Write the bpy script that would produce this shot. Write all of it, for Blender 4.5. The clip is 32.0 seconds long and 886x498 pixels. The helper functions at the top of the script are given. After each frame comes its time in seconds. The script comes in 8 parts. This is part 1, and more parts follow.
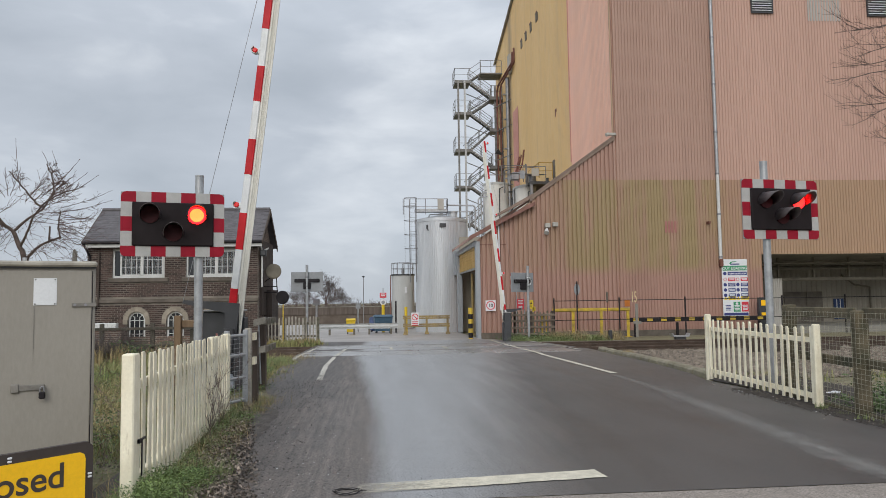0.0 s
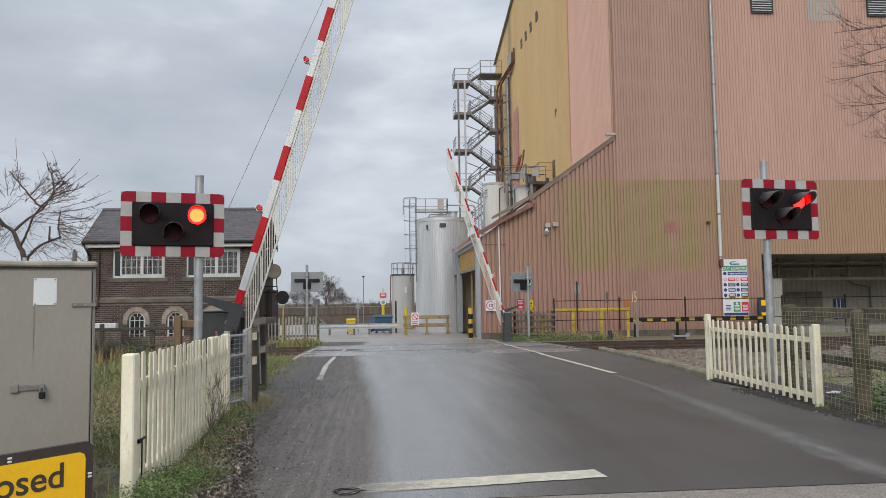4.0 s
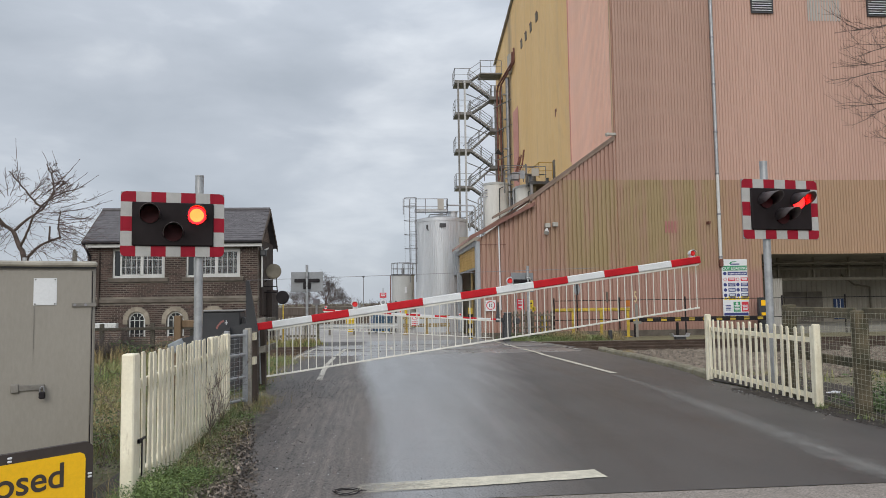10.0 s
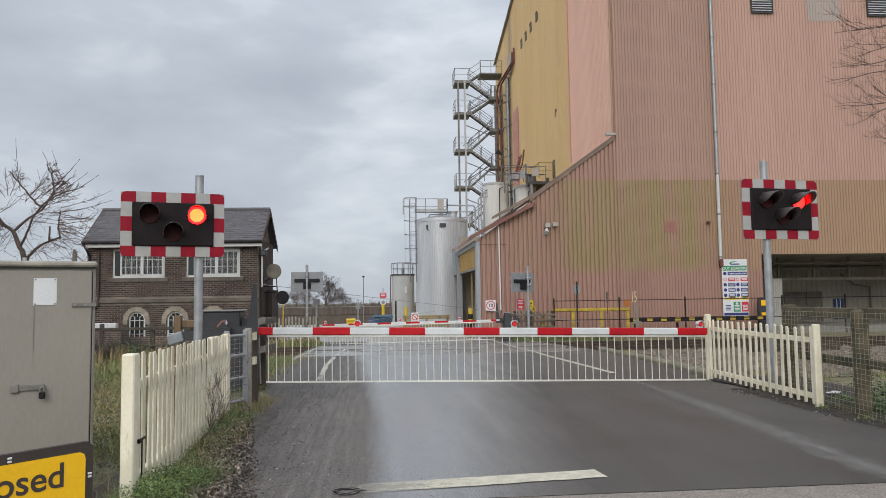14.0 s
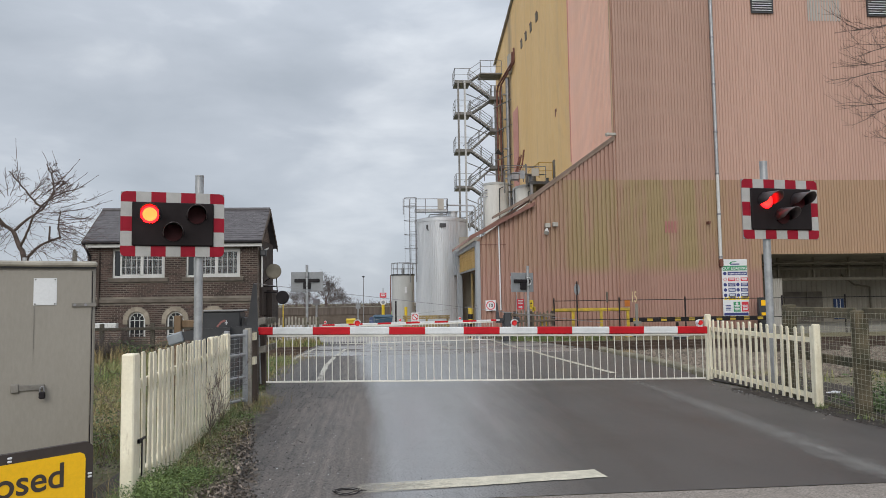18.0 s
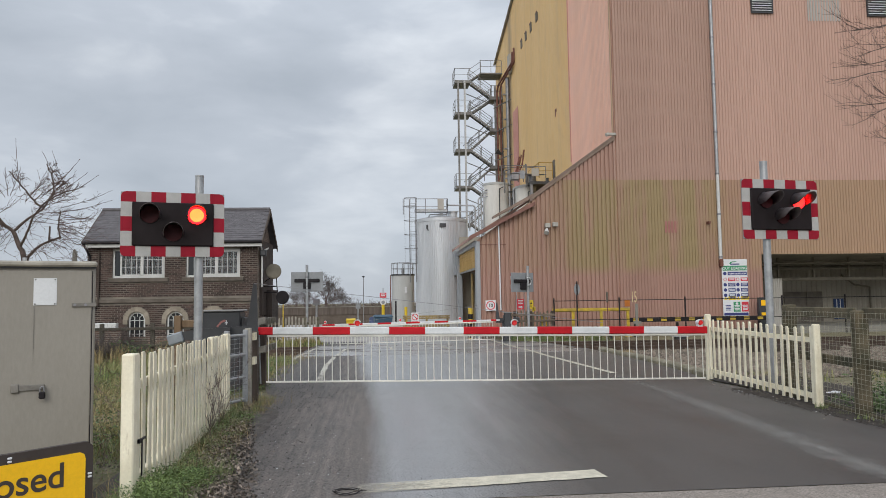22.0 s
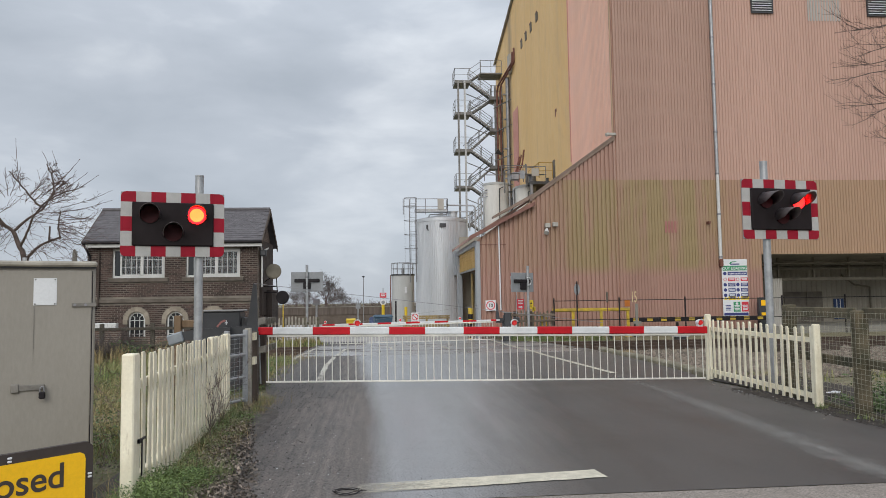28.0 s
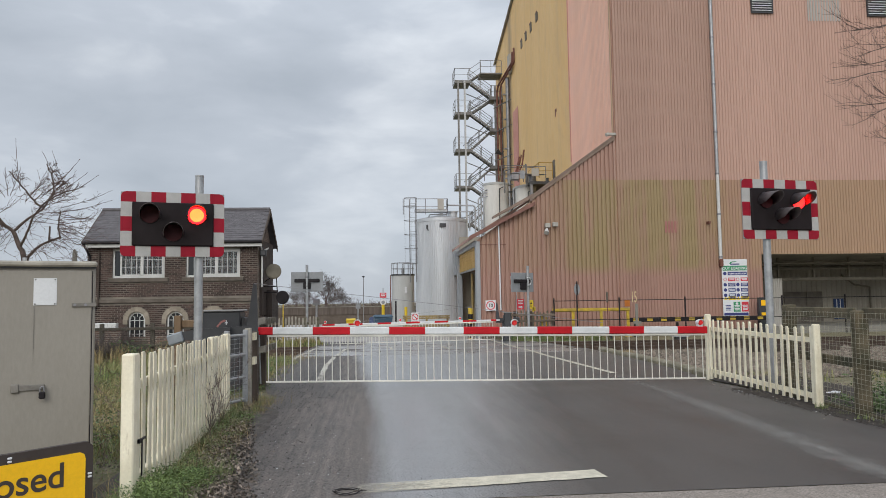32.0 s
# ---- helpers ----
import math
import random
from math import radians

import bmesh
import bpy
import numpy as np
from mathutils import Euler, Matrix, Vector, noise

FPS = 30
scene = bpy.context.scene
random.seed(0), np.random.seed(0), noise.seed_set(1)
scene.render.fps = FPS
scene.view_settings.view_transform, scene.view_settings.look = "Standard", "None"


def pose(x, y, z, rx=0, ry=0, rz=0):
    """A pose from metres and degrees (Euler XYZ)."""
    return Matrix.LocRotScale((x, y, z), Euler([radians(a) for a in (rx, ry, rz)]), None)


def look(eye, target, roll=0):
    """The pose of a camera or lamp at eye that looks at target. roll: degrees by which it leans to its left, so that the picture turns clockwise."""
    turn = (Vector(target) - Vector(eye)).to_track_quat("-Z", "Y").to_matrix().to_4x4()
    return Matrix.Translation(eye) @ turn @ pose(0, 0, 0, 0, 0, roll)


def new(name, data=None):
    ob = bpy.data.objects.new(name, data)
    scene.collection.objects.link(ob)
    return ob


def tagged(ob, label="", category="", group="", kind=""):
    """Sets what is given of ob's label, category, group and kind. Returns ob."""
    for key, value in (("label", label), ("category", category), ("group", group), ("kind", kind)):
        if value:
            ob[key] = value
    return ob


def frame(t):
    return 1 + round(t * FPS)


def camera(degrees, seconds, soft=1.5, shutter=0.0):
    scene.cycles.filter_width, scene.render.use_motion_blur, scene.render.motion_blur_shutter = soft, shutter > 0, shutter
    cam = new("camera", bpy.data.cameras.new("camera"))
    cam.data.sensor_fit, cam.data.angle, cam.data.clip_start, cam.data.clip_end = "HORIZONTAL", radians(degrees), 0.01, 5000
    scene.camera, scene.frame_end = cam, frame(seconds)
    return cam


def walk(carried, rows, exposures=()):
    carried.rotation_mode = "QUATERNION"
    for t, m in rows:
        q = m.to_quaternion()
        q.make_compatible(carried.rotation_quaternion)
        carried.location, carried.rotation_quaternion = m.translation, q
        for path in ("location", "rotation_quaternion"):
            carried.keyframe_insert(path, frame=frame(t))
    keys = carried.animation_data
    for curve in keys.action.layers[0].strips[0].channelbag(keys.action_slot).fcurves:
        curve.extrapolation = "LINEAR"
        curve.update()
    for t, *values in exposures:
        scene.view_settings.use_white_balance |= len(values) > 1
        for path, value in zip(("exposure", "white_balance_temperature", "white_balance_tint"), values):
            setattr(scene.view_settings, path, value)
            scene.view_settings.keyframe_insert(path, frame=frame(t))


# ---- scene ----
cam = camera(62.58, 32.0, 0.8)
STAND = look((0, 0, 1.4), (0.87806, 9.93594, 2.11137), -0.83)
walk(cam, [(0, STAND), (32, STAND)])

# ---- world, sun ----
world = bpy.data.worlds.new("overcast")
scene.world = world
world.use_nodes = True
WN, WL = world.node_tree.nodes, world.node_tree.links
WN.clear()


def wnode(kind, **sets):
    n = WN.new(kind)
    for k, v in sets.items():
        n.inputs[k].default_value = v
    return n


sky = WN.new("ShaderNodeTexSky")
sky.sky_type = "NISHITA"
sky.sun_disc = False
sky.sun_elevation, sky.sun_rotation = radians(32), radians(200)
sky_bg = wnode("ShaderNodeBackground", Strength=0.006)
WL.new(sky.outputs[0], sky_bg.inputs[0])
tc = WN.new("ShaderNodeTexCoord")
mp = wnode("ShaderNodeMapping", Scale=(1.0, 1.0, 2.6), Rotation=(0.0, 0.12, 0.35))
WL.new(tc.outputs["Generated"], mp.inputs[0])
n1 = wnode("ShaderNodeTexNoise", Scale=2.2, Detail=9.0, Roughness=0.5, Distortion=0.2)
n2 = wnode("ShaderNodeTexNoise", Scale=5.5, Detail=7.0, Roughness=0.5, Distortion=0.3)
WL.new(mp.outputs[0], n1.inputs["Vector"])
WL.new(mp.outputs[0], n2.inputs["Vector"])
mx = WN.new("ShaderNodeMix")
mx.inputs[0].default_value = 0.38
WL.new(n1.outputs[0], mx.inputs[2])
WL.new(n2.outputs[0], mx.inputs[3])
rp = WN.new("ShaderNodeValToRGB")
WL.new(mx.outputs[0], rp.inputs[0])
el = rp.color_ramp.elements
el[0].position, el[0].color = 0.36, (0.41, 0.455, 0.515, 1)
el[1].position, el[1].color = 0.66, (0.76, 0.80, 0.85, 1)
e = el.new(0.50)
e.color = (0.50, 0.545, 0.61, 1)
cloud_bg = wnode("ShaderNodeBackground", Strength=1.0)
# an overcast sky is brighter overhead than towards the horizon
sepw = WN.new("ShaderNodeSeparateXYZ")
WL.new(tc.outputs["Generated"], sepw.inputs[0])
zen = WN.new("ShaderNodeMapRange")
zen.inputs[1].default_value, zen.inputs[2].default_value, zen.inputs[3].default_value, zen.inputs[4].default_value = 0.3, 0.95, 1.0, 2.0
WL.new(sepw.outputs["Z"], zen.inputs[0])
WL.new(zen.outputs[0], cloud_bg.inputs["Strength"])
WL.new(rp.outputs[0], cloud_bg.inputs[0])
add = WN.new("ShaderNodeAddShader")
WL.new(sky_bg.outputs[0], add.inputs[0])
WL.new(cloud_bg.outputs[0], add.inputs[1])
wout = WN.new("ShaderNodeOutputWorld")
WL.new(add.outputs[0], wout.inputs[0])

sun = new("sun", bpy.data.lights.new("sun", "SUN"))
sun.data.energy, sun.data.angle, sun.data.color = 1.5, radians(40), (1.0, 0.96, 0.9)
sun.matrix_world = look((-8, -20, 18), (0, 12, 0))
scene.view_settings.exposure = 0.0


# ---- materials ----
def mat(name, base, rough=0.7, metal=0.0, dark=0.75, scale=6.0, fine=60.0, bump=0.15, stretch=(1, 1, 1), tint=None, amount=0.5,
        rand=0.0, spec=0.5, speck=0.0, grain=0.07, island=0.0):
    """Principled material: base colour broken by broad stains (scale) and fine grain (fine), with a bump."""
    m = bpy.data.materials.new(name)
    m.use_nodes = True
    N, L = m.node_tree.nodes, m.node_tree.links
    b = N["Principled BSDF"]
    b.inputs["Metallic"].default_value = metal
    b.inputs["Specular IOR Level"].default_value = spec
    t = N.new("ShaderNodeTexCoord")
    mp_ = N.new("ShaderNodeMapping")
    mp_.inputs["Scale"].default_value = stretch
    L.new(t.outputs["Object"], mp_.inputs[0])
    vec = mp_.outputs[0]
    oi = N.new("ShaderNodeObjectInfo")
    if rand:
        av = N.new("ShaderNodeVectorMath")
        av.operation = "MULTIPLY_ADD"
        av.inputs[1].default_value = (17.3, 9.1, 23.7)
        L.new(oi.outputs["Random"], av.inputs[0])
        L.new(vec, av.inputs[2])
        vec = av.outputs[0]
    a = N.new("ShaderNodeTexNoise")
    a.inputs["Scale"].default_value, a.inputs["Detail"].default_value, a.inputs["Roughness"].default_value = scale, 6, 0.6
    g = N.new("ShaderNodeTexNoise")
    g.inputs["Scale"].default_value, g.inputs["Detail"].default_value, g.inputs["Roughness"].default_value = fine, 4, 0.7
    L.new(vec, a.inputs["Vector"])
    L.new(vec, g.inputs["Vector"])
    c2 = tint or tuple(v * dark for v in base)
    r1 = N.new("ShaderNodeValToRGB")
    r1.color_ramp.elements[0].position, r1.color_ramp.elements[1].position = 0.5 - 0.2 * amount - 0.05, 0.5 + 0.2 * amount + 0.05
    r1.color_ramp.elements[0].color, r1.color_ramp.elements[1].color = (*c2, 1), (*base, 1)
    L.new(a.outputs[0], r1.inputs[0])
    hs = N.new("ShaderNodeHueSaturation")
    L.new(r1.outputs[0], hs.inputs["Color"])
    mr = N.new("ShaderNodeMapRange")
    mr.inputs[1].default_value, mr.inputs[2].default_value = 0.25, 0.75
    mr.inputs[3].default_value, mr.inputs[4].default_value = 1 - grain - speck, 1 + grain + speck
    L.new(g.outputs[0], mr.inputs[0])
    val = mr.outputs[0]
    if rand:
        rr = N.new("ShaderNodeMapRange")
        rr.inputs[3].default_value, rr.inputs[4].default_value = 1 - rand, 1 + rand
        L.new(oi.outputs["Random"], rr.inputs[0])
        mm = N.new("ShaderNodeMath")
        mm.operation = "MULTIPLY"
        L.new(val, mm.inputs[0])
        L.new(rr.outputs[0], mm.inputs[1])
        val = mm.outputs[0]
    if island:
        ge = N.new("ShaderNodeNewGeometry")
        ri = N.new("ShaderNodeMapRange")
        ri.inputs[3].default_value, ri.inputs[4].default_value = 1 - island, 1 + island
        L.new(ge.outputs["Random Per Island"], ri.inputs[0])
        mi = N.new("ShaderNodeMath")
        mi.operation = "MULTIPLY"
        L.new(val, mi.inputs[0])
        L.new(ri.outputs[0], mi.inputs[1])
        val = mi.outputs[0]
    L.new(val, hs.inputs["Value"])
    L.new(hs.outputs[0], b.inputs["Base Color"])
    ro = N.new("ShaderNodeMapRange")
    ro.inputs[1].default_value, ro.inputs[2].default_value = 0.3, 0.7
    ro.inputs[3].default_value, ro.inputs[4].default_value = min(1, rough * 1.15), rough * 0.82
    L.new(a.outputs[0], ro.inputs[0])
    L.new(ro.outputs[0], b.inputs["Roughness"])
    if bump:
        bp = N.new("ShaderNodeBump")
        bp.inputs["Strength"].default_value, bp.inputs["Distance"].default_value = bump, 0.01
        L.new(g.outputs[0], bp.inputs["Height"])
        L.new(bp.outputs[0], b.inputs["Normal"])
    return m


def glow(name, color, strength):
    m = bpy.data.materials.new(name)
    m.use_nodes = True
    b = m.node_tree.nodes["Principled BSDF"]
    b.inputs["Base Color"].default_value = (*color, 1)
    b.inputs["Emission Color"].default_value = (*color, 1)
    b.inputs["Emission Strength"].default_value = strength
    return m


def glass(name, color, rough=0.08):
    m = bpy.data.materials.new(name)
    m.use_nodes = True
    b = m.node_tree.nodes["Principled BSDF"]
    b.inputs["Base Color"].default_value = (*color, 1)
    b.inputs["Roughness"].default_value = rough
    b.inputs["Transmission Weight"].default_value = 1.0
    return m


M = dict(
    white_paint=mat("white_paint", (0.90, 0.84, 0.66), 0.55, dark=0.72, scale=3.5, fine=40, bump=0.2, amount=0.6, tint=(0.72, 0.65, 0.48), rand=0.08),
    boom_white=mat("boom_white", (0.69, 0.70, 0.70), 0.4, dark=0.85, scale=3, fine=40, bump=0.05),
    boom_red=mat("boom_red", (0.52, 0.012, 0.02), 0.45, spec=0.2, dark=0.78, scale=3, fine=40, bump=0.05),
    sign_red=mat("sign_red", (0.31, 0.012, 0.028), 0.55, spec=0.15, dark=0.8, scale=5, bump=0.03),
    sign_white=mat("sign_white", (0.44, 0.43, 0.415), 0.55, spec=0.25, dark=0.85, scale=5, bump=0.03),
    black=mat("black", (0.018, 0.015, 0.017), 0.6, spec=0.25, dark=0.7, scale=4, bump=0.05),
    panel_black=mat("panel_black", (0.017, 0.012, 0.013), 0.6, spec=0.18, dark=0.75, scale=4, bump=0.05),
    hood=mat("hood", (0.11, 0.092, 0.095), 0.45, dark=0.7, scale=4, bump=0.05),
    dark_grey=mat("dark_grey", (0.045, 0.046, 0.05), 0.5, dark=0.8, scale=4, bump=0.08),
    galv=mat("galv", (0.42, 0.43, 0.44), 0.42, 0.4, dark=0.75, scale=7, fine=30, bump=0.06),
    grey_board=mat("grey_board", (0.27, 0.28, 0.29), 0.5, dark=0.85, scale=4, bump=0.04),
    case_blue=mat("case_blue", (0.30, 0.325, 0.35), 0.45, dark=0.8, scale=6, bump=0.05),
    case_metal=mat("case_metal", (0.27, 0.25, 0.22), 0.5, 0.3, dark=0.65, scale=9, fine=60, bump=0.1),
    steel=mat("steel", (0.30, 0.30, 0.31), 0.45, 0.6, dark=0.7, scale=4, bump=0.08),
    case_grey=mat("case_grey", (0.31, 0.285, 0.245), 0.5, dark=0.82, scale=1.6, fine=50, bump=0.05, stretch=(1, 1, 0.35), amount=0.9),
    case_stain=mat("case_stain", (0.27, 0.25, 0.22), 0.6, dark=0.8, scale=6, bump=0.02),
    yellow=mat("yellow", (1.0, 0.56, 0.006), 0.5, dark=0.95, scale=6, bump=0.03),
    rail_yellow=mat("rail_yellow", (0.62, 0.43, 0.03), 0.55, dark=0.7, scale=2.5, bump=0.1, tint=(0.34, 0.24, 0.05)),
    old_wood=mat("old_wood", (0.17, 0.145, 0.115), 0.85, dark=0.55, scale=3, fine=18, bump=0.6, stretch=(0.3, 3, 3), tint=(0.075, 0.075, 0.045), rand=0.12),
    mossy_wood=mat("mossy_wood", (0.14, 0.110, 0.066), 0.9, dark=0.55, scale=4, fine=18, bump=0.6, tint=(0.058, 0.056, 0.034), rand=0.12),
    fence_dark=mat("fence_dark", (0.085, 0.072, 0.055), 0.9, dark=0.55, scale=4, fine=18, bump=0.6, tint=(0.05, 0.046, 0.034), rand=0.12),
    porch_dark=mat("porch_dark", (0.056, 0.040, 0.034), 0.8, dark=0.6, scale=3, fine=18, bump=0.4, stretch=(6, 6, 0.3)),
    fresh_grass=mat("fresh_grass", (0.15, 0.195, 0.068), 0.7, dark=0.7, scale=1.5, fine=20, bump=0.1, tint=(0.19, 0.21, 0.085), island=0.4),
    feather_green=mat("feather_green", (0.205, 0.27, 0.085), 0.7, dark=0.6, scale=3, fine=20, bump=0.1, tint=(0.085, 0.14, 0.045), island=0.5),
    wet_chip=mat("wet_chip", (0.045, 0.04, 0.036), 0.4, dark=0.6, scale=20, bump=0.1, island=0.5),
    tan_rail=mat("tan_rail", (0.21, 0.165, 0.125), 0.85, dark=0.55, scale=4, fine=30, bump=0.3, rand=0.2),
    tan_wood=mat("tan_wood", (0.21, 0.135, 0.075), 0.8, dark=0.6, scale=3, fine=18, bump=0.5, stretch=(3, 3, 0.3), rand=0.12),
    brown_wood=mat("brown_wood", (0.088, 0.064, 0.050), 0.8, dark=0.6, scale=3, fine=18, bump=0.5, stretch=(3, 3, 0.3), rand=0.12),
    clad_brown=mat("clad_brown", (0.385, 0.228, 0.175), 0.6, dark=0.82, scale=0.5, fine=3, bump=0.05, stretch=(1.6, 1.6, 0.16), amount=1.0),
    clad_pink=mat("clad_pink", (0.525, 0.335, 0.265), 0.6, dark=0.88, scale=0.3, fine=3, bump=0.05, stretch=(1.4, 1.4, 0.12), amount=1.2),
    clad_mauve=mat("clad_mauve", (0.425, 0.27, 0.21), 0.6, dark=0.85, scale=0.4, fine=3, bump=0.05, stretch=(1.4, 1.4, 0.12), amount=1.2),
    clad_rose=mat("clad_rose", (0.76, 0.465, 0.35), 0.6, dark=0.92, scale=0.3, fine=3, bump=0.05, stretch=(1.4, 1.4, 0.15)),
    clad_yellow=mat("clad_yellow", (0.69, 0.485, 0.22), 0.6, scale=0.22, fine=3, bump=0.05, stretch=(1.2, 1.2, 0.3), amount=1.2, tint=(0.62, 0.415, 0.19)),
    clad_ochre=mat("clad_ochre", (0.35, 0.235, 0.145), 0.6, scale=0.35, fine=3, bump=0.05, stretch=(1.2, 1.2, 0.2), amount=1.3, tint=(0.40, 0.255, 0.165)),
    clad_aqua=mat("clad_aqua", (0.38, 0.365, 0.335), 0.5, dark=0.9, scale=1, bump=0.05),
    roller_yellow=mat("roller_yellow", (0.58, 0.34, 0.05), 0.55, dark=0.8, scale=1.5, bump=0.05),
    steel_brown=mat("steel_brown", (0.21, 0.185, 0.14), 0.7, dark=0.6, scale=1.5, bump=0.1),
    undercroft_dark=mat("undercroft_dark", (0.20, 0.175, 0.145), 0.85, dark=0.6, scale=1.5, bump=0.1),
    sign_frame=mat("sign_frame", (0.055, 0.042, 0.036), 0.6, dark=0.8, scale=4, bump=0.08),
    van_green=mat("van_green", (0.27, 0.45, 0.16), 0.35, dark=0.9, scale=2, bump=0.0),
    van_pale=mat("van_pale", (0.36, 0.52, 0.25), 0.4, dark=0.9, scale=2, bump=0.0),
    car_dark=mat("car_dark", (0.03, 0.028, 0.035), 0.25, dark=0.8, scale=2, bump=0.0),
    car_grey=mat("car_grey", (0.22, 0.225, 0.22), 0.3, 0.3, dark=0.85, scale=2, bump=0.0),
    orange=mat("orange", (0.55, 0.17, 0.02), 0.6, dark=0.8, scale=4, bump=0.05),
    sign_cream=mat("sign_cream", (0.66, 0.52, 0.30), 0.6, dark=0.85, scale=4, bump=0.02),
    grey_paint=mat("grey_paint", (0.38, 0.35, 0.295), 0.75, dark=0.6, scale=5, fine=40, bump=0.2, rand=0.12),
    guard_galv=mat("guard_galv", (0.60, 0.61, 0.60), 0.4, 0.3, dark=0.85, scale=3, bump=0.04),
    bin_yellow=mat("bin_yellow", (0.72, 0.50, 0.02), 0.5, dark=0.85, scale=3, bump=0.03),
    bin_blue=mat("bin_blue", (0.045, 0.10, 0.155), 0.5, dark=0.85, scale=3, bump=0.03),
    bin_violet=mat("bin_violet", (0.06, 0.09, 0.20), 0.5, dark=0.85, scale=3, bump=0.03),
    rail_ochre=mat("rail_ochre", (0.36, 0.26, 0.09), 0.7, dark=0.6, scale=2.5, bump=0.2, tint=(0.20, 0.15, 0.08)),
    far_brick=mat("far_brick", (0.14, 0.11, 0.09), 0.85, dark=0.7, scale=1.2, fine=14, bump=0.2),
    far_fence=mat("far_fence", (0.125, 0.098, 0.083), 0.85, dark=0.7, scale=1.2, fine=10, bump=0.2, stretch=(4, 4, 0.3)),
    weed=mat("weed", (0.10, 0.16, 0.05), 0.6, dark=0.6, scale=2, fine=20, bump=0.1, island=0.4),
    stone_grit=mat("stone_grit", (0.10, 0.09, 0.085), 0.7, grain=0.22, dark=0.5, scale=20, fine=80, bump=0.2, amount=1.2, speck=0.2, island=0.5),
    wire=mat("wire", (0.36, 0.34, 0.26), 0.6, 0.2, dark=0.8, scale=4, bump=0.0),
    deck=mat("deck", (0.25, 0.24, 0.23), 0.3, grain=0.15, dark=0.7, scale=1.2, fine=60, bump=0.3, rand=0.12),
    lamp_body=mat("lamp_body", (0.30, 0.29, 0.28), 0.5, dark=0.7, scale=9, bump=0.05),
    kerb_stone=mat("kerb_stone", (0.25, 0.22, 0.16), 0.85, grain=0.2, dark=0.65, scale=3, fine=40, bump=0.3, amount=1.0, tint=(0.15, 0.135, 0.08), rand=0.15),
    silo_matt=mat("silo_matt", (0.47, 0.475, 0.46), 0.6, dark=0.85, scale=0.8, fine=12, bump=0.04, stretch=(2, 2, 0.3)),
    skirt=mat("skirt", (0.70, 0.68, 0.61), 0.5, dark=0.8, scale=3, bump=0.05),
    navy=mat("navy", (0.02, 0.05, 0.15), 0.5, dark=0.8, scale=3, bump=0.05),
    dark_soil=mat("dark_soil", (0.06, 0.049, 0.04), 0.9, grain=0.3, dark=0.5, scale=7, fine=50, bump=1.0, amount=1.0),
    mud=mat("mud", (0.088, 0.074, 0.063), 0.75, grain=0.3, dark=0.5, scale=6, fine=50, bump=1.0, amount=1.0),
    door_steel=mat("door_steel", (0.36, 0.38, 0.40), 0.45, 0.2, dark=0.85, scale=2, bump=0.04, stretch=(1, 1, 0.3)),
    clad_red=mat("clad_red", (0.56, 0.27, 0.225), 0.6, dark=0.85, scale=1, bump=0.05),
    clad_patch=mat("clad_patch", (0.37, 0.15, 0.13), 0.6, dark=0.8, scale=3, bump=0.05),
    tower_steel=mat("tower_steel", (0.21, 0.205, 0.20), 0.5, 0.4, dark=0.6, scale=3, bump=0.08),
    clad_grey=mat("clad_grey", (0.42, 0.40, 0.36), 0.6, dark=0.85, scale=1, bump=0.05),
    trim_brown=mat("trim_brown", (0.22, 0.10, 0.075), 0.6, dark=0.75, scale=2, bump=0.08),
    trim_dull=mat("trim_dull", (0.27, 0.19, 0.145), 0.6, dark=0.7, scale=2, bump=0.08),
    silo=mat("silo", (0.56, 0.58, 0.60), 0.40, 0.3, dark=0.86, scale=0.7, fine=12, bump=0.04, stretch=(2, 2, 0.25), amount=1.0),
    tank_white=mat("tank_white", (0.72, 0.70, 0.65), 0.5, 0.0, dark=0.8, scale=1, fine=12, bump=0.04, stretch=(2, 2, 0.3)),
    rust=mat("rust", (0.20, 0.075, 0.052), 0.75, dark=0.6, scale=2, bump=0.2),
    concrete=mat("concrete", (0.27, 0.255, 0.22), 0.85, grain=0.22, dark=0.7, scale=1.5, fine=40, bump=0.25, amount=1.0),
    slate=mat("slate", (0.105, 0.095, 0.10), 0.6, dark=0.75, scale=3, fine=25, bump=0.2, rand=0.09),
    brick=mat("brick", (0.082, 0.047, 0.037), 0.85, dark=0.6, scale=2.2, fine=40, bump=0.4, rand=0.5, amount=1.0, tint=(0.046, 0.033, 0.029)),
    brick_rest=mat("brick_rest", (0.082, 0.047, 0.037), 0.85, dark=0.6, scale=2.2, fine=40, bump=0.4, island=0.5, amount=1.0, tint=(0.046, 0.033, 0.029)),
    mortar=mat("mortar", (0.265, 0.23, 0.19), 0.9, dark=0.62, scale=1.2, fine=60, bump=0.3),
    stone=mat("stone", (0.343, 0.296, 0.230), 0.8, dark=0.7, scale=2, fine=40, bump=0.25, rand=0.1),
    stone_dark=mat("stone_dark", (0.15, 0.125, 0.10), 0.85, dark=0.6, scale=2, fine=40, bump=0.3, rand=0.1),
    road_white=mat("road_white", (0.62, 0.58, 0.47), 0.6, grain=0.22, dark=0.55, scale=9, fine=90, bump=0.3, amount=0.9, speck=0.1),
    grit=mat("grit", (0.29, 0.25, 0.215), 0.85, grain=0.6, dark=0.8, scale=2, fine=75, bump=0.9, speck=0.15),
    ballast=mat("ballast", (0.20, 0.162, 0.125), 0.9, grain=0.22, dark=0.7, scale=3, fine=40, bump=0.5, island=0.45),
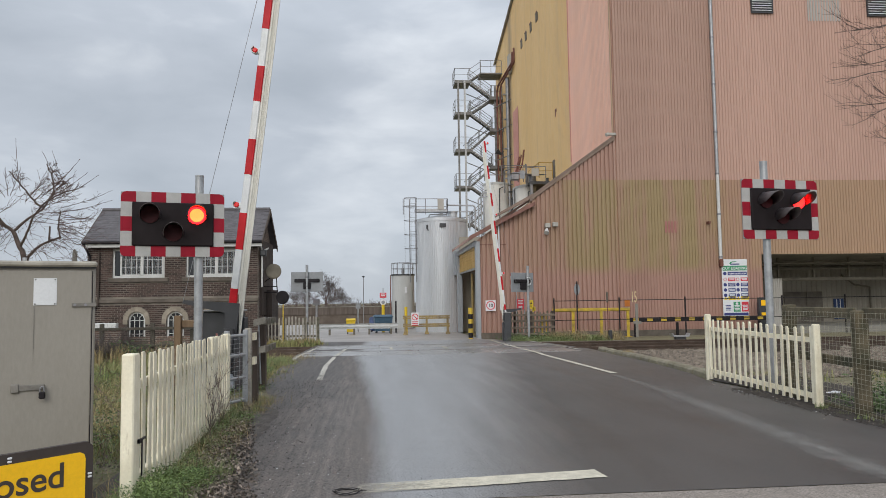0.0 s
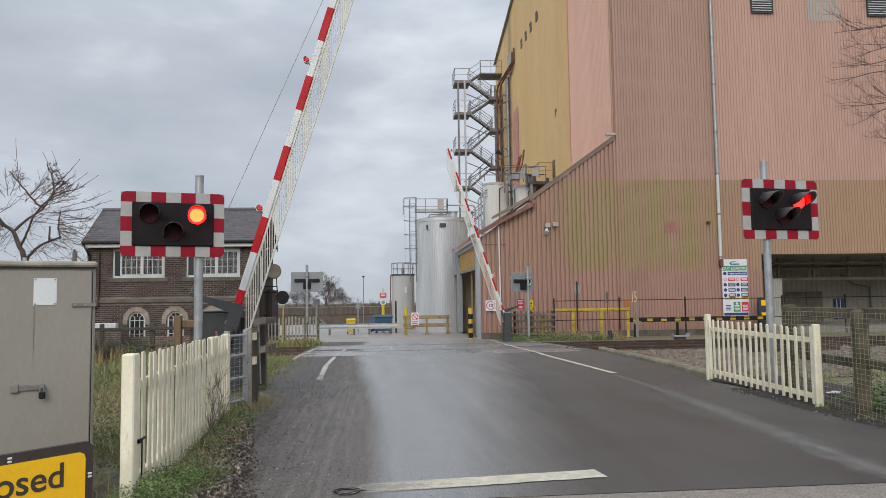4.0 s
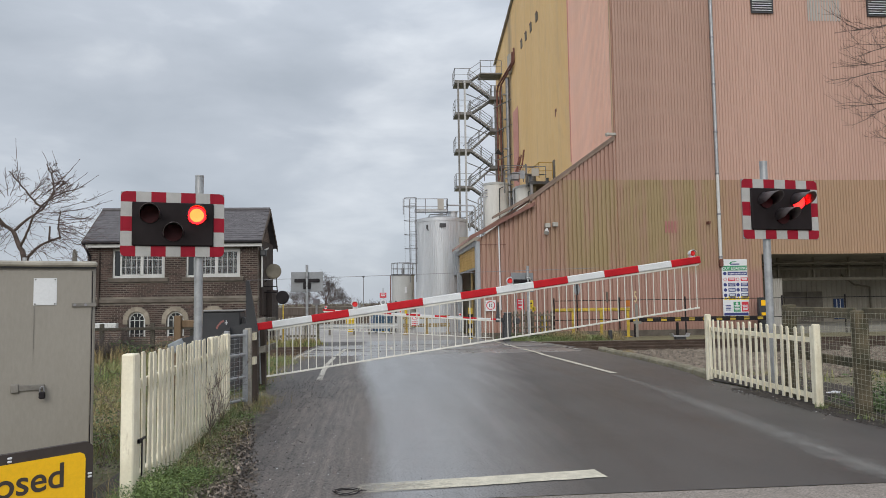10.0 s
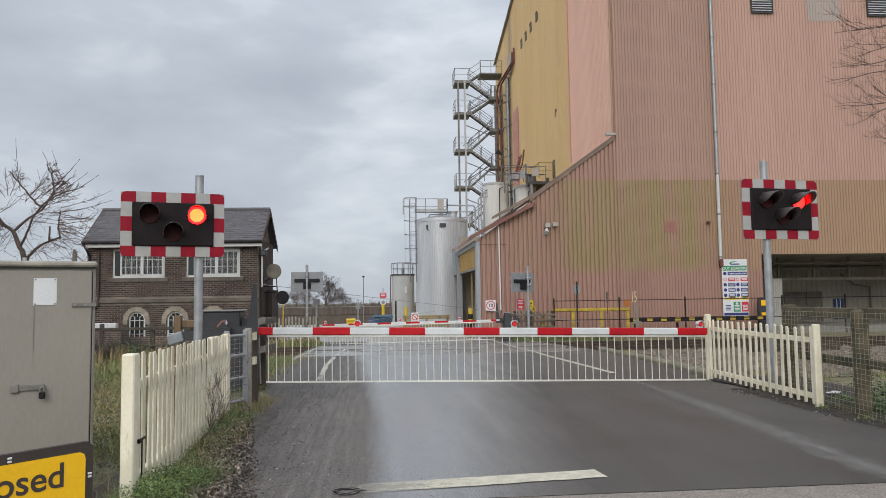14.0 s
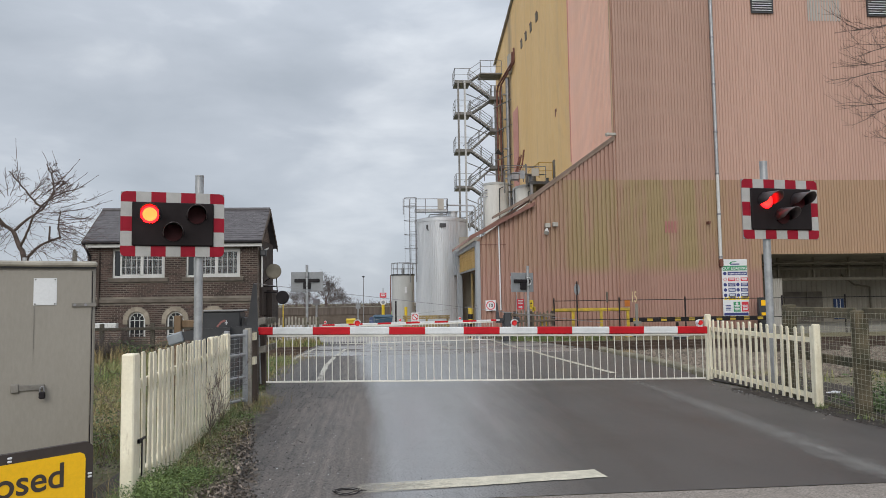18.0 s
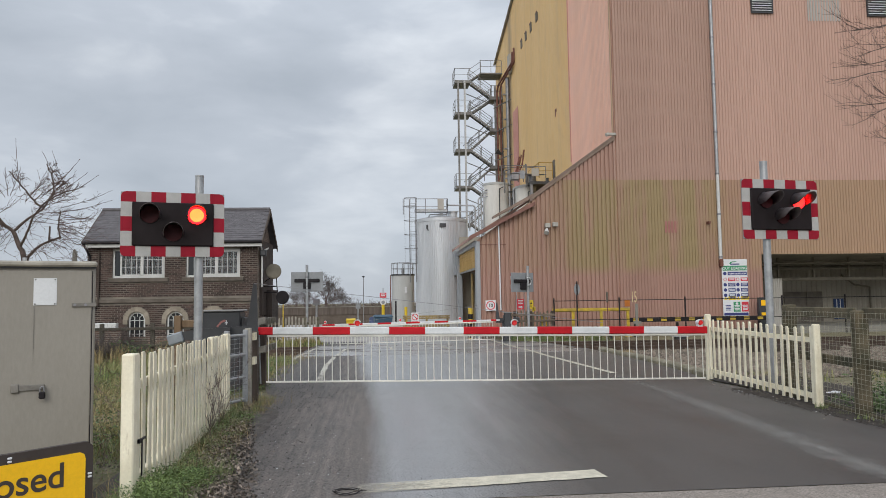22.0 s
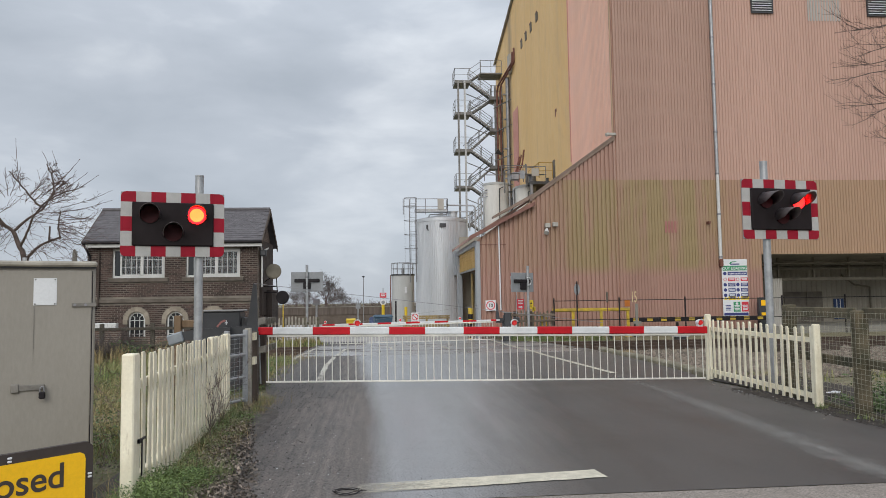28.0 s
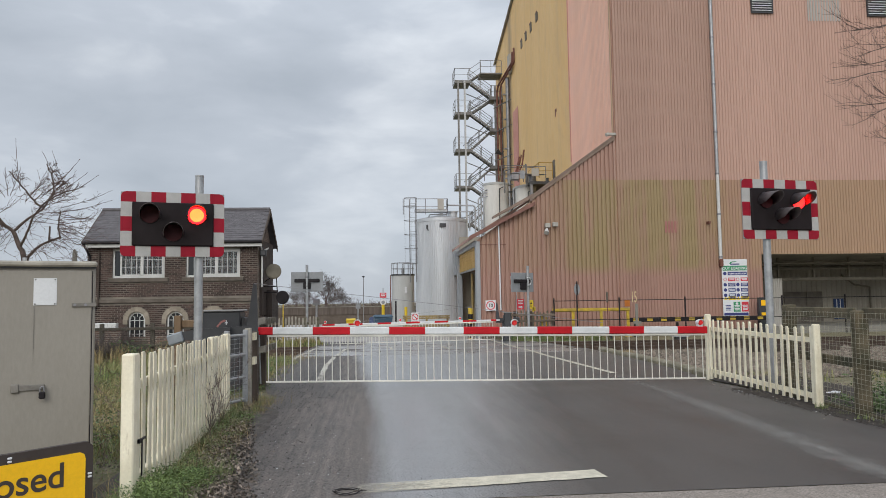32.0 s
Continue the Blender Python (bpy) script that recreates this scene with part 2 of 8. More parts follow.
    rail_steel=mat("rail_steel", (0.12, 0.085, 0.065), 0.5, 0.5, dark=0.6, scale=3, bump=0.1),
    sleeper=mat("sleeper", (0.11, 0.09, 0.075), 0.85, dark=0.6, scale=2, bump=0.3, rand=0.15),
    soil=mat("soil", (0.23, 0.205, 0.115), 0.95, grain=0.22, dark=0.55, scale=5, fine=60, bump=0.9, speck=0.2),
    leaf_litter=mat("leaf_litter", (0.26, 0.215, 0.18), 0.8, grain=0.22, dark=0.45, scale=9, fine=70, bump=0.6, island=0.6),
    pale_litter=mat("pale_litter", (0.34, 0.275, 0.215), 0.85, grain=0.2, dark=0.6, scale=9, fine=70, bump=0.5, island=0.5),
    grass=mat("grass", (0.15, 0.20, 0.062), 0.75, dark=0.7, scale=1.6, fine=20, bump=0.1, tint=(0.29, 0.25, 0.11), island=0.45),
    dry_grass=mat("dry_grass", (0.36, 0.28, 0.14), 0.8, dark=0.7, scale=2, fine=20, bump=0.1, island=0.3),
    bark=mat("bark", (0.115, 0.085, 0.07), 0.9, dark=0.6, scale=6, fine=40, bump=0.5),
    twig=mat("twig", (0.145, 0.100, 0.090), 0.9, dark=0.7, scale=6, fine=40, bump=0.0),
    far_twig=mat("far_twig", (0.12, 0.098, 0.09), 0.95, dark=0.8, scale=2, fine=20, bump=0.0),
    white_trim=mat("white_trim", (0.62, 0.62, 0.60), 0.5, dark=0.85, scale=3, bump=0.05),
    sign_green=mat("sign_green", (0.03, 0.27, 0.11), 0.5, dark=0.92, scale=3, bump=0.0),
    sign_blue=mat("sign_blue", (0.035, 0.045, 0.19), 0.5, dark=0.9, scale=3, bump=0.0),
    sign_scarlet=mat("sign_scarlet", (0.62, 0.04, 0.06), 0.5, dark=0.9, scale=3, bump=0.0),
    sign_yellow=mat("sign_yellow", (0.80, 0.58, 0.03), 0.5, dark=0.9, scale=3, bump=0.0),
    panel_white=mat("panel_white", (0.72, 0.73, 0.74), 0.5, dark=0.92, scale=3, bump=0.02),
    curtain=mat("curtain", (0.11, 0.11, 0.115), 0.9, dark=0.6, scale=1, fine=6, bump=0.1, stretch=(18, 18, 0.2), amount=0.6),
    undercroft=mat("undercroft", (0.40, 0.365, 0.30), 0.85, dark=0.62, scale=0.6, fine=20, bump=0.2, amount=1.2),
    dark_glass=mat("dark_glass", (0.03, 0.033, 0.036), 0.12, dark=0.8, scale=2, bump=0.0),
    pane_glass=glass("pane_glass", (0.9, 0.93, 0.92), 0.02),
    lamp_red=glow("lamp_red", (1.0, 0.165, 0.035), 3.4),
    lamp_deep=glow("lamp_deep", (1.0, 0.003, 0.004), 18.0),
    lamp_side=glow("lamp_side", (1.0, 0.022, 0.016), 4.0),
    lamp_off=mat("lamp_off", (0.05, 0.006, 0.008), 0.5, spec=0.2, dark=0.7, scale=8, bump=0.05),
    boom_lamp=glow("boom_lamp", (0.6, 0.016, 0.016), 0.22),
)


def stained(m, colour, most, scale, stretch, lo, hi, at=None):
    """Lay a ragged stain over a material, all over or, given at = (axis, middle, half width), in one streak."""
    N, L = m.node_tree.nodes, m.node_tree.links
    b = N["Principled BSDF"]
    was = b.inputs["Base Color"].links[0].from_socket
    t, mp_, n, r = N.new("ShaderNodeTexCoord"), N.new("ShaderNodeMapping"), N.new("ShaderNodeTexNoise"), N.new("ShaderNodeMapRange")
    mp_.inputs["Scale"].default_value = stretch
    L.new(t.outputs["Object"], mp_.inputs[0])
    L.new(mp_.outputs[0], n.inputs["Vector"])
    n.inputs["Scale"].default_value, n.inputs["Detail"].default_value, n.inputs["Roughness"].default_value = scale, 7, 0.68
    r.inputs[1].default_value, r.inputs[2].default_value, r.inputs[4].default_value = lo, hi, most
    level = n.outputs[0]
    if at:
        sep, d, e, f, k = N.new("ShaderNodeSeparateXYZ"), N.new("ShaderNodeMath"), N.new("ShaderNodeMath"), N.new("ShaderNodeMapRange"), N.new("ShaderNodeMath")
        d.operation, e.operation, k.operation = "SUBTRACT", "ABSOLUTE", "ADD"
        L.new(t.outputs["Object"], sep.inputs[0])
        L.new(sep.outputs[at[0]], d.inputs[0])
        d.inputs[1].default_value = at[1]
        L.new(d.outputs[0], e.inputs[0])
        L.new(e.outputs[0], f.inputs[0])
        f.inputs[1].default_value, f.inputs[2].default_value, f.inputs[3].default_value, f.inputs[4].default_value = 0.0, at[2], 0.0, -0.6
        L.new(level, k.inputs[0])
        L.new(f.outputs[0], k.inputs[1])
        level = k.outputs[0]
    L.new(level, r.inputs[0])
    mx = N.new("ShaderNodeMix")
    mx.data_type = "RGBA"
    mx.inputs[7].default_value = (*colour, 1)
    L.new(r.outputs[0], mx.inputs[0])
    L.new(was, mx.inputs[6])
    L.new(mx.outputs[2], b.inputs["Base Color"])


stained(M["white_paint"], (0.40, 0.30, 0.17), 0.5, 5.0, (7, 7, 1.2), 0.58, 0.74)
stained(M["clad_yellow"], (0.16, 0.14, 0.125), 0.75, 0.5, (1.5, 1.5, 0.5), 0.05, 0.6, ("X", 28.2, 1.7))
stained(M["clad_yellow"], (0.50, 0.36, 0.20), 0.55, 0.35, (2.2, 2.2, 0.25), 0.52, 0.68)

# ---- mesh building ----
class Geo:
    """Collects faces; ob() turns them into one mesh object."""

    def __init__(self):
        self.v, self.f, self.s = [], [], []

    def add(self, vs, fs, smooth=False, m=None):
        o = len(self.v)
        self.v.extend([tuple(m @ Vector(p)) for p in vs] if m is not None else [tuple(p) for p in vs])
        self.f.extend([tuple(i + o for i in q) for q in fs])
        self.s.extend([smooth] * len(fs))
        return self

    def box(self, x0, x1, y0, y1, z0, z1, m=None, bev=0.0):
        lo, hi = (x0, y0, z0), (x1, y1, z1)
        if not bev:
            vs = [(x, y, z) for z in (z0, z1) for y in (y0, y1) for x in (x0, x1)]
            return self.add(vs, [(0, 2, 3, 1), (4, 5, 7, 6), (0, 1, 5, 4), (2, 6, 7, 3), (0, 4, 6, 2), (1, 3, 7, 5)], False, m)
        bev = min(bev, *(0.45 * (b - a) for a, b in zip(lo, hi)))
        vs, ix = [], {}
        for sx in (0, 1):
            for sy in (0, 1):
                for sz in (0, 1):
                    c = [hi[0] if sx else lo[0], hi[1] if sy else lo[1], hi[2] if sz else lo[2]]
                    sg = (1 if sx else -1, 1 if sy else -1, 1 if sz else -1)
                    for ax in range(3):
                        p = [c[k] if k == ax else c[k] - sg[k] * bev for k in range(3)]
                        ix[(sx, sy, sz, ax)] = len(vs)
                        vs.append(tuple(p))
        fs = []
        ring = [(0, 0), (1, 0), (1, 1), (0, 1)]
        for ax in range(3):
            o1, o2 = (ax + 1) % 3, (ax + 2) % 3
            for sgn in (0, 1):
                q = []
                for a, b in ring:
                    k = [0, 0, 0]
                    k[ax], k[o1], k[o2] = sgn, a, b
                    q.append(ix[(*k, ax)])
                fs.append(tuple(q if sgn else q[::-1]))
            for a, b in ring:
                k0, k1 = [0, 0, 0], [0, 0, 0]
                k0[ax], k1[ax] = 0, 1
                for k in (k0, k1):
                    k[o1], k[o2] = a, b
                q = (ix[(*k0, o1)], ix[(*k1, o1)], ix[(*k1, o2)], ix[(*k0, o2)])
                fs.append(q if (a + b) % 2 == 0 else q[::-1])
        for sx in (0, 1):
            for sy in (0, 1):
                for sz in (0, 1):
                    q = tuple(ix[(sx, sy, sz, a)] for a in range(3))
                    fs.append(q if (sx + sy + sz) % 2 else q[::-1])
        return self.add(vs, fs, False, m)

    def cyl(self, p, q, r, seg=12, r2=None, caps=True, m=None):
        p, q = Vector(p), Vector(q)
        r2 = r if r2 is None else r2
        d = (q - p)
        if d.length < 1e-6:
            return self
        rot = d.to_track_quat("Z", "Y").to_matrix()
        vs = []
        for c, rr in ((p, r), (q, r2)):
            for i in range(seg):
                a = 2 * math.pi * i / seg
                vs.append(c + rot @ Vector((rr * math.cos(a), rr * math.sin(a), 0)))
        self.add(vs, [(i, (i + 1) % seg, seg + (i + 1) % seg, seg + i) for i in range(seg)], True, m)
        if caps:
            self.add(vs[:seg], [tuple(range(seg))[::-1]], False, m)
            self.add(vs[seg:], [tuple(range(seg))], False, m)
        return self

    def pipe(self, pts, r, seg=8, m=None):
        for a, b in zip(pts, pts[1:]):
            self.cyl(a, b, r, seg, m=m)
        return self

    def slab(self, pts, axis, a, b, m=None):
        """A polygon in the plane across axis ('x', 'y', 'z'; pts in the other two), as thick as from a to b."""
        n = len(pts)

        def at(p, t):
            return (t, p[0], p[1]) if axis == "x" else (p[0], t, p[1]) if axis == "y" else (p[0], p[1], t)

        vs = [at(p, a) for p in pts] + [at(p, b) for p in pts]
        fs = [tuple(range(n))[::-1], tuple(range(n, 2 * n))] + [(i, (i + 1) % n, n + (i + 1) % n, n + i) for i in range(n)]
        return self.add(vs, fs, False, m)

    def mesh(self, name):
        me = bpy.data.meshes.new(name)
        me.from_pydata(self.v, [], self.f)
        me.polygons.foreach_set("use_smooth", self.s)
        bm = bmesh.new()
        bm.from_mesh(me)
        bmesh.ops.recalc_face_normals(bm, faces=bm.faces)
        bm.to_mesh(me)
        bm.free()
        return me

    def ob(self, name, material, parent=None, label="", at=None):
        me = self.mesh(name)
        me.materials.append(M[material])
        o = new(name, me)
        if parent:
            o.parent = parent
        if at is not None:
            o.matrix_basis = at
        if label:
            tagged(o, label)
        return o


def thing(name, label, category, at=None, group="", kind=""):
    """A thing's empty at its base."""
    o = new(name)
    o.empty_display_size = 0.2
    if at is not None:
        o.matrix_basis = at
    return tagged(o, label, category, group, kind)


def ground_z(y):
    """The road's fall from the near gate to the yard behind the railway, and to the lower road beyond."""
    if y < 11:
        return 0.0
    if y < 36:
        return -0.018 * (y - 11)
    if y < 70:
        return max(-0.6, -0.45 - 0.01 * (y - 36))
    return max(-3.0, -0.6 - 0.07 * (y - 70))


# ---- ground, road, railway ----
def strip(name, x0, x1, ys, lift, material, label, category, nx=2, kind="structure", edge=None):
    """A sheet that follows the fall of the ground."""
    g = Geo()
    vs = []
    for y in ys:
        for i in range(nx + 1):
            a, b = (x0, x1) if edge is None else edge(y)
            vs.append((a + (b - a) * i / nx, y, ground_z(y) + lift))
    n = nx + 1
    g.add(vs, [(r * n + i, r * n + i + 1, (r + 1) * n + i + 1, (r + 1) * n + i) for r in range(len(ys) - 1) for i in range(nx)], True)
    return tagged(g.ob(name, material), label, category, kind=kind)


def steps(a, b, d):
    n = max(1, round((b - a) / d))
    return [a + (b - a) * i / n for i in range(n + 1)]


def wet_asphalt():
    """Smooth wet asphalt: dark patches, damp sheen masked as a painted sky reflection, muddier towards the left verge,
    chippings.
    """
    m = bpy.data.materials.new("wet_asphalt")
    m.use_nodes = True
    N, L = m.node_tree.nodes, m.node_tree.links
    b = N["Principled BSDF"]
    t = N.new("ShaderNodeTexCoord")
    sep = N.new("ShaderNodeSeparateXYZ")
    L.new(t.outputs["Object"], sep.inputs[0])
    lane = N.new("ShaderNodeMapping")
    lane.inputs["Scale"].default_value = (1.6, 0.13, 1)
    L.new(t.outputs["Object"], lane.inputs[0])

    def noise_(vec, scale, detail=6, rough=0.6):
        n = N.new("ShaderNodeTexNoise")
        n.inputs["Scale"].default_value, n.inputs["Detail"].default_value, n.inputs["Roughness"].default_value = scale, detail, rough
        L.new(vec, n.inputs["Vector"])
        return n.outputs[0]

    def rng(v, a0, a1, b0, b1):
        n = N.new("ShaderNodeMapRange")
        for k, x in enumerate((a0, a1, b0, b1)):
            n.inputs[k + 1].default_value = x
        L.new(v, n.inputs[0])
        return n.outputs[0]

    def math_(op, a, c):
        n = N.new("ShaderNodeMath")
        n.operation = op
        for k, v in ((0, a), (1, c)):
            if isinstance(v, float):
                n.inputs[k].default_value = v
            else:
                L.new(v, n.inputs[k])
        return n.outputs[0]

    tracks = noise_(lane.outputs[0], 1.3)
    patch = noise_(t.outputs["Object"], 0.7)
    grain = noise_(t.outputs["Object"], 150, 3, 0.8)
    chips = noise_(t.outputs["Object"], 55, 2, 0.5)
    mid = noise_(t.outputs["Object"], 22, 4, 0.7)
    rut = N.new("ShaderNodeMapping")
    rut.inputs["Scale"].default_value, rut.inputs["Rotation"].default_value = (11, 0.55, 1), (0, 0, 0.03)
    L.new(t.outputs["Object"], rut.inputs[0])
    ruts = noise_(rut.outputs[0], 1.6, 5, 0.65)
    pits = noise_(t.outputs["Object"], 95, 1, 0.4)
    coarse_n = noise_(t.outputs["Object"], 18, 3, 0.6)
    soft = noise_(t.outputs["Object"], 3.5, 5, 0.7)
    # the old surface meets the newer, wetter one along an uneven seam
    bend = math_("ADD", sep.outputs["X"], rng(sep.outputs["Y"], 9.0, 21.0, -0.09, 0.5))
    seam = math_("ADD", bend, math_("ADD", rng(tracks, 0.25, 0.75, -0.14, 0.14), rng(mid, 0.3, 0.7, -0.03, 0.03)))
    joint = rng(seam, 0.05, -0.25, 0.0, 1.0)
    wob = math_("ADD", sep.outputs["X"], rng(tracks, 0.3, 0.7, -0.35, 0.35))
    mud = rng(math_("ADD", wob, rng(soft, 0.3, 0.7, -0.2, 0.2)), -0.6, -1.2, 0.0, 1.0)
    c1 = N.new("ShaderNodeMix")
    c1.data_type = "RGBA"
    c1.inputs[6].default_value, c1.inputs[7].default_value = (0.051, 0.047, 0.043, 1), (0.074, 0.069, 0.064, 1)
    L.new(rng(tracks, 0.35, 0.65, 0, 1), c1.inputs[0])
    c0 = N.new("ShaderNodeMix")
    c0.data_type = "RGBA"
    c0.inputs[7].default_value = (0.118, 0.098, 0.083, 1)
    L.new(joint, c0.inputs[0])
    L.new(c1.outputs[2], c0.inputs[6])
    c2 = N.new("ShaderNodeMix")
    c2.data_type = "RGBA"
    c2.inputs[7].default_value = (0.068, 0.056, 0.047, 1)
    L.new(mud, c2.inputs[0])
    L.new(c0.outputs[2], c2.inputs[6])
    side = rng(sep.outputs["X"], 0.0, -0.5, 0.0, 1.0)
    hs = N.new("ShaderNodeHueSaturation")
    L.new(c2.outputs[2], hs.inputs["Color"])
    coarse = math_("ADD", math_("ADD", 1.0, math_("MULTIPLY", side, rng(ruts, 0.35, 0.65, -0.55, 0.32))), math_("MULTIPLY", joint, math_("ADD", rng(chips, 0.3, 0.7, -0.55, 0.5), rng(coarse_n, 0.3, 0.7, -0.3, 0.3))))
    L.new(math_("MULTIPLY", math_("MULTIPLY", coarse, rng(grain, 0.25, 0.75, 0.5, 1.5)), math_("MULTIPLY", rng(mid, 0.3, 0.7, 0.8, 1.2), rng(patch, 0.3, 0.7, 0.82, 1.18))), hs.inputs["Value"])
    L.new(hs.outputs[0], b.inputs["Base Color"])
    rough = math_("ADD", rng(tracks, 0.35, 0.65, 0.46, 0.56), math_("MULTIPLY", joint, 0.15))
    L.new(math_("ADD", rough, rng(mid, 0.3, 0.7, -0.05, 0.07)), b.inputs["Roughness"])
    b.inputs["Specular IOR Level"].default_value = 0.36
    # damp coat masked to paint the sky's reflection: mid-road, widening towards the rails
    sky_sheen = rng(math_("ADD", math_("ADD", sep.outputs["X"], math_("MULTIPLY", sep.outputs["Y"], -0.155)), rng(tracks, 0.3, 0.7, -0.14, 0.14)), -0.4, 0.8, 1.0, 0.05)
    sky_sheen = math_("MAXIMUM", sky_sheen, rng(sep.outputs["Y"], 11.0, 21.0, 0.05, 0.3))
    wet = math_("MULTIPLY", math_("SUBTRACT", 1.0, math_("MULTIPLY", joint, 0.85)), sky_sheen)
    L.new(math_("MULTIPLY", wet, math_("MULTIPLY", rng(tracks, 0.3, 0.7, 1.0, 0.82), math_("MULTIPLY", rng(soft, 0.3, 0.7, 0.86, 1.0), math_("MULTIPLY", rng(pits, 0.31, 0.37, 0.25, 1.0), rng(chips, 0.35, 0.6, 0.62, 1.0))))), b.inputs["Coat Weight"])
    b.inputs["Coat Roughness"].default_value = 0.36
    b.inputs["Coat IOR"].default_value = 8.5
    bp = N.new("ShaderNodeBump")
    bp.inputs["Distance"].default_value = 0.004
    L.new(math_("ADD", math_("MULTIPLY", joint, 0.45), 0.25), bp.inputs["Strength"])
    L.new(math_("ADD", math_("ADD", grain, chips), math_("MULTIPLY", mid, 0.6)), bp.inputs["Height"])
    # base normal tipped left as well, to steer what the road reflects
    tip, one = N.new("ShaderNodeVectorMath"), N.new("ShaderNodeVectorMath")
    tip.operation, one.operation = "ADD", "NORMALIZE"
    tip.inputs[1].default_value = (-0.055, 0.0, 0.0)
    L.new(bp.outputs[0], tip.inputs[0])
    L.new(tip.outputs[0], one.inputs[0])
    L.new(one.outputs[0], b.inputs["Normal"])
    b2 = N.new("ShaderNodeBump")
    b2.inputs["Distance"].default_value, b2.inputs["Strength"].default_value = 0.004, 0.2
    L.new(math_("ADD", grain, math_("ADD", chips, math_("MULTIPLY", mid, 0.8))), b2.inputs["Height"])
    # coat normal tipped left to shift the painted sky reflection; the mesh stays level
    fall, unit = N.new("ShaderNodeVectorMath"), N.new("ShaderNodeVectorMath")
    fall.operation, unit.operation = "ADD", "NORMALIZE"
    fall.inputs[1].default_value = (-0.055, 0.0, 0.0)
    L.new(b2.outputs[0], fall.inputs[0])
    L.new(fall.outputs[0], unit.inputs[0])
    L.new(unit.outputs[0], b.inputs["Coat Normal"])
    return m


M["asphalt"] = wet_asphalt()
M["yard"] = mat("yard", (0.36, 0.325, 0.295), 0.45, dark=0.7, scale=0.5, fine=60, bump=0.25, amount=1.1)

ROAD = [(-30, -1.75, 5.5), (12.2, -1.85, 5.6), (13.9, -2.1, 5.99), (17.6, -2.35, 6.4), (20.2, -2.5, 6.62), (23.5, -2.6, 6.86), (28.8, -2.6, 6.66), (31.7, -2.6, 6.35), (34, -2.7, 5.0)]


def road_edge(y):
    for a, b in zip(ROAD, ROAD[1:]):
        if y <= b[0]:
            t = (y - a[0]) / (b[0] - a[0])
            return a[1] + t * (b[1] - a[1]), a[2] + t * (b[2] - a[2])
    return ROAD[-1][1:]


far_ys = [-400, -100, -30] + steps(-20, 20, 2.0) + [22.0, 22.3, 24, 26, 28, 29.7, 30.0] + steps(32, 60, 2.0) + [66, 70, 80, 90, 104.3, 120, 200, 400, 900, 2500]
g = Geo()
xs = [-2500, -600, -200, -80, -40, -20, -10, -5, -2, 0, 3, 6, 10, 20, 40, 80, 200, 600, 2500]
g.add([(x, y, ground_z(y) - (0.2 if 22.1 < y < 29.9 else 0.06)) for y in far_ys for x in xs],
      [(r * len(xs) + i, r * len(xs) + i + 1, (r + 1) * len(xs) + i + 1, (r + 1) * len(xs) + i) for r in range(len(far_ys) - 1) for i in range(len(xs) - 1)], True)
tagged(g.ob("ground", "soil"), "damp dark soil and rough turf to the horizon", "ground", kind="structure")

strip("road", 0, 0, steps(5.25, 34, 0.25), 0.0, "asphalt", "wet dark asphalt road over the level crossing", "road", 12, edge=road_edge)
strip("road_apron", -1.9, 9, steps(-30, 5.25, 1.0), -0.004, "grit", "lighter gritty road surface before the stop line", "road", 4)
strip("yard", -60, 4.9, steps(34, 68, 2.0), -0.01, "yard", "pale wet concrete yard behind the crossing", "yard", 4)
strip("trackbed", 6.2, 70, steps(13.2, 22.2, 0.5), -0.05, "ballast", "brown ballast bed beside the rails", "trackbed", 4)
strip("trackbed", -70, 70, steps(22.2, 29.8, 0.5), -0.175, "ballast", "brown ballast bed under the rails", "trackbed", 8)

def mud_edge(y):
    a = road_edge(y)[0] - 0.35
    b = -1.28 + 0.2 * noise.noise(Vector((0.0, y * 0.9, 3.0))) + 0.05 * noise.noise(Vector((5.0, y * 3.0, 1.0)))
    return a, a + (b - a) * min(1.0, max(0.02, (13.0 - y) / 3.5))


strip("muddy_verge", 0, 0, steps(4.6, 13.0, 0.07), 0.003, "mud", "dark mud along the road's edge", "verge", 6, edge=mud_edge)

strip("muddy_verge", 0, 0, steps(4.6, 12.6, 0.1), 0.004, "dark_soil", "dark soil spilt under the fence onto the road", "verge", 6,
      edge=lambda y: (5.27 + 0.03 * (y - 8) + 0.12 * noise.noise(Vector((1.0, y * 1.3, 7.0))) + (0.3 if y > 10.5 else 0.0), 7.2))

# rails on sleepers; the road deck lies between them at the crossing
for yc in (23.6, 28.0):
    zt = ground_z(yc) + 0.012
    track = thing("railway_track", "rusty steel rails on old sleepers in brown ballast", "railway track", pose(0, yc, zt), "railway tracks", "structure")
    for s in (-0.72, 0.72):
        g = Geo()
        for x0, x1 in ((-70, -2.6), (-2.6, 6.2), (6.2, 70)):
            g.box(x0, x1, s - 0.035, s + 0.035, -0.045, 0.0)
            g.box(x0, x1, s - 0.008, s + 0.008, -0.13, -0.045)
            g.box(x0, x1, s - 0.07, s + 0.07, -0.15, -0.13)
        g.ob("rail", "rail_steel", track)
    me = Geo().box(-0.12, 0.12, -1.3, 1.3, -0.24, -0.15, bev=0.01).mesh("sleeper")
    me.materials.append(M["sleeper"])
    for i in range(46):
        for x in (-3.4 - 0.68 * i, 6.9 + 0.68 * i):
            o = new("sleeper", me)
            o.parent = track
            o.matrix_basis = pose(x, 0, 0.0, 0, 0, random.uniform(-1, 1))

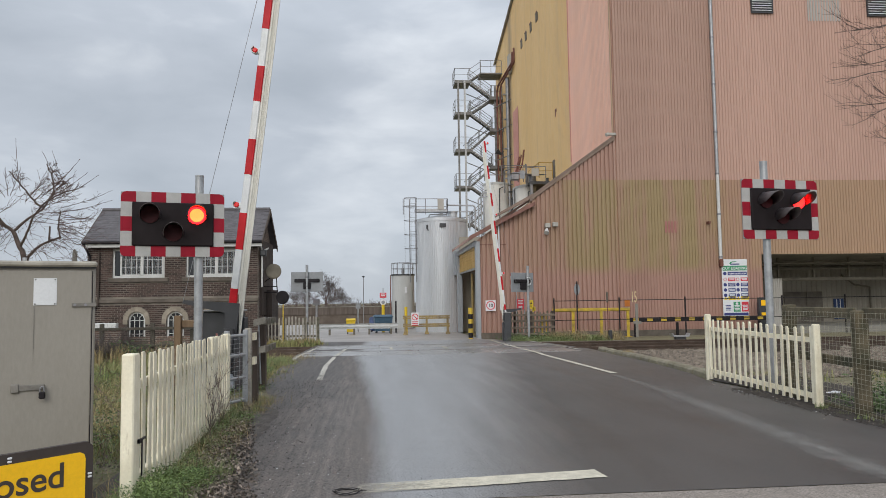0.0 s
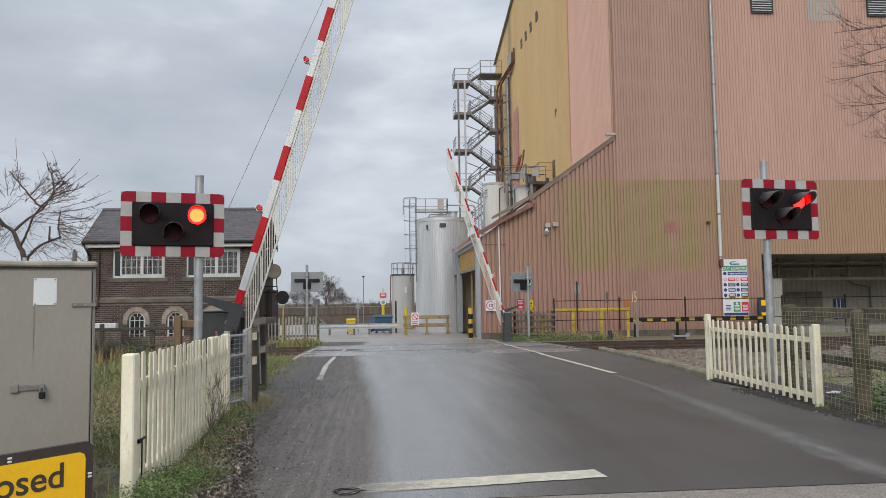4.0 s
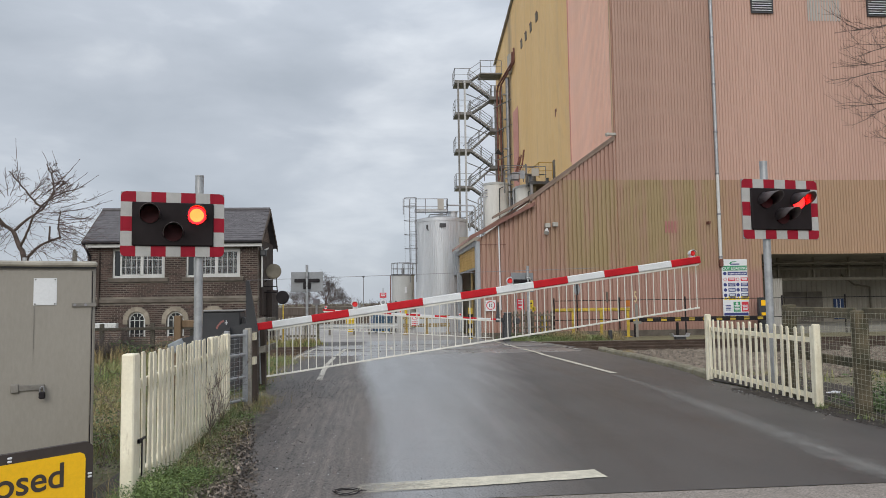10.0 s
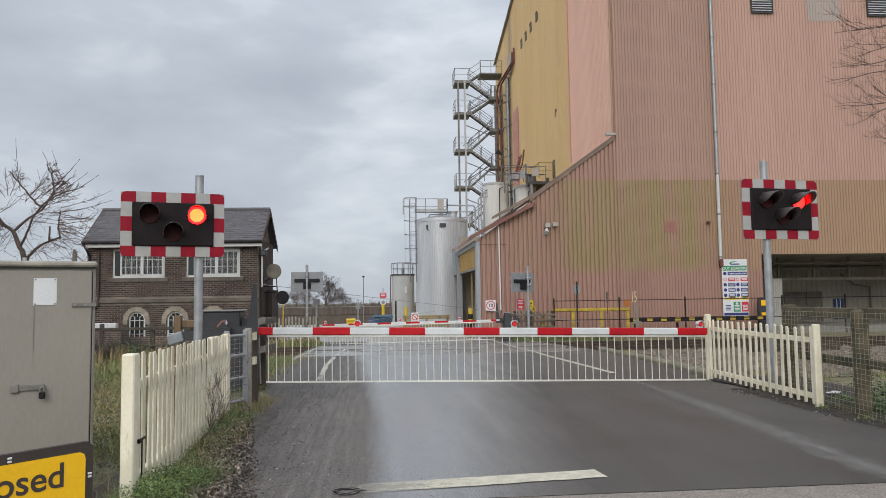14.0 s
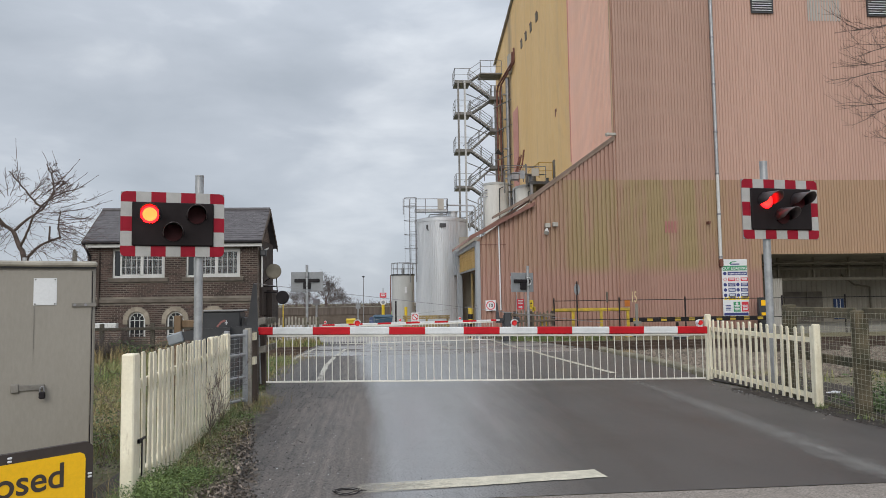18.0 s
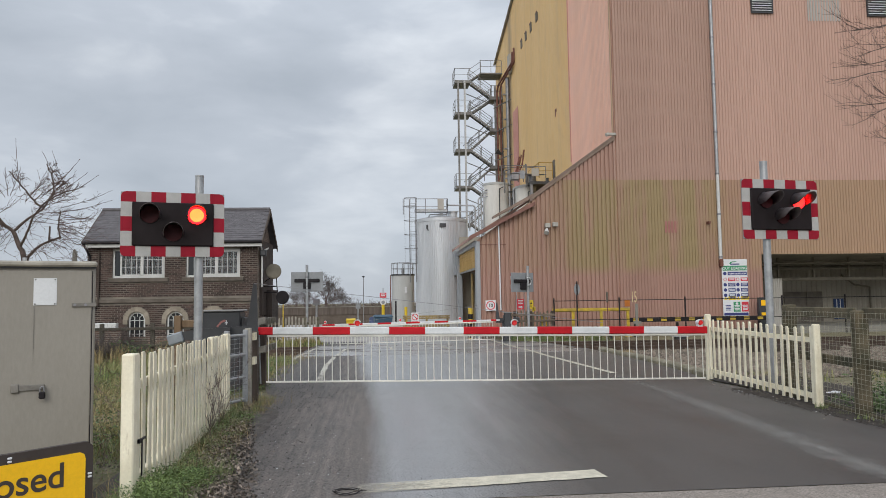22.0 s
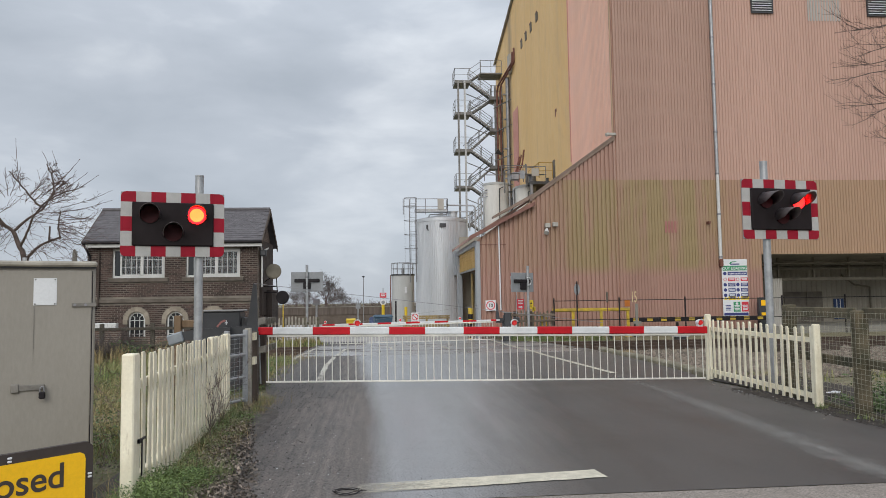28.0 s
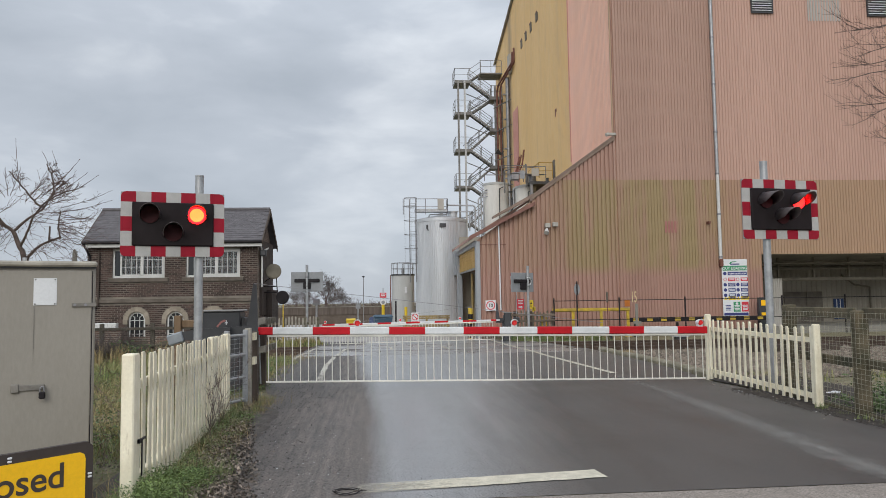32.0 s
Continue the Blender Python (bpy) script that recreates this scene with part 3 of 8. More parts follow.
# crossing deck panels
dk_ = thing("crossing_deck", "dark rubber and concrete deck panels between the rails", "crossing deck", pose(0, 0, 0), kind="structure")
for yc in (23.6, 28.0):
    for y0, y1 in ((yc - 1.45, yc - 0.80), (yc - 0.64, yc + 0.64), (yc + 0.80, yc + 1.45)):
        for k in range(7):
            xa = -2.45 + k * 1.24
            Geo().box(xa + 0.008, xa + 1.232, y0 + 0.008, y1 - 0.008, -0.06, 0.012, bev=0.008).ob("deck_panel", "deck", dk_, at=pose(0, 0, ground_z((y0 + y1) / 2)))


# white road marks
def mark(name, pts, label):
    g = Geo()
    n = len(pts) // 2
    vs = [(x, y, ground_z(y) + (0.018 if y > 21 else 0.006)) for x, y in pts]
    g.add(vs, [(i, i + 1, 2 * n - 2 - i, 2 * n - 1 - i) for i in range(n - 1)])
    return tagged(g.ob(name, "road_white"), label, "road marking", kind="structure")


def band(xa, ya, xb, yb, w, n=14):
    """Both edges of a painted line of that width, slightly uneven."""
    lft, rgt = [], []
    d = Vector((xb - xa, yb - ya)).normalized()
    p = Vector((-d.y, d.x))
    for i in range(n + 1):
        c = Vector((xa, ya)).lerp(Vector((xb, yb)), i / n)
        lft.append(tuple(c + p * (w / 2 + random.uniform(-0.008, 0.008))))
        rgt.append(tuple(c - p * (w / 2 + random.uniform(-0.008, 0.008))))
    return lft + rgt[::-1]


def worn_paint(name, base, scale, most, ends, axis, centre=0.0, slope=0.0, half=1.0, wide=0.2):
    """Paint rubbed through by traffic: thinner towards one end of its axis and away from the line's middle."""
    m = mat(name, base, 0.85, dark=0.75, scale=8, fine=90, bump=0.3, grain=0.2, spec=0.2)
    N, L = m.node_tree.nodes, m.node_tree.links
    b, out = N["Principled BSDF"], N["Material Output"]
    t, n, sep = N.new("ShaderNodeTexCoord"), N.new("ShaderNodeTexNoise"), N.new("ShaderNodeSeparateXYZ")
    n.inputs["Scale"].default_value, n.inputs["Detail"].default_value, n.inputs["Roughness"].default_value = scale, 9, 0.78
    L.new(t.outputs["Object"], n.inputs["Vector"])
    L.new(t.outputs["Object"], sep.inputs[0])

    def op(kind, a, c):
        k = N.new("ShaderNodeMath")
        k.operation = kind
        for i, v in ((0, a), (1, c)):
            if isinstance(v, float):
                k.inputs[i].default_value = v
            else:
                L.new(v, k.inputs[i])
        return k.outputs[0]

    e = N.new("ShaderNodeMapRange")
    e.inputs[1].default_value, e.inputs[2].default_value, e.inputs[3].default_value, e.inputs[4].default_value = ends[0], ends[1], ends[2], ends[3]
    L.new(sep.outputs[axis], e.inputs[0])
    off = op("ABSOLUTE", op("SUBTRACT", sep.outputs["X"], op("ADD", op("MULTIPLY", sep.outputs["Y"], slope), centre)), 0.0)
    level = op("SUBTRACT", op("ADD", n.outputs[0], e.outputs[0]), op("MULTIPLY", off, 1.0 / half))
    r_ = N.new("ShaderNodeMapRange")
    r_.inputs[1].default_value, r_.inputs[2].default_value, r_.inputs[4].default_value = 0.36, 0.36 + wide, most
    L.new(level, r_.inputs[0])
    tr_, mx_ = N.new("ShaderNodeBsdfTransparent"), N.new("ShaderNodeMixShader")
    L.new(r_.outputs[0], mx_.inputs[0])
    L.new(tr_.outputs[0], mx_.inputs[1])
    L.new(b.outputs[0], mx_.inputs[2])
    L.new(mx_.outputs[0], out.inputs["Surface"])
    return m


M["stop_paint"] = worn_paint("stop_paint", (0.66, 0.61, 0.49), 22.0, 0.97, (-0.4, 0.9, -0.2, 0.5), "X", half=20.0, wide=0.42)
M["worn_paint"] = worn_paint("worn_paint", (0.36, 0.345, 0.32), 4.0, 0.5, (13.5, 9.0, 0.0, 0.14), "Y", 3.62, 0.061, 0.8, 0.36)
M["edge_paint"] = worn_paint("edge_paint", (0.60, 0.57, 0.50), 9.0, 0.9, (15.0, 18.0, 0.02, 0.2), "Y", half=60.0)
sl_ = mark("stop_line", band(-0.34, 5.593, 1.76, 5.83, 0.26, 28), "worn white stop line on wet asphalt, rubbed away at one end")
sl_.data.materials[0] = M["stop_paint"]
wl = mark("worn_line", band(4.44, 13.5, 3.95, 5.3, 0.62, 30), "almost worn away pale edge line on the road")
wl.data.materials[0] = M["worn_paint"]
mark("deck_mark", band(0.42, 25.2, 0.40, 27.2, 0.09), "short white guide mark on the crossing deck")
mark("deck_mark", band(2.35, 25.2, 2.30, 27.2, 0.09), "short white guide mark on the crossing deck")
mark("edge_line", band(4.55, 14.0, 4.78, 27.0, 0.13, 40), "white painted edge line on the crossing road")
mark("edge_line", band(6.36, 22.8, 6.30, 31.4, 0.09), "thin white line along the deck's far edge").data.materials[0] = M["edge_paint"]
mark("edge_line", band(4.78, 27.2, 4.95, 33.0, 0.13), "white painted edge line on the crossing road")
for a_, b_, w_ in (((-1.13, 14.0), (-1.30, 18.2), 0.11), ((-1.30, 18.3), (-1.30, 21.6), 0.11), ((-1.28, 22.0), (-1.20, 26.6), 0.12)):
    mark("edge_line", band(*a_, *b_, w_), "worn white edge line on the crossing road").data.materials[0] = M["edge_paint"]
mark("edge_line", band(-2.42, 20.4, -2.36, 27.0, 0.12), "faded white line along the deck's edge").data.materials[0] = M["edge_paint"]


# ---- barriers ----
BOOM_L, SKIRT_L, RODS = 7.98, 0.735, 58


def barrier(at, label, slim=1.0, thin=1.0):
    """A full-width lifting barrier, hinge at the origin's top; the boom lies along +x."""
    th = thing("lifting_barrier", label, "barrier", at, "crossing barriers")
    g = Geo().box(-0.46 * slim, 0.14, 0.12, 0.12 + 0.5 * slim, 0.0, 1.28, bev=0.02)
    g.ob("machine_case", "dark_grey", th, "dark grey steel barrier machine case")
    Geo().box(-0.46 * slim - 0.02, 0.17, 0.10, 0.14 + 0.5 * slim, 1.28, 1.305, bev=0.008).ob("case_lid", "lamp_body", th, "pale edged case lid")
    Geo().box(0.14, 0.2, 0.2, 0.2 + 0.3 * slim, 0.95, 1.18, bev=0.01).ob("motor_cover", "dark_grey", th)
    Geo().box(-0.085, -0.07, 0.112, 0.118, 1.06, 1.14).box(-0.1, -0.055, 0.1125, 0.1185, 1.09, 1.105).ob("white_mark", "boom_white", th, "small white paint mark")
    Geo().box(-0.05, 0.18, -0.13, 0.1, 0.0, 0.86, bev=0.02).ob("pivot_post", "dark_grey", th)
    Geo().cyl((0, -0.2, 0.95), (0, 0.14, 0.95), 0.035, 16).ob("pivot_shaft", "steel", th)
    g = Geo().box(0.30, BOOM_L, -0.045 * thin, 0.045 * thin, -0.056 * thin, 0.060 * thin, bev=0.012)
    boom = g.ob("boom", "boom_white", th, "red and white banded aluminium boom", pose(0, 0, 0.95))
    edges = [0.44, 0.70, 1.32, 1.94, 2.56, 3.17, 3.79, 4.41, 5.03, 5.64, 6.26, 6.88, 7.45, BOOM_L + 0.004]
    for i in range(0, len(edges) - 1, 2):
        Geo().box(edges[i], edges[i + 1], -0.048 * thin, 0.048 * thin, -0.059 * thin, 0.063 * thin, bev=0.012).ob("red_band", "boom_red", boom)
    g = Geo().slab([(-0.2, -0.12), (0.46, -0.12), (0.46, 0.08), (0.43, 0.75), (0.375, 0.77), (0.29, 0.09), (-0.1, 0.06), (-0.22, 0.04)], "y", -0.11, -0.06)
    g.ob("king_post", "dark_grey", boom, "dark steel arm that carries the stay wire")
    if slim == 1.0:
        Geo().slab([(0.05, 0.07), (0.05, -0.09), (-0.74, -0.14), (-0.70, 0.0), (-0.35, 0.05)], "y", -0.24, -0.17).ob("tail_arm", "dark_grey", boom, "dark tail arm of the boom")
        Geo().box(-0.12, 0.12, -0.28, -0.14, -0.085, 0.085, bev=0.02).ob("counterweight", "case_blue", boom, "blue grey counterweight", pose(-0.785, 0, -0.105, 0, -18, 0))
    else:
        Geo().box(-0.58, -0.3, -0.1, 0.05, -0.14, 0.10, bev=0.02).ob("counterweight", "dark_grey", boom)
    g = Geo()
    for i in range(10):
        a0, a1 = math.pi * (0.58 + 0.3 * i / 10), math.pi * (0.58 + 0.3 * (i + 1) / 10)
        g.slab([(0.17 * math.cos(a0), 0.17 * math.sin(a0)), (0.20 * math.cos(a0), 0.20 * math.sin(a0)),
                (0.20 * math.cos(a1), 0.20 * math.sin(a1)), (0.17 * math.cos(a1), 0.17 * math.sin(a1))], "y", -0.125, -0.112)
    g.ob("red_arc", "clad_patch", boom, "faded red painted arc")
    Geo().cyl((0.39, -0.085, 0.77), (6.2, -0.02, 0.12), 0.0045, 6).ob("stay_wire", "steel", boom)
    for x in (2.05, 4.65, 7.86):
        lamp = Geo().box(x - 0.045, x + 0.045, -0.04, 0.04, 0.05, 0.09, bev=0.006).cyl((x, -0.05, 0.126), (x, 0.05, 0.126), 0.048, 16).ob("boom_lamp", "boom_white", boom)
        Geo().slab([(x + 0.062 * math.cos(radians(d)), 0.126 + 0.062 * math.sin(radians(d))) for d in range(20, 200, 20)] + [(x + 0.053 * math.cos(radians(d)), 0.126 + 0.053 * math.sin(radians(d))) for d in range(180, 0, -20)], "y", -0.1, -0.03).ob("visor", "boom_white", lamp)
        for s in (-1, 1):
            Geo().cyl((x, s * 0.05, 0.126), (x, s * 0.075, 0.126), 0.044, 16, 0.028).ob("lens", "boom_lamp", lamp, "red lamp lens")
    Geo().box(0.6, BOOM_L - 0.03, -0.02, 0.02, -0.094, -0.054 * thin, bev=0.005).ob("skirt_hanger", "skirt", boom)
    rods = []
    x0 = 0.62
    me = Geo().cyl((0, 0, 0), (0, 0, -SKIRT_L), 0.0085, 6).mesh("skirt_rod")
    me.materials.append(M["skirt"])
    for i in range(RODS):
        o = new("skirt_rod", me)
        o.parent = boom
        x = x0 + (BOOM_L - 0.08 - x0) * i / (RODS - 1)
        o.matrix_basis = pose(x, 0.0, -0.082)
        rods.append((o, x))
    Geo().box(0, BOOM_L - x0, -0.016, 0.016, -0.014, 0.014, bev=0.004).ob("skirt_rail", "skirt", boom, at=pose(x0 - 0.04, 0, -0.082 - SKIRT_L))
    rail = boom.children[-1] if boom.children[-1].name.startswith("skirt_rail") else [c for c in boom.children if c.name.startswith("skirt_rail")][0]
    return boom, rods, rail, x0 - 0.04


near_boom = barrier(pose(-2.41, 12.1, 0.0), "lifting crossing barrier with banded boom and hanging skirt")
far_boom = barrier(pose(5.55, 31.7, -0.43, 0, 0, 180), "far lifting crossing barrier with banded boom and hanging skirt", 0.32, 0.62)

NEAR_TURN = [(0, 83.6), (2.9, 83.6), (3.2, 82.8), (3.5, 79.6), (4.0, 73), (4.5, 66), (5.0, 59), (5.5, 52.0), (6.0, 45.6), (6.5, 41.0), (7.0, 35.55), (7.5, 30.7),
             (8.0, 25.6), (8.5, 20.1), (9.0, 15.2), (9.5, 9.5), (10.0, 7.8), (10.5, 6.3), (11.0, 4.95), (11.5, 3.55), (12.0, 2.25), (12.5, 1.0),
             (13.0, -0.35), (13.5, -0.92), (14.0, -1.05), (16.0, -0.88), (32, -0.86)]
FAR_TURN = [(0, 84), (2.9, 84), (3.2, 83), (3.5, 79.5), (4.0, 72), (4.5, 63), (5.0, 54), (5.5, 46), (6.0, 38.7), (6.5, 32), (7.0, 26.0), (7.5, 20.7),
            (8.0, 13.8), (8.5, 7.7), (9.0, 6.2), (9.5, 5.1), (10.0, 4.0), (10.5, 2.9), (11.0, 1.8), (11.5, 0.7), (12.0, -0.3), (12.3, -0.7), (32, -0.65)]


# ---- crossing signals ----
LATE = {8: 3.03, 29: 10.88, 37: 14.05, 45: 17.06, 66: 24.88, 74: 27.88}
SWITCH = [0.0] + [LATE.get(k, 0.3785 * k - 0.02) for k in range(1, 85)]


def signal(at, label, off=-0.345, lit="lamp_red", up=0.0, wide=1.39, tall=0.865, post_up=0.0):
    """A crossing signal: three-lamp board with a chequered border on a post; the lamps face -y."""
    th = thing("crossing_signal", label, "traffic signal", at, "crossing signals")
    top = 3.2 + up + post_up
    Geo().cyl((0, 0.08, 0), (0, 0.08, top), 0.057, 20).ob("post", "galv", th)
    Geo().cyl((0, 0.08, top), (0, 0.08, top + 0.02), 0.06, 20).ob("post_cap", "galv", th)
    for z in (2.478 + up - 0.2, 2.478 + up + 0.2):
        Geo().cyl((0, 0.08, z - 0.03), (0, 0.08, z + 0.03), 0.066, 20).box(-0.09, 0.09, 0.012, 0.03, z - 0.03, z + 0.03).ob("post_clamp", "steel", th)
    w, h, cx, cz = wide, tall, off, 2.478 + up + (tall - 0.865) * 0.4
    bd = Geo().box(cx - w / 2, cx + w / 2, -0.01, 0.012, cz - h / 2, cz + h / 2, bev=0.01).ob("backboard", "grey_board", th, "grey backed signal board")
    bw = w / 7
    for i in range(7):
        for j in (0, 4):
            c = "sign_red" if i % 2 == 0 else "sign_white"
            x0, x1 = cx - w / 2 + i * bw, cx - w / 2 + (i + 1) * bw
            z0, z1 = (cz - h / 2, cz - h / 2 + 0.14) if j == 0 else (cz + h / 2 - 0.14, cz + h / 2)
            pts = [(x0, z0), (x1, z0), (x1, z1), (x0, z1)]
            if i in (0, 6):
                k = 0 if (i == 0 and j == 0) else 1 if (i == 6 and j == 0) else 2 if i == 6 else 3
                p, rr = Vector(pts[k]), 0.07
                cxr, czr = (x0 + rr if i == 0 else x1 - rr), (z0 + rr if j == 0 else z1 - rr)
                a0 = {0: 180, 1: 270, 2: 0, 3: 90}[k]
                arc = [(cxr + rr * math.cos(radians(a0 + d)), czr + rr * math.sin(radians(a0 + d))) for d in range(0, 91, 15)]
                pts = pts[:k] + arc + pts[k + 1:]
            Geo().slab(pts, "y", -0.018, -0.012).ob("chequer", c, bd)
    for j in range(1, 4):
        for sx in (0, 1):
            c = "sign_white" if j % 2 else "sign_red"
            z0, z1 = cz - h / 2 + 0.14 + (j - 1) * (h - 0.28) / 3, cz - h / 2 + 0.14 + j * (h - 0.28) / 3
            x0 = cx - w / 2 if sx == 0 else cx + w / 2 - 0.14
            Geo().box(x0, x0 + 0.14, -0.018, -0.012, z0, z1).ob("chequer", c, bd)
    Geo().box(cx - w / 2 + 0.14, cx + w / 2 - 0.14, -0.05, -0.012, cz - h / 2 + 0.14, cz + h / 2 - 0.14, bev=0.015).ob("lamp_panel", "panel_black", bd, "matt black lamp panel")
    Geo().box(cx - 0.55, cx + 0.55, 0.012, 0.10, cz - 0.02, cz + 0.13, bev=0.02).ob("lamp_case", "black", bd)
    Geo().box(cx - 0.16, cx + 0.16, 0.012, 0.12, cz - 0.32, cz - 0.02, bev=0.02).ob("lamp_case", "black", bd)
    lamps = []
    for x, z, kind in ((cx - 0.295, cz + 0.125, 1), (cx + 0.295, cz + 0.125, 2), (cx, cz - 0.115, 0)):
        g = Geo()
        n = 22
        ring = []
        for i in range(n + 1):
            a = radians(-25 + 230 * i / n)
            dep = 0.06 + 0.27 * max(0.0, math.sin((a + radians(25)) / radians(230) * math.pi)) ** 0.5
            nar = 1.0 - 0.45 * dep
            for rr, yy in ((0.135, -0.05), (0.128, -0.05), (0.128 * nar, -0.05 - dep), (0.135 * nar, -0.05 - dep)):
                ring.append((x + rr * math.cos(a), yy, z + rr * math.sin(a)))
        fs = []
        for i in range(n):
            for k in range(4):
                fs.append((4 * i + k, 4 * i + (k + 1) % 4, 4 * i + 4 + (k + 1) % 4, 4 * i + 4 + k))
        g.add(ring, fs, True)
        g.ob("hood", "hood", bd, "black lamp hood")
        if kind:
            drum = Geo().cyl((0, 0.02, 0), (0, -0.014, 0), 0.115, 28).ob("lamp", "lamp_off", bd, "red signal lamp", pose(x, -0.052, z))
            Geo().cyl((0, -0.014, 0), (0, -0.026, 0), 0.119, 28, 0.091).ob("rim", "lamp_deep", drum, "glowing red lens rim")
            Geo().cyl((0, -0.026, 0), (0, -0.032, 0), 0.091, 28, 0.083).ob("lit_face", lit, drum, "bright lit lamp face")
            lamps.append((drum, kind, (x, -0.052, z)))
        else:
            Geo().cyl((0, 0.02, 0), (0, -0.016, 0), 0.115, 28).ob("lamp", "lamp_off", bd, "dark red unlit lamp", pose(x, -0.052, z))
    return lamps


LAMPS = signal(pose(-2.435, 10.14, 0, 0, 0, 15.5), "flashing crossing signal with red and white chequered board", -0.33, wide=1.31, post_up=-0.045)
LAMPS += signal(pose(6.015, 10.72, 0, 0, 0, 10), "flashing crossing signal turned towards the side lane", 0.205, "lamp_side", 0.24, 1.38, 0.925, 0.045)
signal(pose(-3.15, 32.5, -0.45, 0, 0, 180), "far crossing signal seen from its grey back", 0.0, up=0.3)
signal(pose(6.6, 32.3, -0.45, 0, 0, 213), "far crossing signal seen from its grey back", 0.27, up=0.15)
g = Geo()
g.pipe([(0.05 - 0.2 * math.sin(radians(d)), 0.16 + 0.02 * math.cos(radians(2 * d)), 2.68 + 0.17 * math.cos(radians(d))) for d in range(-30, 200, 18)], 0.022, 6)
cl_ = g.ob("cable_loop", "boom_white", at=pose(6.6, 32.3, -0.45, 0, 0, 213))
cl_.parent = [o for o in bpy.data.objects if o.name.startswith("crossing_signal")][-1]
cl_.matrix_basis = Matrix.Identity(4)


# ---- warehouse ----
def clad(x0, x1, z0, z1, pitch=0.23, deep=0.048):
    """A corrugated sheet in the plane y = 0, outer face towards -y; z0 and z1 may be functions of x."""
    lo = z0 if callable(z0) else (lambda x: z0)
    hi = z1 if callable(z1) else (lambda x: z1)
    g = Geo()
    n = max(1, round((x1 - x0) / pitch))
    p = (x1 - x0) / n
    prof = []
    for i in range(n):
        a = x0 + i * p
        prof += [(a, 0.0), (a + 0.54 * p, 0.0), (a + 0.66 * p, deep), (a + 0.86 * p, deep)]
    prof.append((x1, 0.0))
    vs = []
    for x, y in prof:
        vs += [(x, y, lo(x)), (x, y, hi(x))]
    g.add(vs, [(2 * i, 2 * i + 2, 2 * i + 3, 2 * i + 1) for i in range(len(prof) - 1)])
    g.add([(x0, 0.12, lo(x0)), (x1, 0.12, lo(x1)), (x1, 0.12, hi(x1)), (x0, 0.12, hi(x0))], [(0, 1, 2, 3)])
    return g


def lean_top(x):
    return 4.42 + (x - 4.92) * (9.46 - 4.42) / 7.1


H0 = 0.55
TALL, LX = 12.02, 4.92
wh = thing("warehouse", "tall corrugated steel warehouse in faded pink and ochre", "warehouse", pose(0, 36, -H0))


def olive_top(x):
    return min(7.45, lean_top(x)) + H0


def lean_roof(x):
    return lean_top(x) + H0


def side_sheets():
    """Faded brown sheeting that algae has turned olive over the middle of the wall, with soft ragged edges."""
    m = mat("clad_side", (0.385, 0.224, 0.174), 0.6, dark=0.82, scale=0.5, fine=3, bump=0.05, stretch=(1.6, 1.6, 0.16), amount=1.0)
    N, L = m.node_tree.nodes, m.node_tree.links
    hs = [n for n in N if n.bl_idname == "ShaderNodeHueSaturation"][0]
    base = hs.inputs["Color"].links[0].from_socket
    t, sep, n = N.new("ShaderNodeTexCoord"), N.new("ShaderNodeSeparateXYZ"), N.new("ShaderNodeTexNoise")
    mp_ = N.new("ShaderNodeMapping")
    mp_.inputs["Scale"].default_value = (1.3, 1.0, 0.16)
    n.inputs["Scale"].default_value, n.inputs["Detail"].default_value, n.inputs["Roughness"].default_value = 0.9, 6, 0.65
    L.new(t.outputs["Object"], sep.inputs[0])
    L.new(t.outputs["Object"], mp_.inputs[0])
    L.new(mp_.outputs[0], n.inputs["Vector"])

    def ramp(v, a, b, c, d):
        k = N.new("ShaderNodeMapRange")
        k.interpolation_type = "SMOOTHSTEP"
        for i, x in enumerate((a, b, c, d)):
            k.inputs[i + 1].default_value = x
        L.new(v, k.inputs[0])
        return k.outputs[0]

    def times(a, b):
        k = N.new("ShaderNodeMath")
        k.operation = "MULTIPLY"
        L.new(a, k.inputs[0])
        L.new(b, k.inputs[1])
        return k.outputs[0]

    mask = times(times(ramp(sep.outputs["X"], 8.2, 10.4, 0.28, 1.0), ramp(sep.outputs["Z"], 3.0, 3.75, 0.0, 1.0)), ramp(n.outputs[0], 0.32, 0.58, 0.2, 1.0))
    east = ramp(sep.outputs["X"], 16.5, 18.2, 0.0, 1.0)
    tone, mx_ = N.new("ShaderNodeMix"), N.new("ShaderNodeMix")
    tone.data_type = mx_.data_type = "RGBA"
    tone.inputs[6].default_value, tone.inputs[7].default_value = (0.305, 0.226, 0.115, 1), (0.365, 0.236, 0.147, 1)
    L.new(east, tone.inputs[0])
    L.new(mask, mx_.inputs[0])
    L.new(base, mx_.inputs[6])
    L.new(tone.outputs[2], mx_.inputs[7])
    L.new(mx_.outputs[2], hs.inputs["Color"])
    return m


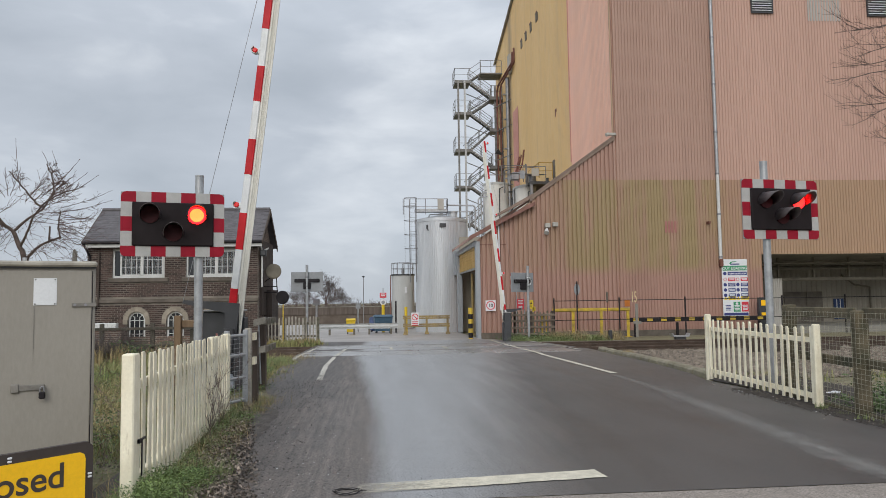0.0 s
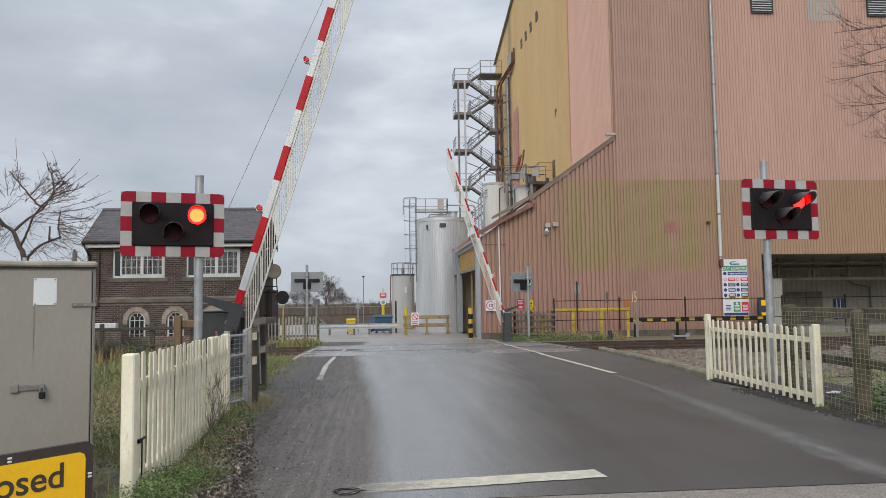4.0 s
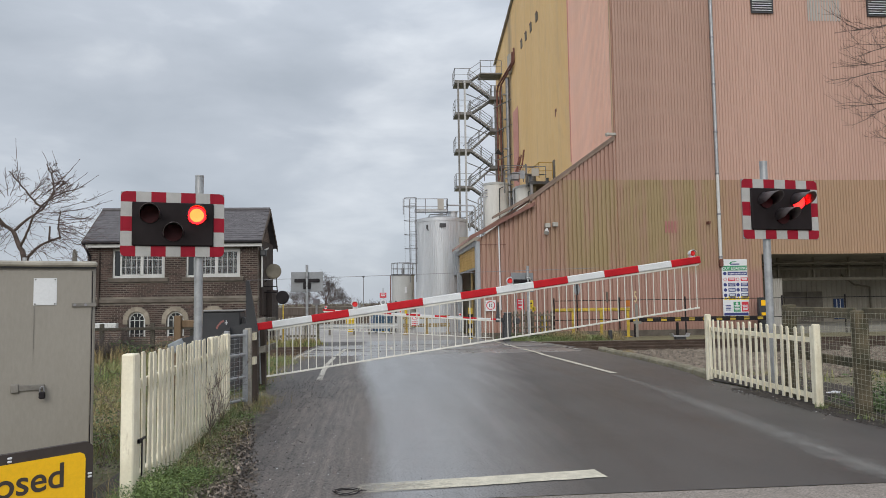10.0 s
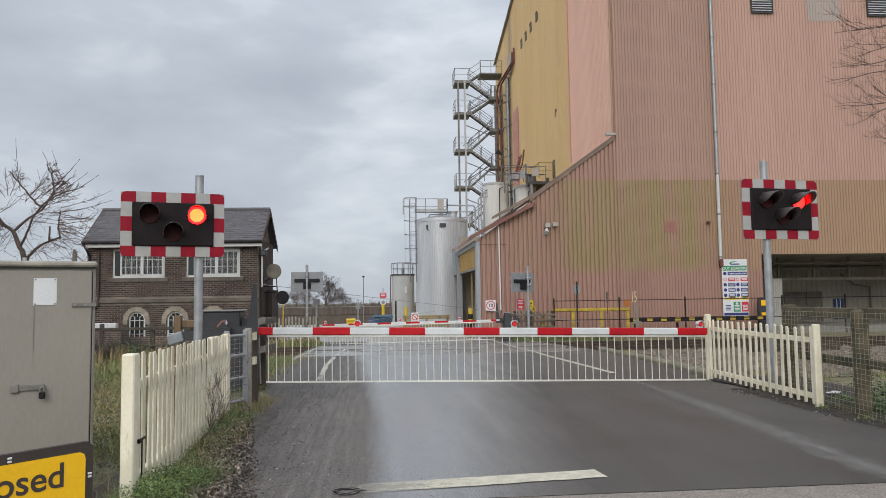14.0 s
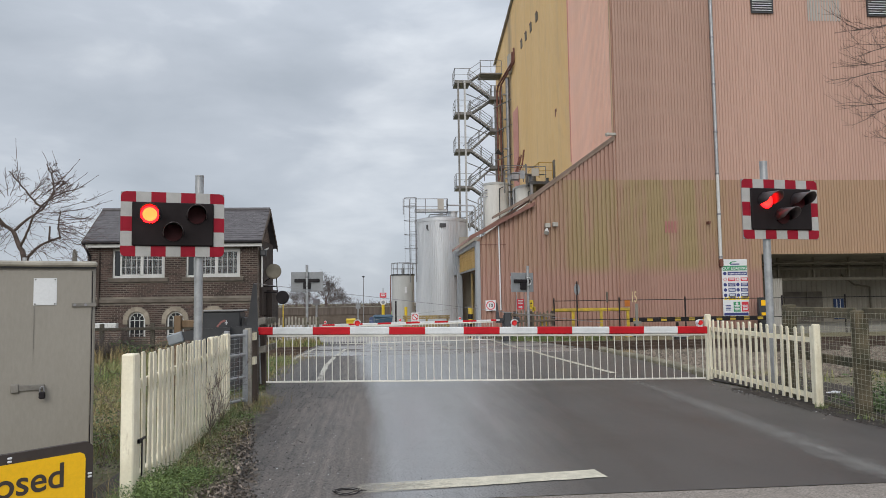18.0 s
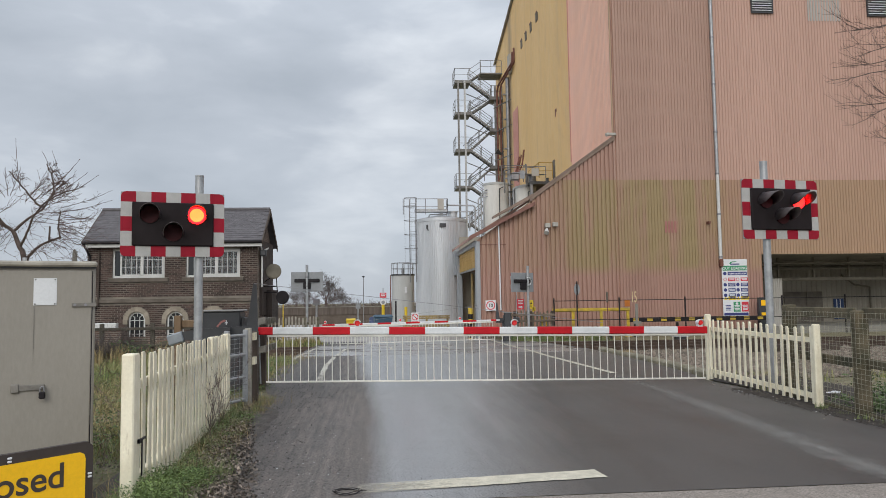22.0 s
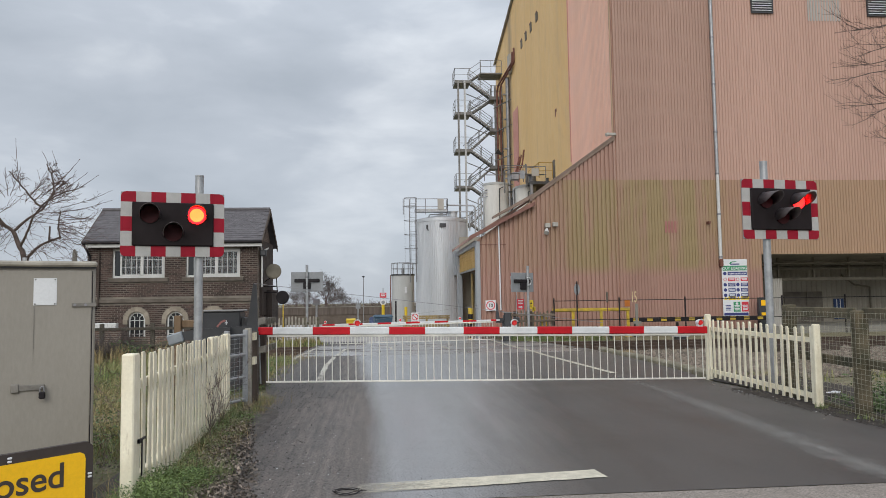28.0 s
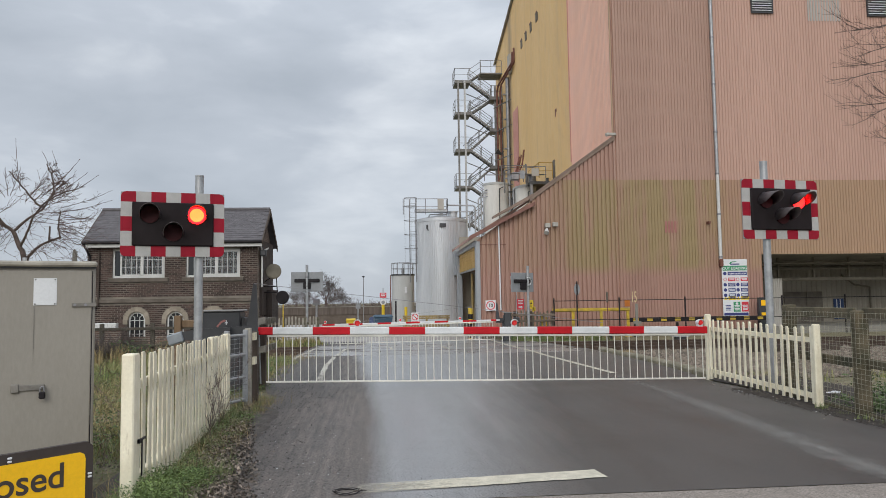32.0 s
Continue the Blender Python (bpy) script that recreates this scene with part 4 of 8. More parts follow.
M["clad_side"] = side_sheets()
panels = [
    (4.92, 9.14, 0, lean_roof, "clad_side"), (9.14, 12.02, 0, olive_top, "clad_side"), (9.14, 12.02, olive_top, lean_roof, "clad_brown"),
    (12.02, 15.7, 0, 7.45 + H0, "clad_side"), (15.7, 19.7, 0, 7.45 + H0, "clad_side"),
    (19.7, 46.1, 3.57 + H0, 7.45 + H0, "clad_ochre"),
    (12.02, 17.46, 7.45 + H0, 26 + H0, "clad_mauve"), (17.46, 29.94, 7.45 + H0, 26 + H0, "clad_pink"), (29.94, 46.1, 7.45 + H0, 26 + H0, "clad_pink"),
]
for x0, x1, z0, z1, c in panels:
    clad(x0, x1, z0, z1, 0.23 if x0 < 12 else 0.16, 0.07 if x0 < 12 else 0.04).ob("cladding_panel", c, wh)
SIDE = Matrix(((0, 1, 0, TALL), (1, 0, 0, 0), (0, 0, 1, 0), (0, 0, 0, 1)))


def gable_top(s):
    return 30.0 - abs(s - 17.5) * 0.247 + H0


for y0, y1, z0, z1, c in ((0, 8.0, 0, gable_top, "clad_rose"), (8.0, 36.1, 0, gable_top, "clad_yellow")):
    clad(y0, y1, z0, z1).ob("cladding_panel", c, wh, at=SIDE)
clad(24.6, 27.0, 11 + H0, 18.0 + H0).ob("cladding_panel", "clad_red", wh, "redder repair sheet", SIDE @ pose(0, -0.05, 0))
Geo().slab([(0, 25.68), (17.5, 30.0), (36.1, 25.4), (36.1, 25.62), (17.5, 30.25), (0, 25.9)], "x", 11.85, 46.5).ob("roof", "clad_grey", wh, at=pose(0, 0, H0))
Geo().slab([(-0.02, 25.58), (17.5, 29.9), (36.15, 25.30), (36.15, 25.42), (17.5, 30.02), (-0.02, 25.7)], "x", 11.8, 11.96).ob("verge_trim", "clad_grey", wh, at=pose(0, 0, H0))
Geo().box(12.0, 46, 36.0, 36.1, 0, 25.3).box(45.9, 46, 0.2, 36.0, 0, 25.3).ob("rear_wall", "clad_pink", wh)
Geo().box(11.98, 12.05, -0.03, 0.05, 9.46 + H0, 25.6 + H0).ob("corner_trim", "clad_ochre", wh)
Geo().box(12.054, 12.085, -0.02, 0.05, 9.46 + H0, 25.6 + H0).ob("corner_gap", "trim_brown", wh, "dark lap beside the corner trim")
# colour patches and small things on the front
for x0, x1, z0, z1, c in ((14.6, 15.28, 4.72, 5.31, "clad_patch"), (22.86, 24.72, 16.0, 18.0, "clad_aqua")):
    clad(x0, x1, z0 + H0, z1 + H0, 0.155, 0.03).ob("patch_sheet", c, wh, "odd coloured repair sheet", pose(0, -0.012, 0))
for x0, x1, z0, z1 in ((19.75, 20.85, 16.4, 17.9), (26.25, 27.5, 16.35, 17.9)):
    lv = Geo().box(x0, x1, -0.02, 0.02, z0 + H0, z1 + H0).ob("louvre", "dark_grey", wh, "grey metal wall louvre")
    Geo().box(x0 - 0.06, x0, -0.1, -0.02, z0 + H0, z1 + H0).box(x1, x1 + 0.06, -0.1, -0.02, z0 + H0, z1 + H0).box(x0 - 0.06, x1 + 0.06, -0.1, -0.02, z0 + H0 - 0.06, z0 + H0).ob("louvre_frame", "dark_grey", lv)
    for k in range(11):
        z = z0 + H0 + 0.1 + k * (z1 - z0 - 0.1) / 11
        Geo().slab([(-0.09, z - 0.02), (-0.085, z - 0.03), (-0.02, z + 0.03), (-0.025, z + 0.04)], "x", x0, x1).ob("slat", "panel_white", lv)
for z0, z1, c in ((3.3, 7.7, "white_trim"), (7.7, 26.0, "galv")):
    Geo().cyl((17.44, -0.12, z0 + H0), (17.44, -0.12, z1 + H0), 0.085, 14).ob("downpipe", c, wh, "grey metal downpipe")
for z in (3.4, 5.6, 7.7, 9.9, 12.4, 14.9, 17.4):
    Geo().cyl((17.44, -0.12, z + H0), (17.44, -0.12, z + 0.09 + H0), 0.105, 14).box(17.4, 17.48, -0.12, 0.02, z + H0 + 0.02, z + H0 + 0.07).ob("pipe_collar", "steel", wh)
Geo().box(17.36, 17.54, -0.22, -0.03, 2.95 + H0, 3.35 + H0, bev=0.02).ob("pipe_shoe", "rust", wh)
Geo().pipe([(5.98, -0.06, 5.1 + H0), (5.98, -0.1, 4.8 + H0), (6.01, -0.1, 0.9 + H0)], 0.035, 10).ob("downpipe", "panel_white", wh, "thin white downpipe")
Geo().box(16.8, 16.92, -0.3, 0, 5.15 + H0, 5.27 + H0).ob("bracket", "rust", wh)
Geo().box(5.0, 6.35, -0.012, 0.03, 4.15 + H0, 4.19 + H0).ob("sheet_lap", "trim_brown", wh)
Geo().box(4.95, 19.7, -0.03, 0.0, 0.0, 0.34).ob("plinth", "stone_dark", wh, "dark strip along the wall foot")
# verge of the lean-to with its pale flashing and rusty roof edge
for x0, x1, dz0, dz1, y0, y1, c in ((7.6, 12.1, 0.02, 0.2, -0.08, 0.02, "trim_dull"), (7.6, 12.1, 0.2, 0.28, -0.12, 0.3, "trim_dull"), ):
    Geo().slab([(x0, lean_top(x0) + dz0), (x1, lean_top(x1) + dz0), (x1, lean_top(x1) + dz1), (x0, lean_top(x0) + dz1)], "y", y0, y1).ob("verge", c, wh, at=pose(0, 0, H0))
Geo().slab([(4.5, 4.40), (7.82, 6.12), (7.82, 6.31), (4.5, 4.60)], "y", -0.35, 0.05).ob("verge", "trim_brown", wh, "rusty brown canopy edge", pose(0, 0, H0))
Geo().slab([(5.74, 5.50), (7.72, 6.52), (7.72, 6.72), (5.74, 5.62)], "y", -0.1, 0.5).ob("verge", "trim_dull", wh, at=pose(0, 0, H0))
Geo().slab([(4.5, 4.40), (7.7, lean_top(7.7) + 0.02), (12.0, lean_top(12.0) + 0.1), (12.0, lean_top(12.0) + 0.2), (7.7, lean_top(7.7) + 0.12), (4.5, 4.55)], "y", 0.3, 8.6).ob("lean_to_roof", "clad_brown", wh, "brown sheet roof of the lean-to", pose(0, 0, H0))
# roller door in the side of the lean-to, half up
Geo().box(LX - 0.09, LX + 0.11, -0.04, 0.55, 0, 4.35 + H0, bev=0.02).ob("door_post", "door_steel", wh, "galvanised steel door post")
Geo().box(LX - 0.09, LX + 0.2, 8.6, 9.2, 0, 4.35 + H0, bev=0.02).ob("door_post", "door_steel", wh)
Geo().box(LX - 0.12, LX + 0.2, 0.55, 8.6, 4.15 + H0, 4.42 + H0, bev=0.02).ob("door_head", "door_steel", wh)
Geo().box(LX - 0.2, LX + 0.1, 9.2, 10.0, 3.0 + H0, 4.5 + H0, bev=0.02).ob("door_motor_case", "door_steel", wh)
Geo().box(LX - 0.02, LX + 0.1, 9.2, 10.0, 0, 4.3 + H0).ob("side_wall", "clad_brown", wh)
rd = Geo().box(LX + 0.06, LX + 0.1, 0.5, 8.65, 3.1 + H0, 4.2 + H0).ob("roller_door", "roller_yellow", wh, "yellow roller door, half raised")
for k in range(7):
    Geo().box(LX + 0.03, LX + 0.062, 0.52, 8.62, 3.12 + H0 + k * 0.155, 3.12 + H0 + k * 0.155 + 0.14, bev=0.012).ob("slat", "roller_yellow", rd)
Geo().box(LX + 0.02, LX + 0.12, 0.5, 8.65, 3.0 + H0, 3.1 + H0).ob("bottom_bar", "steel", rd)
Geo().box(5.1, 12.0, 9.9, 10.0, 0, 6.0).ob("inner_wall", "undercroft", wh)
# flood lights and cameras
for x, z in ((8.46, 5.1), (8.85, 5.15)):
    Geo().box(x - 0.13, x + 0.13, -0.25, -0.03, z + H0 - 0.1, z + H0 + 0.12, bev=0.02).ob("floodlight", "clad_grey", wh, "small grey wall light")
Geo().cyl((8.42, -0.15, 4.95 + H0), (8.36, -0.3, 4.72 + H0), 0.05, 12, 0.14).ob("lamp_shade", "white_trim", wh)
Geo().box(11.7, 12.15, -0.16, -0.04, 9.72 + H0, 9.86 + H0, bev=0.02).cyl((11.75, -0.1, 9.8 + H0), (11.62, -0.14, 9.74 + H0), 0.09, 12).ob("camera_lamp", "clad_grey", wh, "pale grey lamp at the corner")
# small openings on the side gable
for y, z in ((58.2, 22.25), (56.4, 22.25), (54.5, 22.25), (52.4, 22.25)):
    wn = Geo().box(TALL - 0.06, TALL + 0.02, y - 35.9, y - 35.35, z + 0.1 + H0, z + 0.72 + H0).ob("small_window", "undercroft_dark", wh, "small dark window slot")
    Geo().box(TALL - 0.09, TALL - 0.05, y - 35.96, y - 35.29, z + 0.72 + H0, z + 0.78 + H0).ob("window_hood", "trim_brown", wn)
# closed dark panel painted as the shade inside a doorway
Geo().box(TALL - 0.08, TALL + 0.02, 12.25, 12.68, 9.6 + H0, 10.9 + H0).ob("wall_door", "undercroft_dark", wh, "flat dark panel in place of the platform's open doorway")
Geo().box(TALL - 0.05, TALL + 0.02, 11.72, 11.79, 13.75 + H0, 14.25 + H0).box(TALL - 0.05, TALL + 0.02, 11.5, 11.72, 14.2 + H0, 14.25 + H0).box(TALL - 0.05, TALL + 0.02, 11.5, 11.55, 14.0 + H0, 14.2 + H0).ob("torn_sheet", "trim_brown", wh, "torn dark sheet edge")
# corner flashing between rose and yellow
Geo().box(TALL - 0.06, TALL + 0.01, 8.0, 8.05, 9.9 + H0, 27.5 + H0).ob("joint_trim", "clad_red", wh)

# undercroft
uc = thing("loading_bay", "dark open loading bay under the warehouse overhang", "loading bay", pose(19.7, 36, -H0))
clad(0, 27, 0, 4.12, 0.32, 0.03).ob("back_wall", "undercroft", uc, "stained pale corrugated back wall", pose(0, 6.6, 0))
Geo().box(0, 27, 6.75, 7.0, 0, 4.2).ob("rear_wall", "undercroft", uc)
clad(1.35, 1.95, 0.35, 2.9, 0.12, 0.03).ob("side_sheet", "clad_grey", uc, "pale grey ribbed sheet", pose(0, 1.6, 0))
Geo().box(-0.25, 0.0, 0.1, 7.25, 0, 4.1).ob("end_wall", "undercroft", uc)
Geo().box(0, 27, 0.12, 7.25, 4.12, 4.2).ob("soffit", "undercroft", uc)
Geo().box(0, 27, 0.0, 7.0, -0.1, 0.35).ob("dock", "concrete", uc, "concrete loading dock")
Geo().box(0, 27, 3.2, 3.5, 2.8, 2.97).ob("beam", "steel_brown", uc)
Geo().box(0, 27, 3.3, 3.36, 3.42, 3.5).ob("beam", "steel_brown", uc)
for k in range(11):
    x = 0.6 + k * 2.1
    Geo().box(x, x + 0.1, 3.28, 3.38, 3.0, 4.12).ob("hanger", "steel_brown", uc)
for x in (1.0, 9.6, 16.0):
    Geo().box(x - 0.13, x + 0.13, 2.9, 2.93, 0.35, 4.12).box(x - 0.13, x + 0.13, 3.15, 3.18, 0.35, 4.12).box(x - 0.012, x + 0.012, 2.93, 3.15, 0.35, 4.12).ob("column", "galv", uc)
# nothing is recessed here: the panel's dark colour stands in for shade
Geo().box(4.9, 7.3, 6.54, 6.6, 0.35, 2.2).ob("doorway", "undercroft_dark", uc, "flat dark panel painted as a recessed doorway's shade")
Geo().box(6.3, 7.3, 6.48, 6.54, 0.35, 2.2).ob("door_leaf", "undercroft_dark", uc)
bn = Geo().box(8.05, 8.7, 6.54, 6.59, 0.5, 1.75).ob("blue_panel", "navy", uc, "blue panel with white strokes")
for x in (8.22, 8.45):
    Geo().box(x, x + 0.05, 6.53, 6.54, 1.0, 1.7).ob("stroke", "panel_white", bn)
Geo().pipe([(4.6, 6.5, 4.1), (4.6, 6.5, 0.4)], 0.07, 8).ob("pipe", "steel_brown", uc)
Geo().pipe([(8.6, 6.5, 3.2), (9.4, 6.5, 2.6), (10.4, 6.5, 2.45), (10.4, 6.5, 0.4)], 0.055, 8).ob("pipe", "steel_brown", uc)
Geo().box(8.9, 9.1, 1.5, 1.7, 3.3, 3.9, bev=0.02).ob("junction_case", "panel_white", uc)
Geo().pipe([(0, 2.0, 3.75), (27, 2.0, 3.75)], 0.06, 8).ob("pipe", "steel_brown", uc)
Geo().pipe([(0, 4.4, 3.6), (27, 4.4, 3.6)], 0.1, 8).ob("pipe", "steel_brown", uc)


# ---- signal box ----
def brick_material():
    m = bpy.data.materials.new("brick_wall")
    m.use_nodes = True
    N, L = m.node_tree.nodes, m.node_tree.links
    b = N["Principled BSDF"]
    t = N.new("ShaderNodeTexCoord")
    sep = N.new("ShaderNodeSeparateXYZ")
    L.new(t.outputs["Object"], sep.inputs[0])
    ad = N.new("ShaderNodeMath")
    L.new(sep.outputs["X"], ad.inputs[0])
    L.new(sep.outputs["Y"], ad.inputs[1])
    cb = N.new("ShaderNodeCombineXYZ")
    L.new(ad.outputs[0], cb.inputs["X"])
    L.new(sep.outputs["Z"], cb.inputs["Y"])
    br = N.new("ShaderNodeTexBrick")
    br.inputs["Scale"].default_value = 1.0
    br.inputs["Brick Width"].default_value, br.inputs["Row Height"].default_value = 0.225, 0.078
    br.inputs["Mortar Size"].default_value, br.inputs["Bias"].default_value = 0.011, -0.15
    br.inputs["Color1"].default_value, br.inputs["Color2"].default_value = (0.115, 0.066, 0.046, 1), (0.042, 0.032, 0.029, 1)
    br.inputs["Mortar"].default_value = (0.215, 0.185, 0.155, 1)
    L.new(cb.outputs[0], br.inputs["Vector"])
    n = N.new("ShaderNodeTexNoise")
    n.inputs["Scale"].default_value, n.inputs["Detail"].default_value = 1.1, 7
    L.new(t.outputs["Object"], n.inputs["Vector"])
    mr = N.new("ShaderNodeMapRange")
    mr.inputs[1].default_value, mr.inputs[2].default_value, mr.inputs[3].default_value, mr.inputs[4].default_value = 0.3, 0.7, 0.65, 1.35
    L.new(n.outputs[0], mr.inputs[0])
    hs = N.new("ShaderNodeHueSaturation")
    L.new(br.outputs["Color"], hs.inputs["Color"])
    L.new(mr.outputs[0], hs.inputs["Value"])
    L.new(hs.outputs[0], b.inputs["Base Color"])
    b.inputs["Roughness"].default_value = 0.85
    bp = N.new("ShaderNodeBump")
    bp.inputs["Strength"].default_value, bp.inputs["Distance"].default_value = 0.6, 0.01
    bp.invert = True
    L.new(br.outputs["Fac"], bp.inputs["Height"])
    L.new(bp.outputs[0], b.inputs["Normal"])
    return m


M["brick_wall"] = brick_material()
HX0, HX1, HD = -11.95, -5.05, 3.5
bx = thing("signal_box", "old brown brick signal box with slate roof", "signal box", pose(0, 31, -0.5, 0, 0, -0.6))


def wall_with_holes(x0, x1, z0, z1, holes, thick, y=0.0):
    """A front wall in the plane y, cut by rectangular openings."""
    g = Geo()
    xs_ = sorted({x0, x1, *[h[0] for h in holes], *[h[1] for h in holes]})
    zs_ = sorted({z0, z1, *[h[2] for h in holes], *[h[3] for h in holes]})
    for a, b in zip(xs_, xs_[1:]):
        run = None
        for c, d in zip(zs_, zs_[1:]):
            hole = any(h[0] <= a + 1e-6 and b <= h[1] + 1e-6 and h[2] <= c + 1e-6 and d <= h[3] + 1e-6 for h in holes)
            if hole:
                if run:
                    g.box(a, b, y, y + thick, *run)
                run = None
            else:
                run = (run[0], d) if run else (c, d)
        if run:
            g.box(a, b, y, y + thick, *run)
    return g


UP = [(-10.95, -8.85), (-7.98, -5.78)]
LOW = [-9.95, -8.4, -6.85]
holes = [(a, b, 3.03, 4.22) for a, b in UP] + [(c - 0.36, c + 0.36, 0.42, 1.62) for c in LOW]
front = wall_with_holes(HX0, HX1, 0, 4.42, holes, 0.3).ob("wall", "mortar", bx, "dark brown weathered brick wall")
# face bricks, proud of their mortar, cut at the openings
brick_me = Geo().box(-0.103, 0.103, -0.014, 0.0, -0.0295, 0.0295).mesh("brick")
brick_me.materials.append(M["brick"])
rest, count = Geo(), 0
for row in range(46):
    z = 0.665 + 0.081 * row
    if z > 4.38 or 1.95 < z < 2.21:
        continue
    shut = [(h[0] - 0.004, h[1] + 0.004) for h in holes if h[2] - 0.03 < z < h[3] + 0.03]
    shut += [(c - w_, c + w_) for c in LOW for w_ in [math.sqrt(max(0.0, 0.55 ** 2 - (z - 1.3) ** 2)) if z > 1.3 else 0.55 if z > 1.11 else 0.0] if w_]
    shut += [(a - 0.17, b + 0.17) for a, b in UP if 2.83 < z < 3.06]
    for k in range(32):
        x = HX1 - 0.113 - 0.2265 * k + (0.113 if row % 2 else 0.0)
        spans = [(max(HX0, x - 0.103), min(HX1, x + 0.103))]
        for a, b in shut:
            spans = [q for p0, p1 in spans for q in ((p0, min(p1, a)), (max(p0, b), p1)) if q[1] - q[0] > 0.03]
        spans = [q for q in spans if q[1] - q[0] > 0.03]
        if len(spans) == 1 and spans[0][1] - spans[0][0] > 0.205 and x > -7.95 and z > 2.2 and count < 300:
            count += 1
            o = new("brick", brick_me)
            o.parent = front
            o.matrix_basis = pose(x, -0.001 - random.uniform(0, 0.003), z, 0, random.uniform(-0.4, 0.4), 0)
        else:
            for p0, p1 in spans:
                rest.box(p0, p1, -0.015 - random.uniform(0, 0.003), -0.001, z - 0.0295, z + 0.0295)
tagged(rest.ob("brickwork", "brick_rest", front), kind="stuff")
Geo().box(HX0, HX0 + 0.3, 0.3, HD, 0, 4.42).ob("wall", "brick_wall", bx)
Geo().box(HX1 - 0.3, HX1, 0.3, HD, 0, 4.42).ob("wall", "brick_wall", bx)
for x in (HX1 - 0.3, HX0):
    Geo().slab([(0.0, 4.42), (HD, 4.42), (HD / 2, 5.95)], "x", x, x + 0.3).ob("gable", "brick_wall", bx)
Geo().box(HX0 + 0.3, HX1 - 0.3, HD - 0.3, HD, 0, 4.42).ob("wall", "brick_wall", bx)
Geo().box(HX0 - 0.05, HX1 + 0.05, -0.09, 0.0, 2.0, 2.17, bev=0.02).ob("string_course", "stone_dark", bx, "dark stone string course")
Geo().box(HX0 - 0.06, HX1 + 0.06, -0.12, 0.0, 0.0, 0.62, bev=0.03).ob("plinth", "brick_wall", bx)
for a, b in UP:
    Geo().box(a - 0.16, b + 0.16, -0.1, 0.02, 2.86, 3.03, bev=0.015).ob("window_sill", "stone_dark", bx)
    wn = Geo().box(a, a + 0.07, 0.06, 0.2, 3.03, 4.22).box(b - 0.07, b, 0.06, 0.2, 3.03, 4.22).box(a, b, 0.06, 0.2, 3.03, 3.12).box(a, b, 0.06, 0.2, 4.15, 4.22).ob("window_frame", "white_trim", bx, "white painted window frame")
    cells = [(a + 0.3, (a + b) / 2 + 0.12), ((a + b) / 2 + 0.12, b - 0.07)]
    for c, d in cells:
        g = Geo().box(c, c + 0.06, 0.04, 0.12, 3.12, 4.15).box(d - 0.06, d, 0.04, 0.12, 3.12, 4.15).box(c, d, 0.04, 0.12, 3.12, 3.18).box(c, d, 0.04, 0.12, 4.09, 4.15)
        for k in range(1, 4):
            x = c + (d - c) * k / 4
            g.box(x - 0.010, x + 0.010, 0.05, 0.1, 3.18, 4.09)
        for k in range(1, 3):
            z = 3.18 + 0.91 * k / 3
            g.box(c + 0.06, d - 0.06, 0.052, 0.098, z - 0.010, z + 0.010)
        sash = g.ob("sash", "white_trim", wn)
        Geo().box(c + 0.05, d - 0.05, 0.072, 0.078, 3.17, 4.1).ob("pane", "pane_glass", sash).visible_shadow = False
    Geo().box(a + 0.07, a + 0.3, 0.1, 0.12, 3.12, 4.15).ob("pane", "dark_glass", wn)
    g = Geo()
    n = int((b - a - 0.1) / 0.1)
    for k in range(n):
        x = a + 0.08 + k * 0.1
        g.add([(x, 0.24, 3.08), (x + 0.03, 0.25, 3.08), (x + 0.055, 0.24, 3.08), (x, 0.24, 4.2), (x + 0.03, 0.25, 4.2), (x + 0.055, 0.24, 4.2)], [(0, 1, 4, 3), (1, 2, 5, 4)])
    g.ob("blind", "curtain", wn, "grey vertical blind behind the glass")
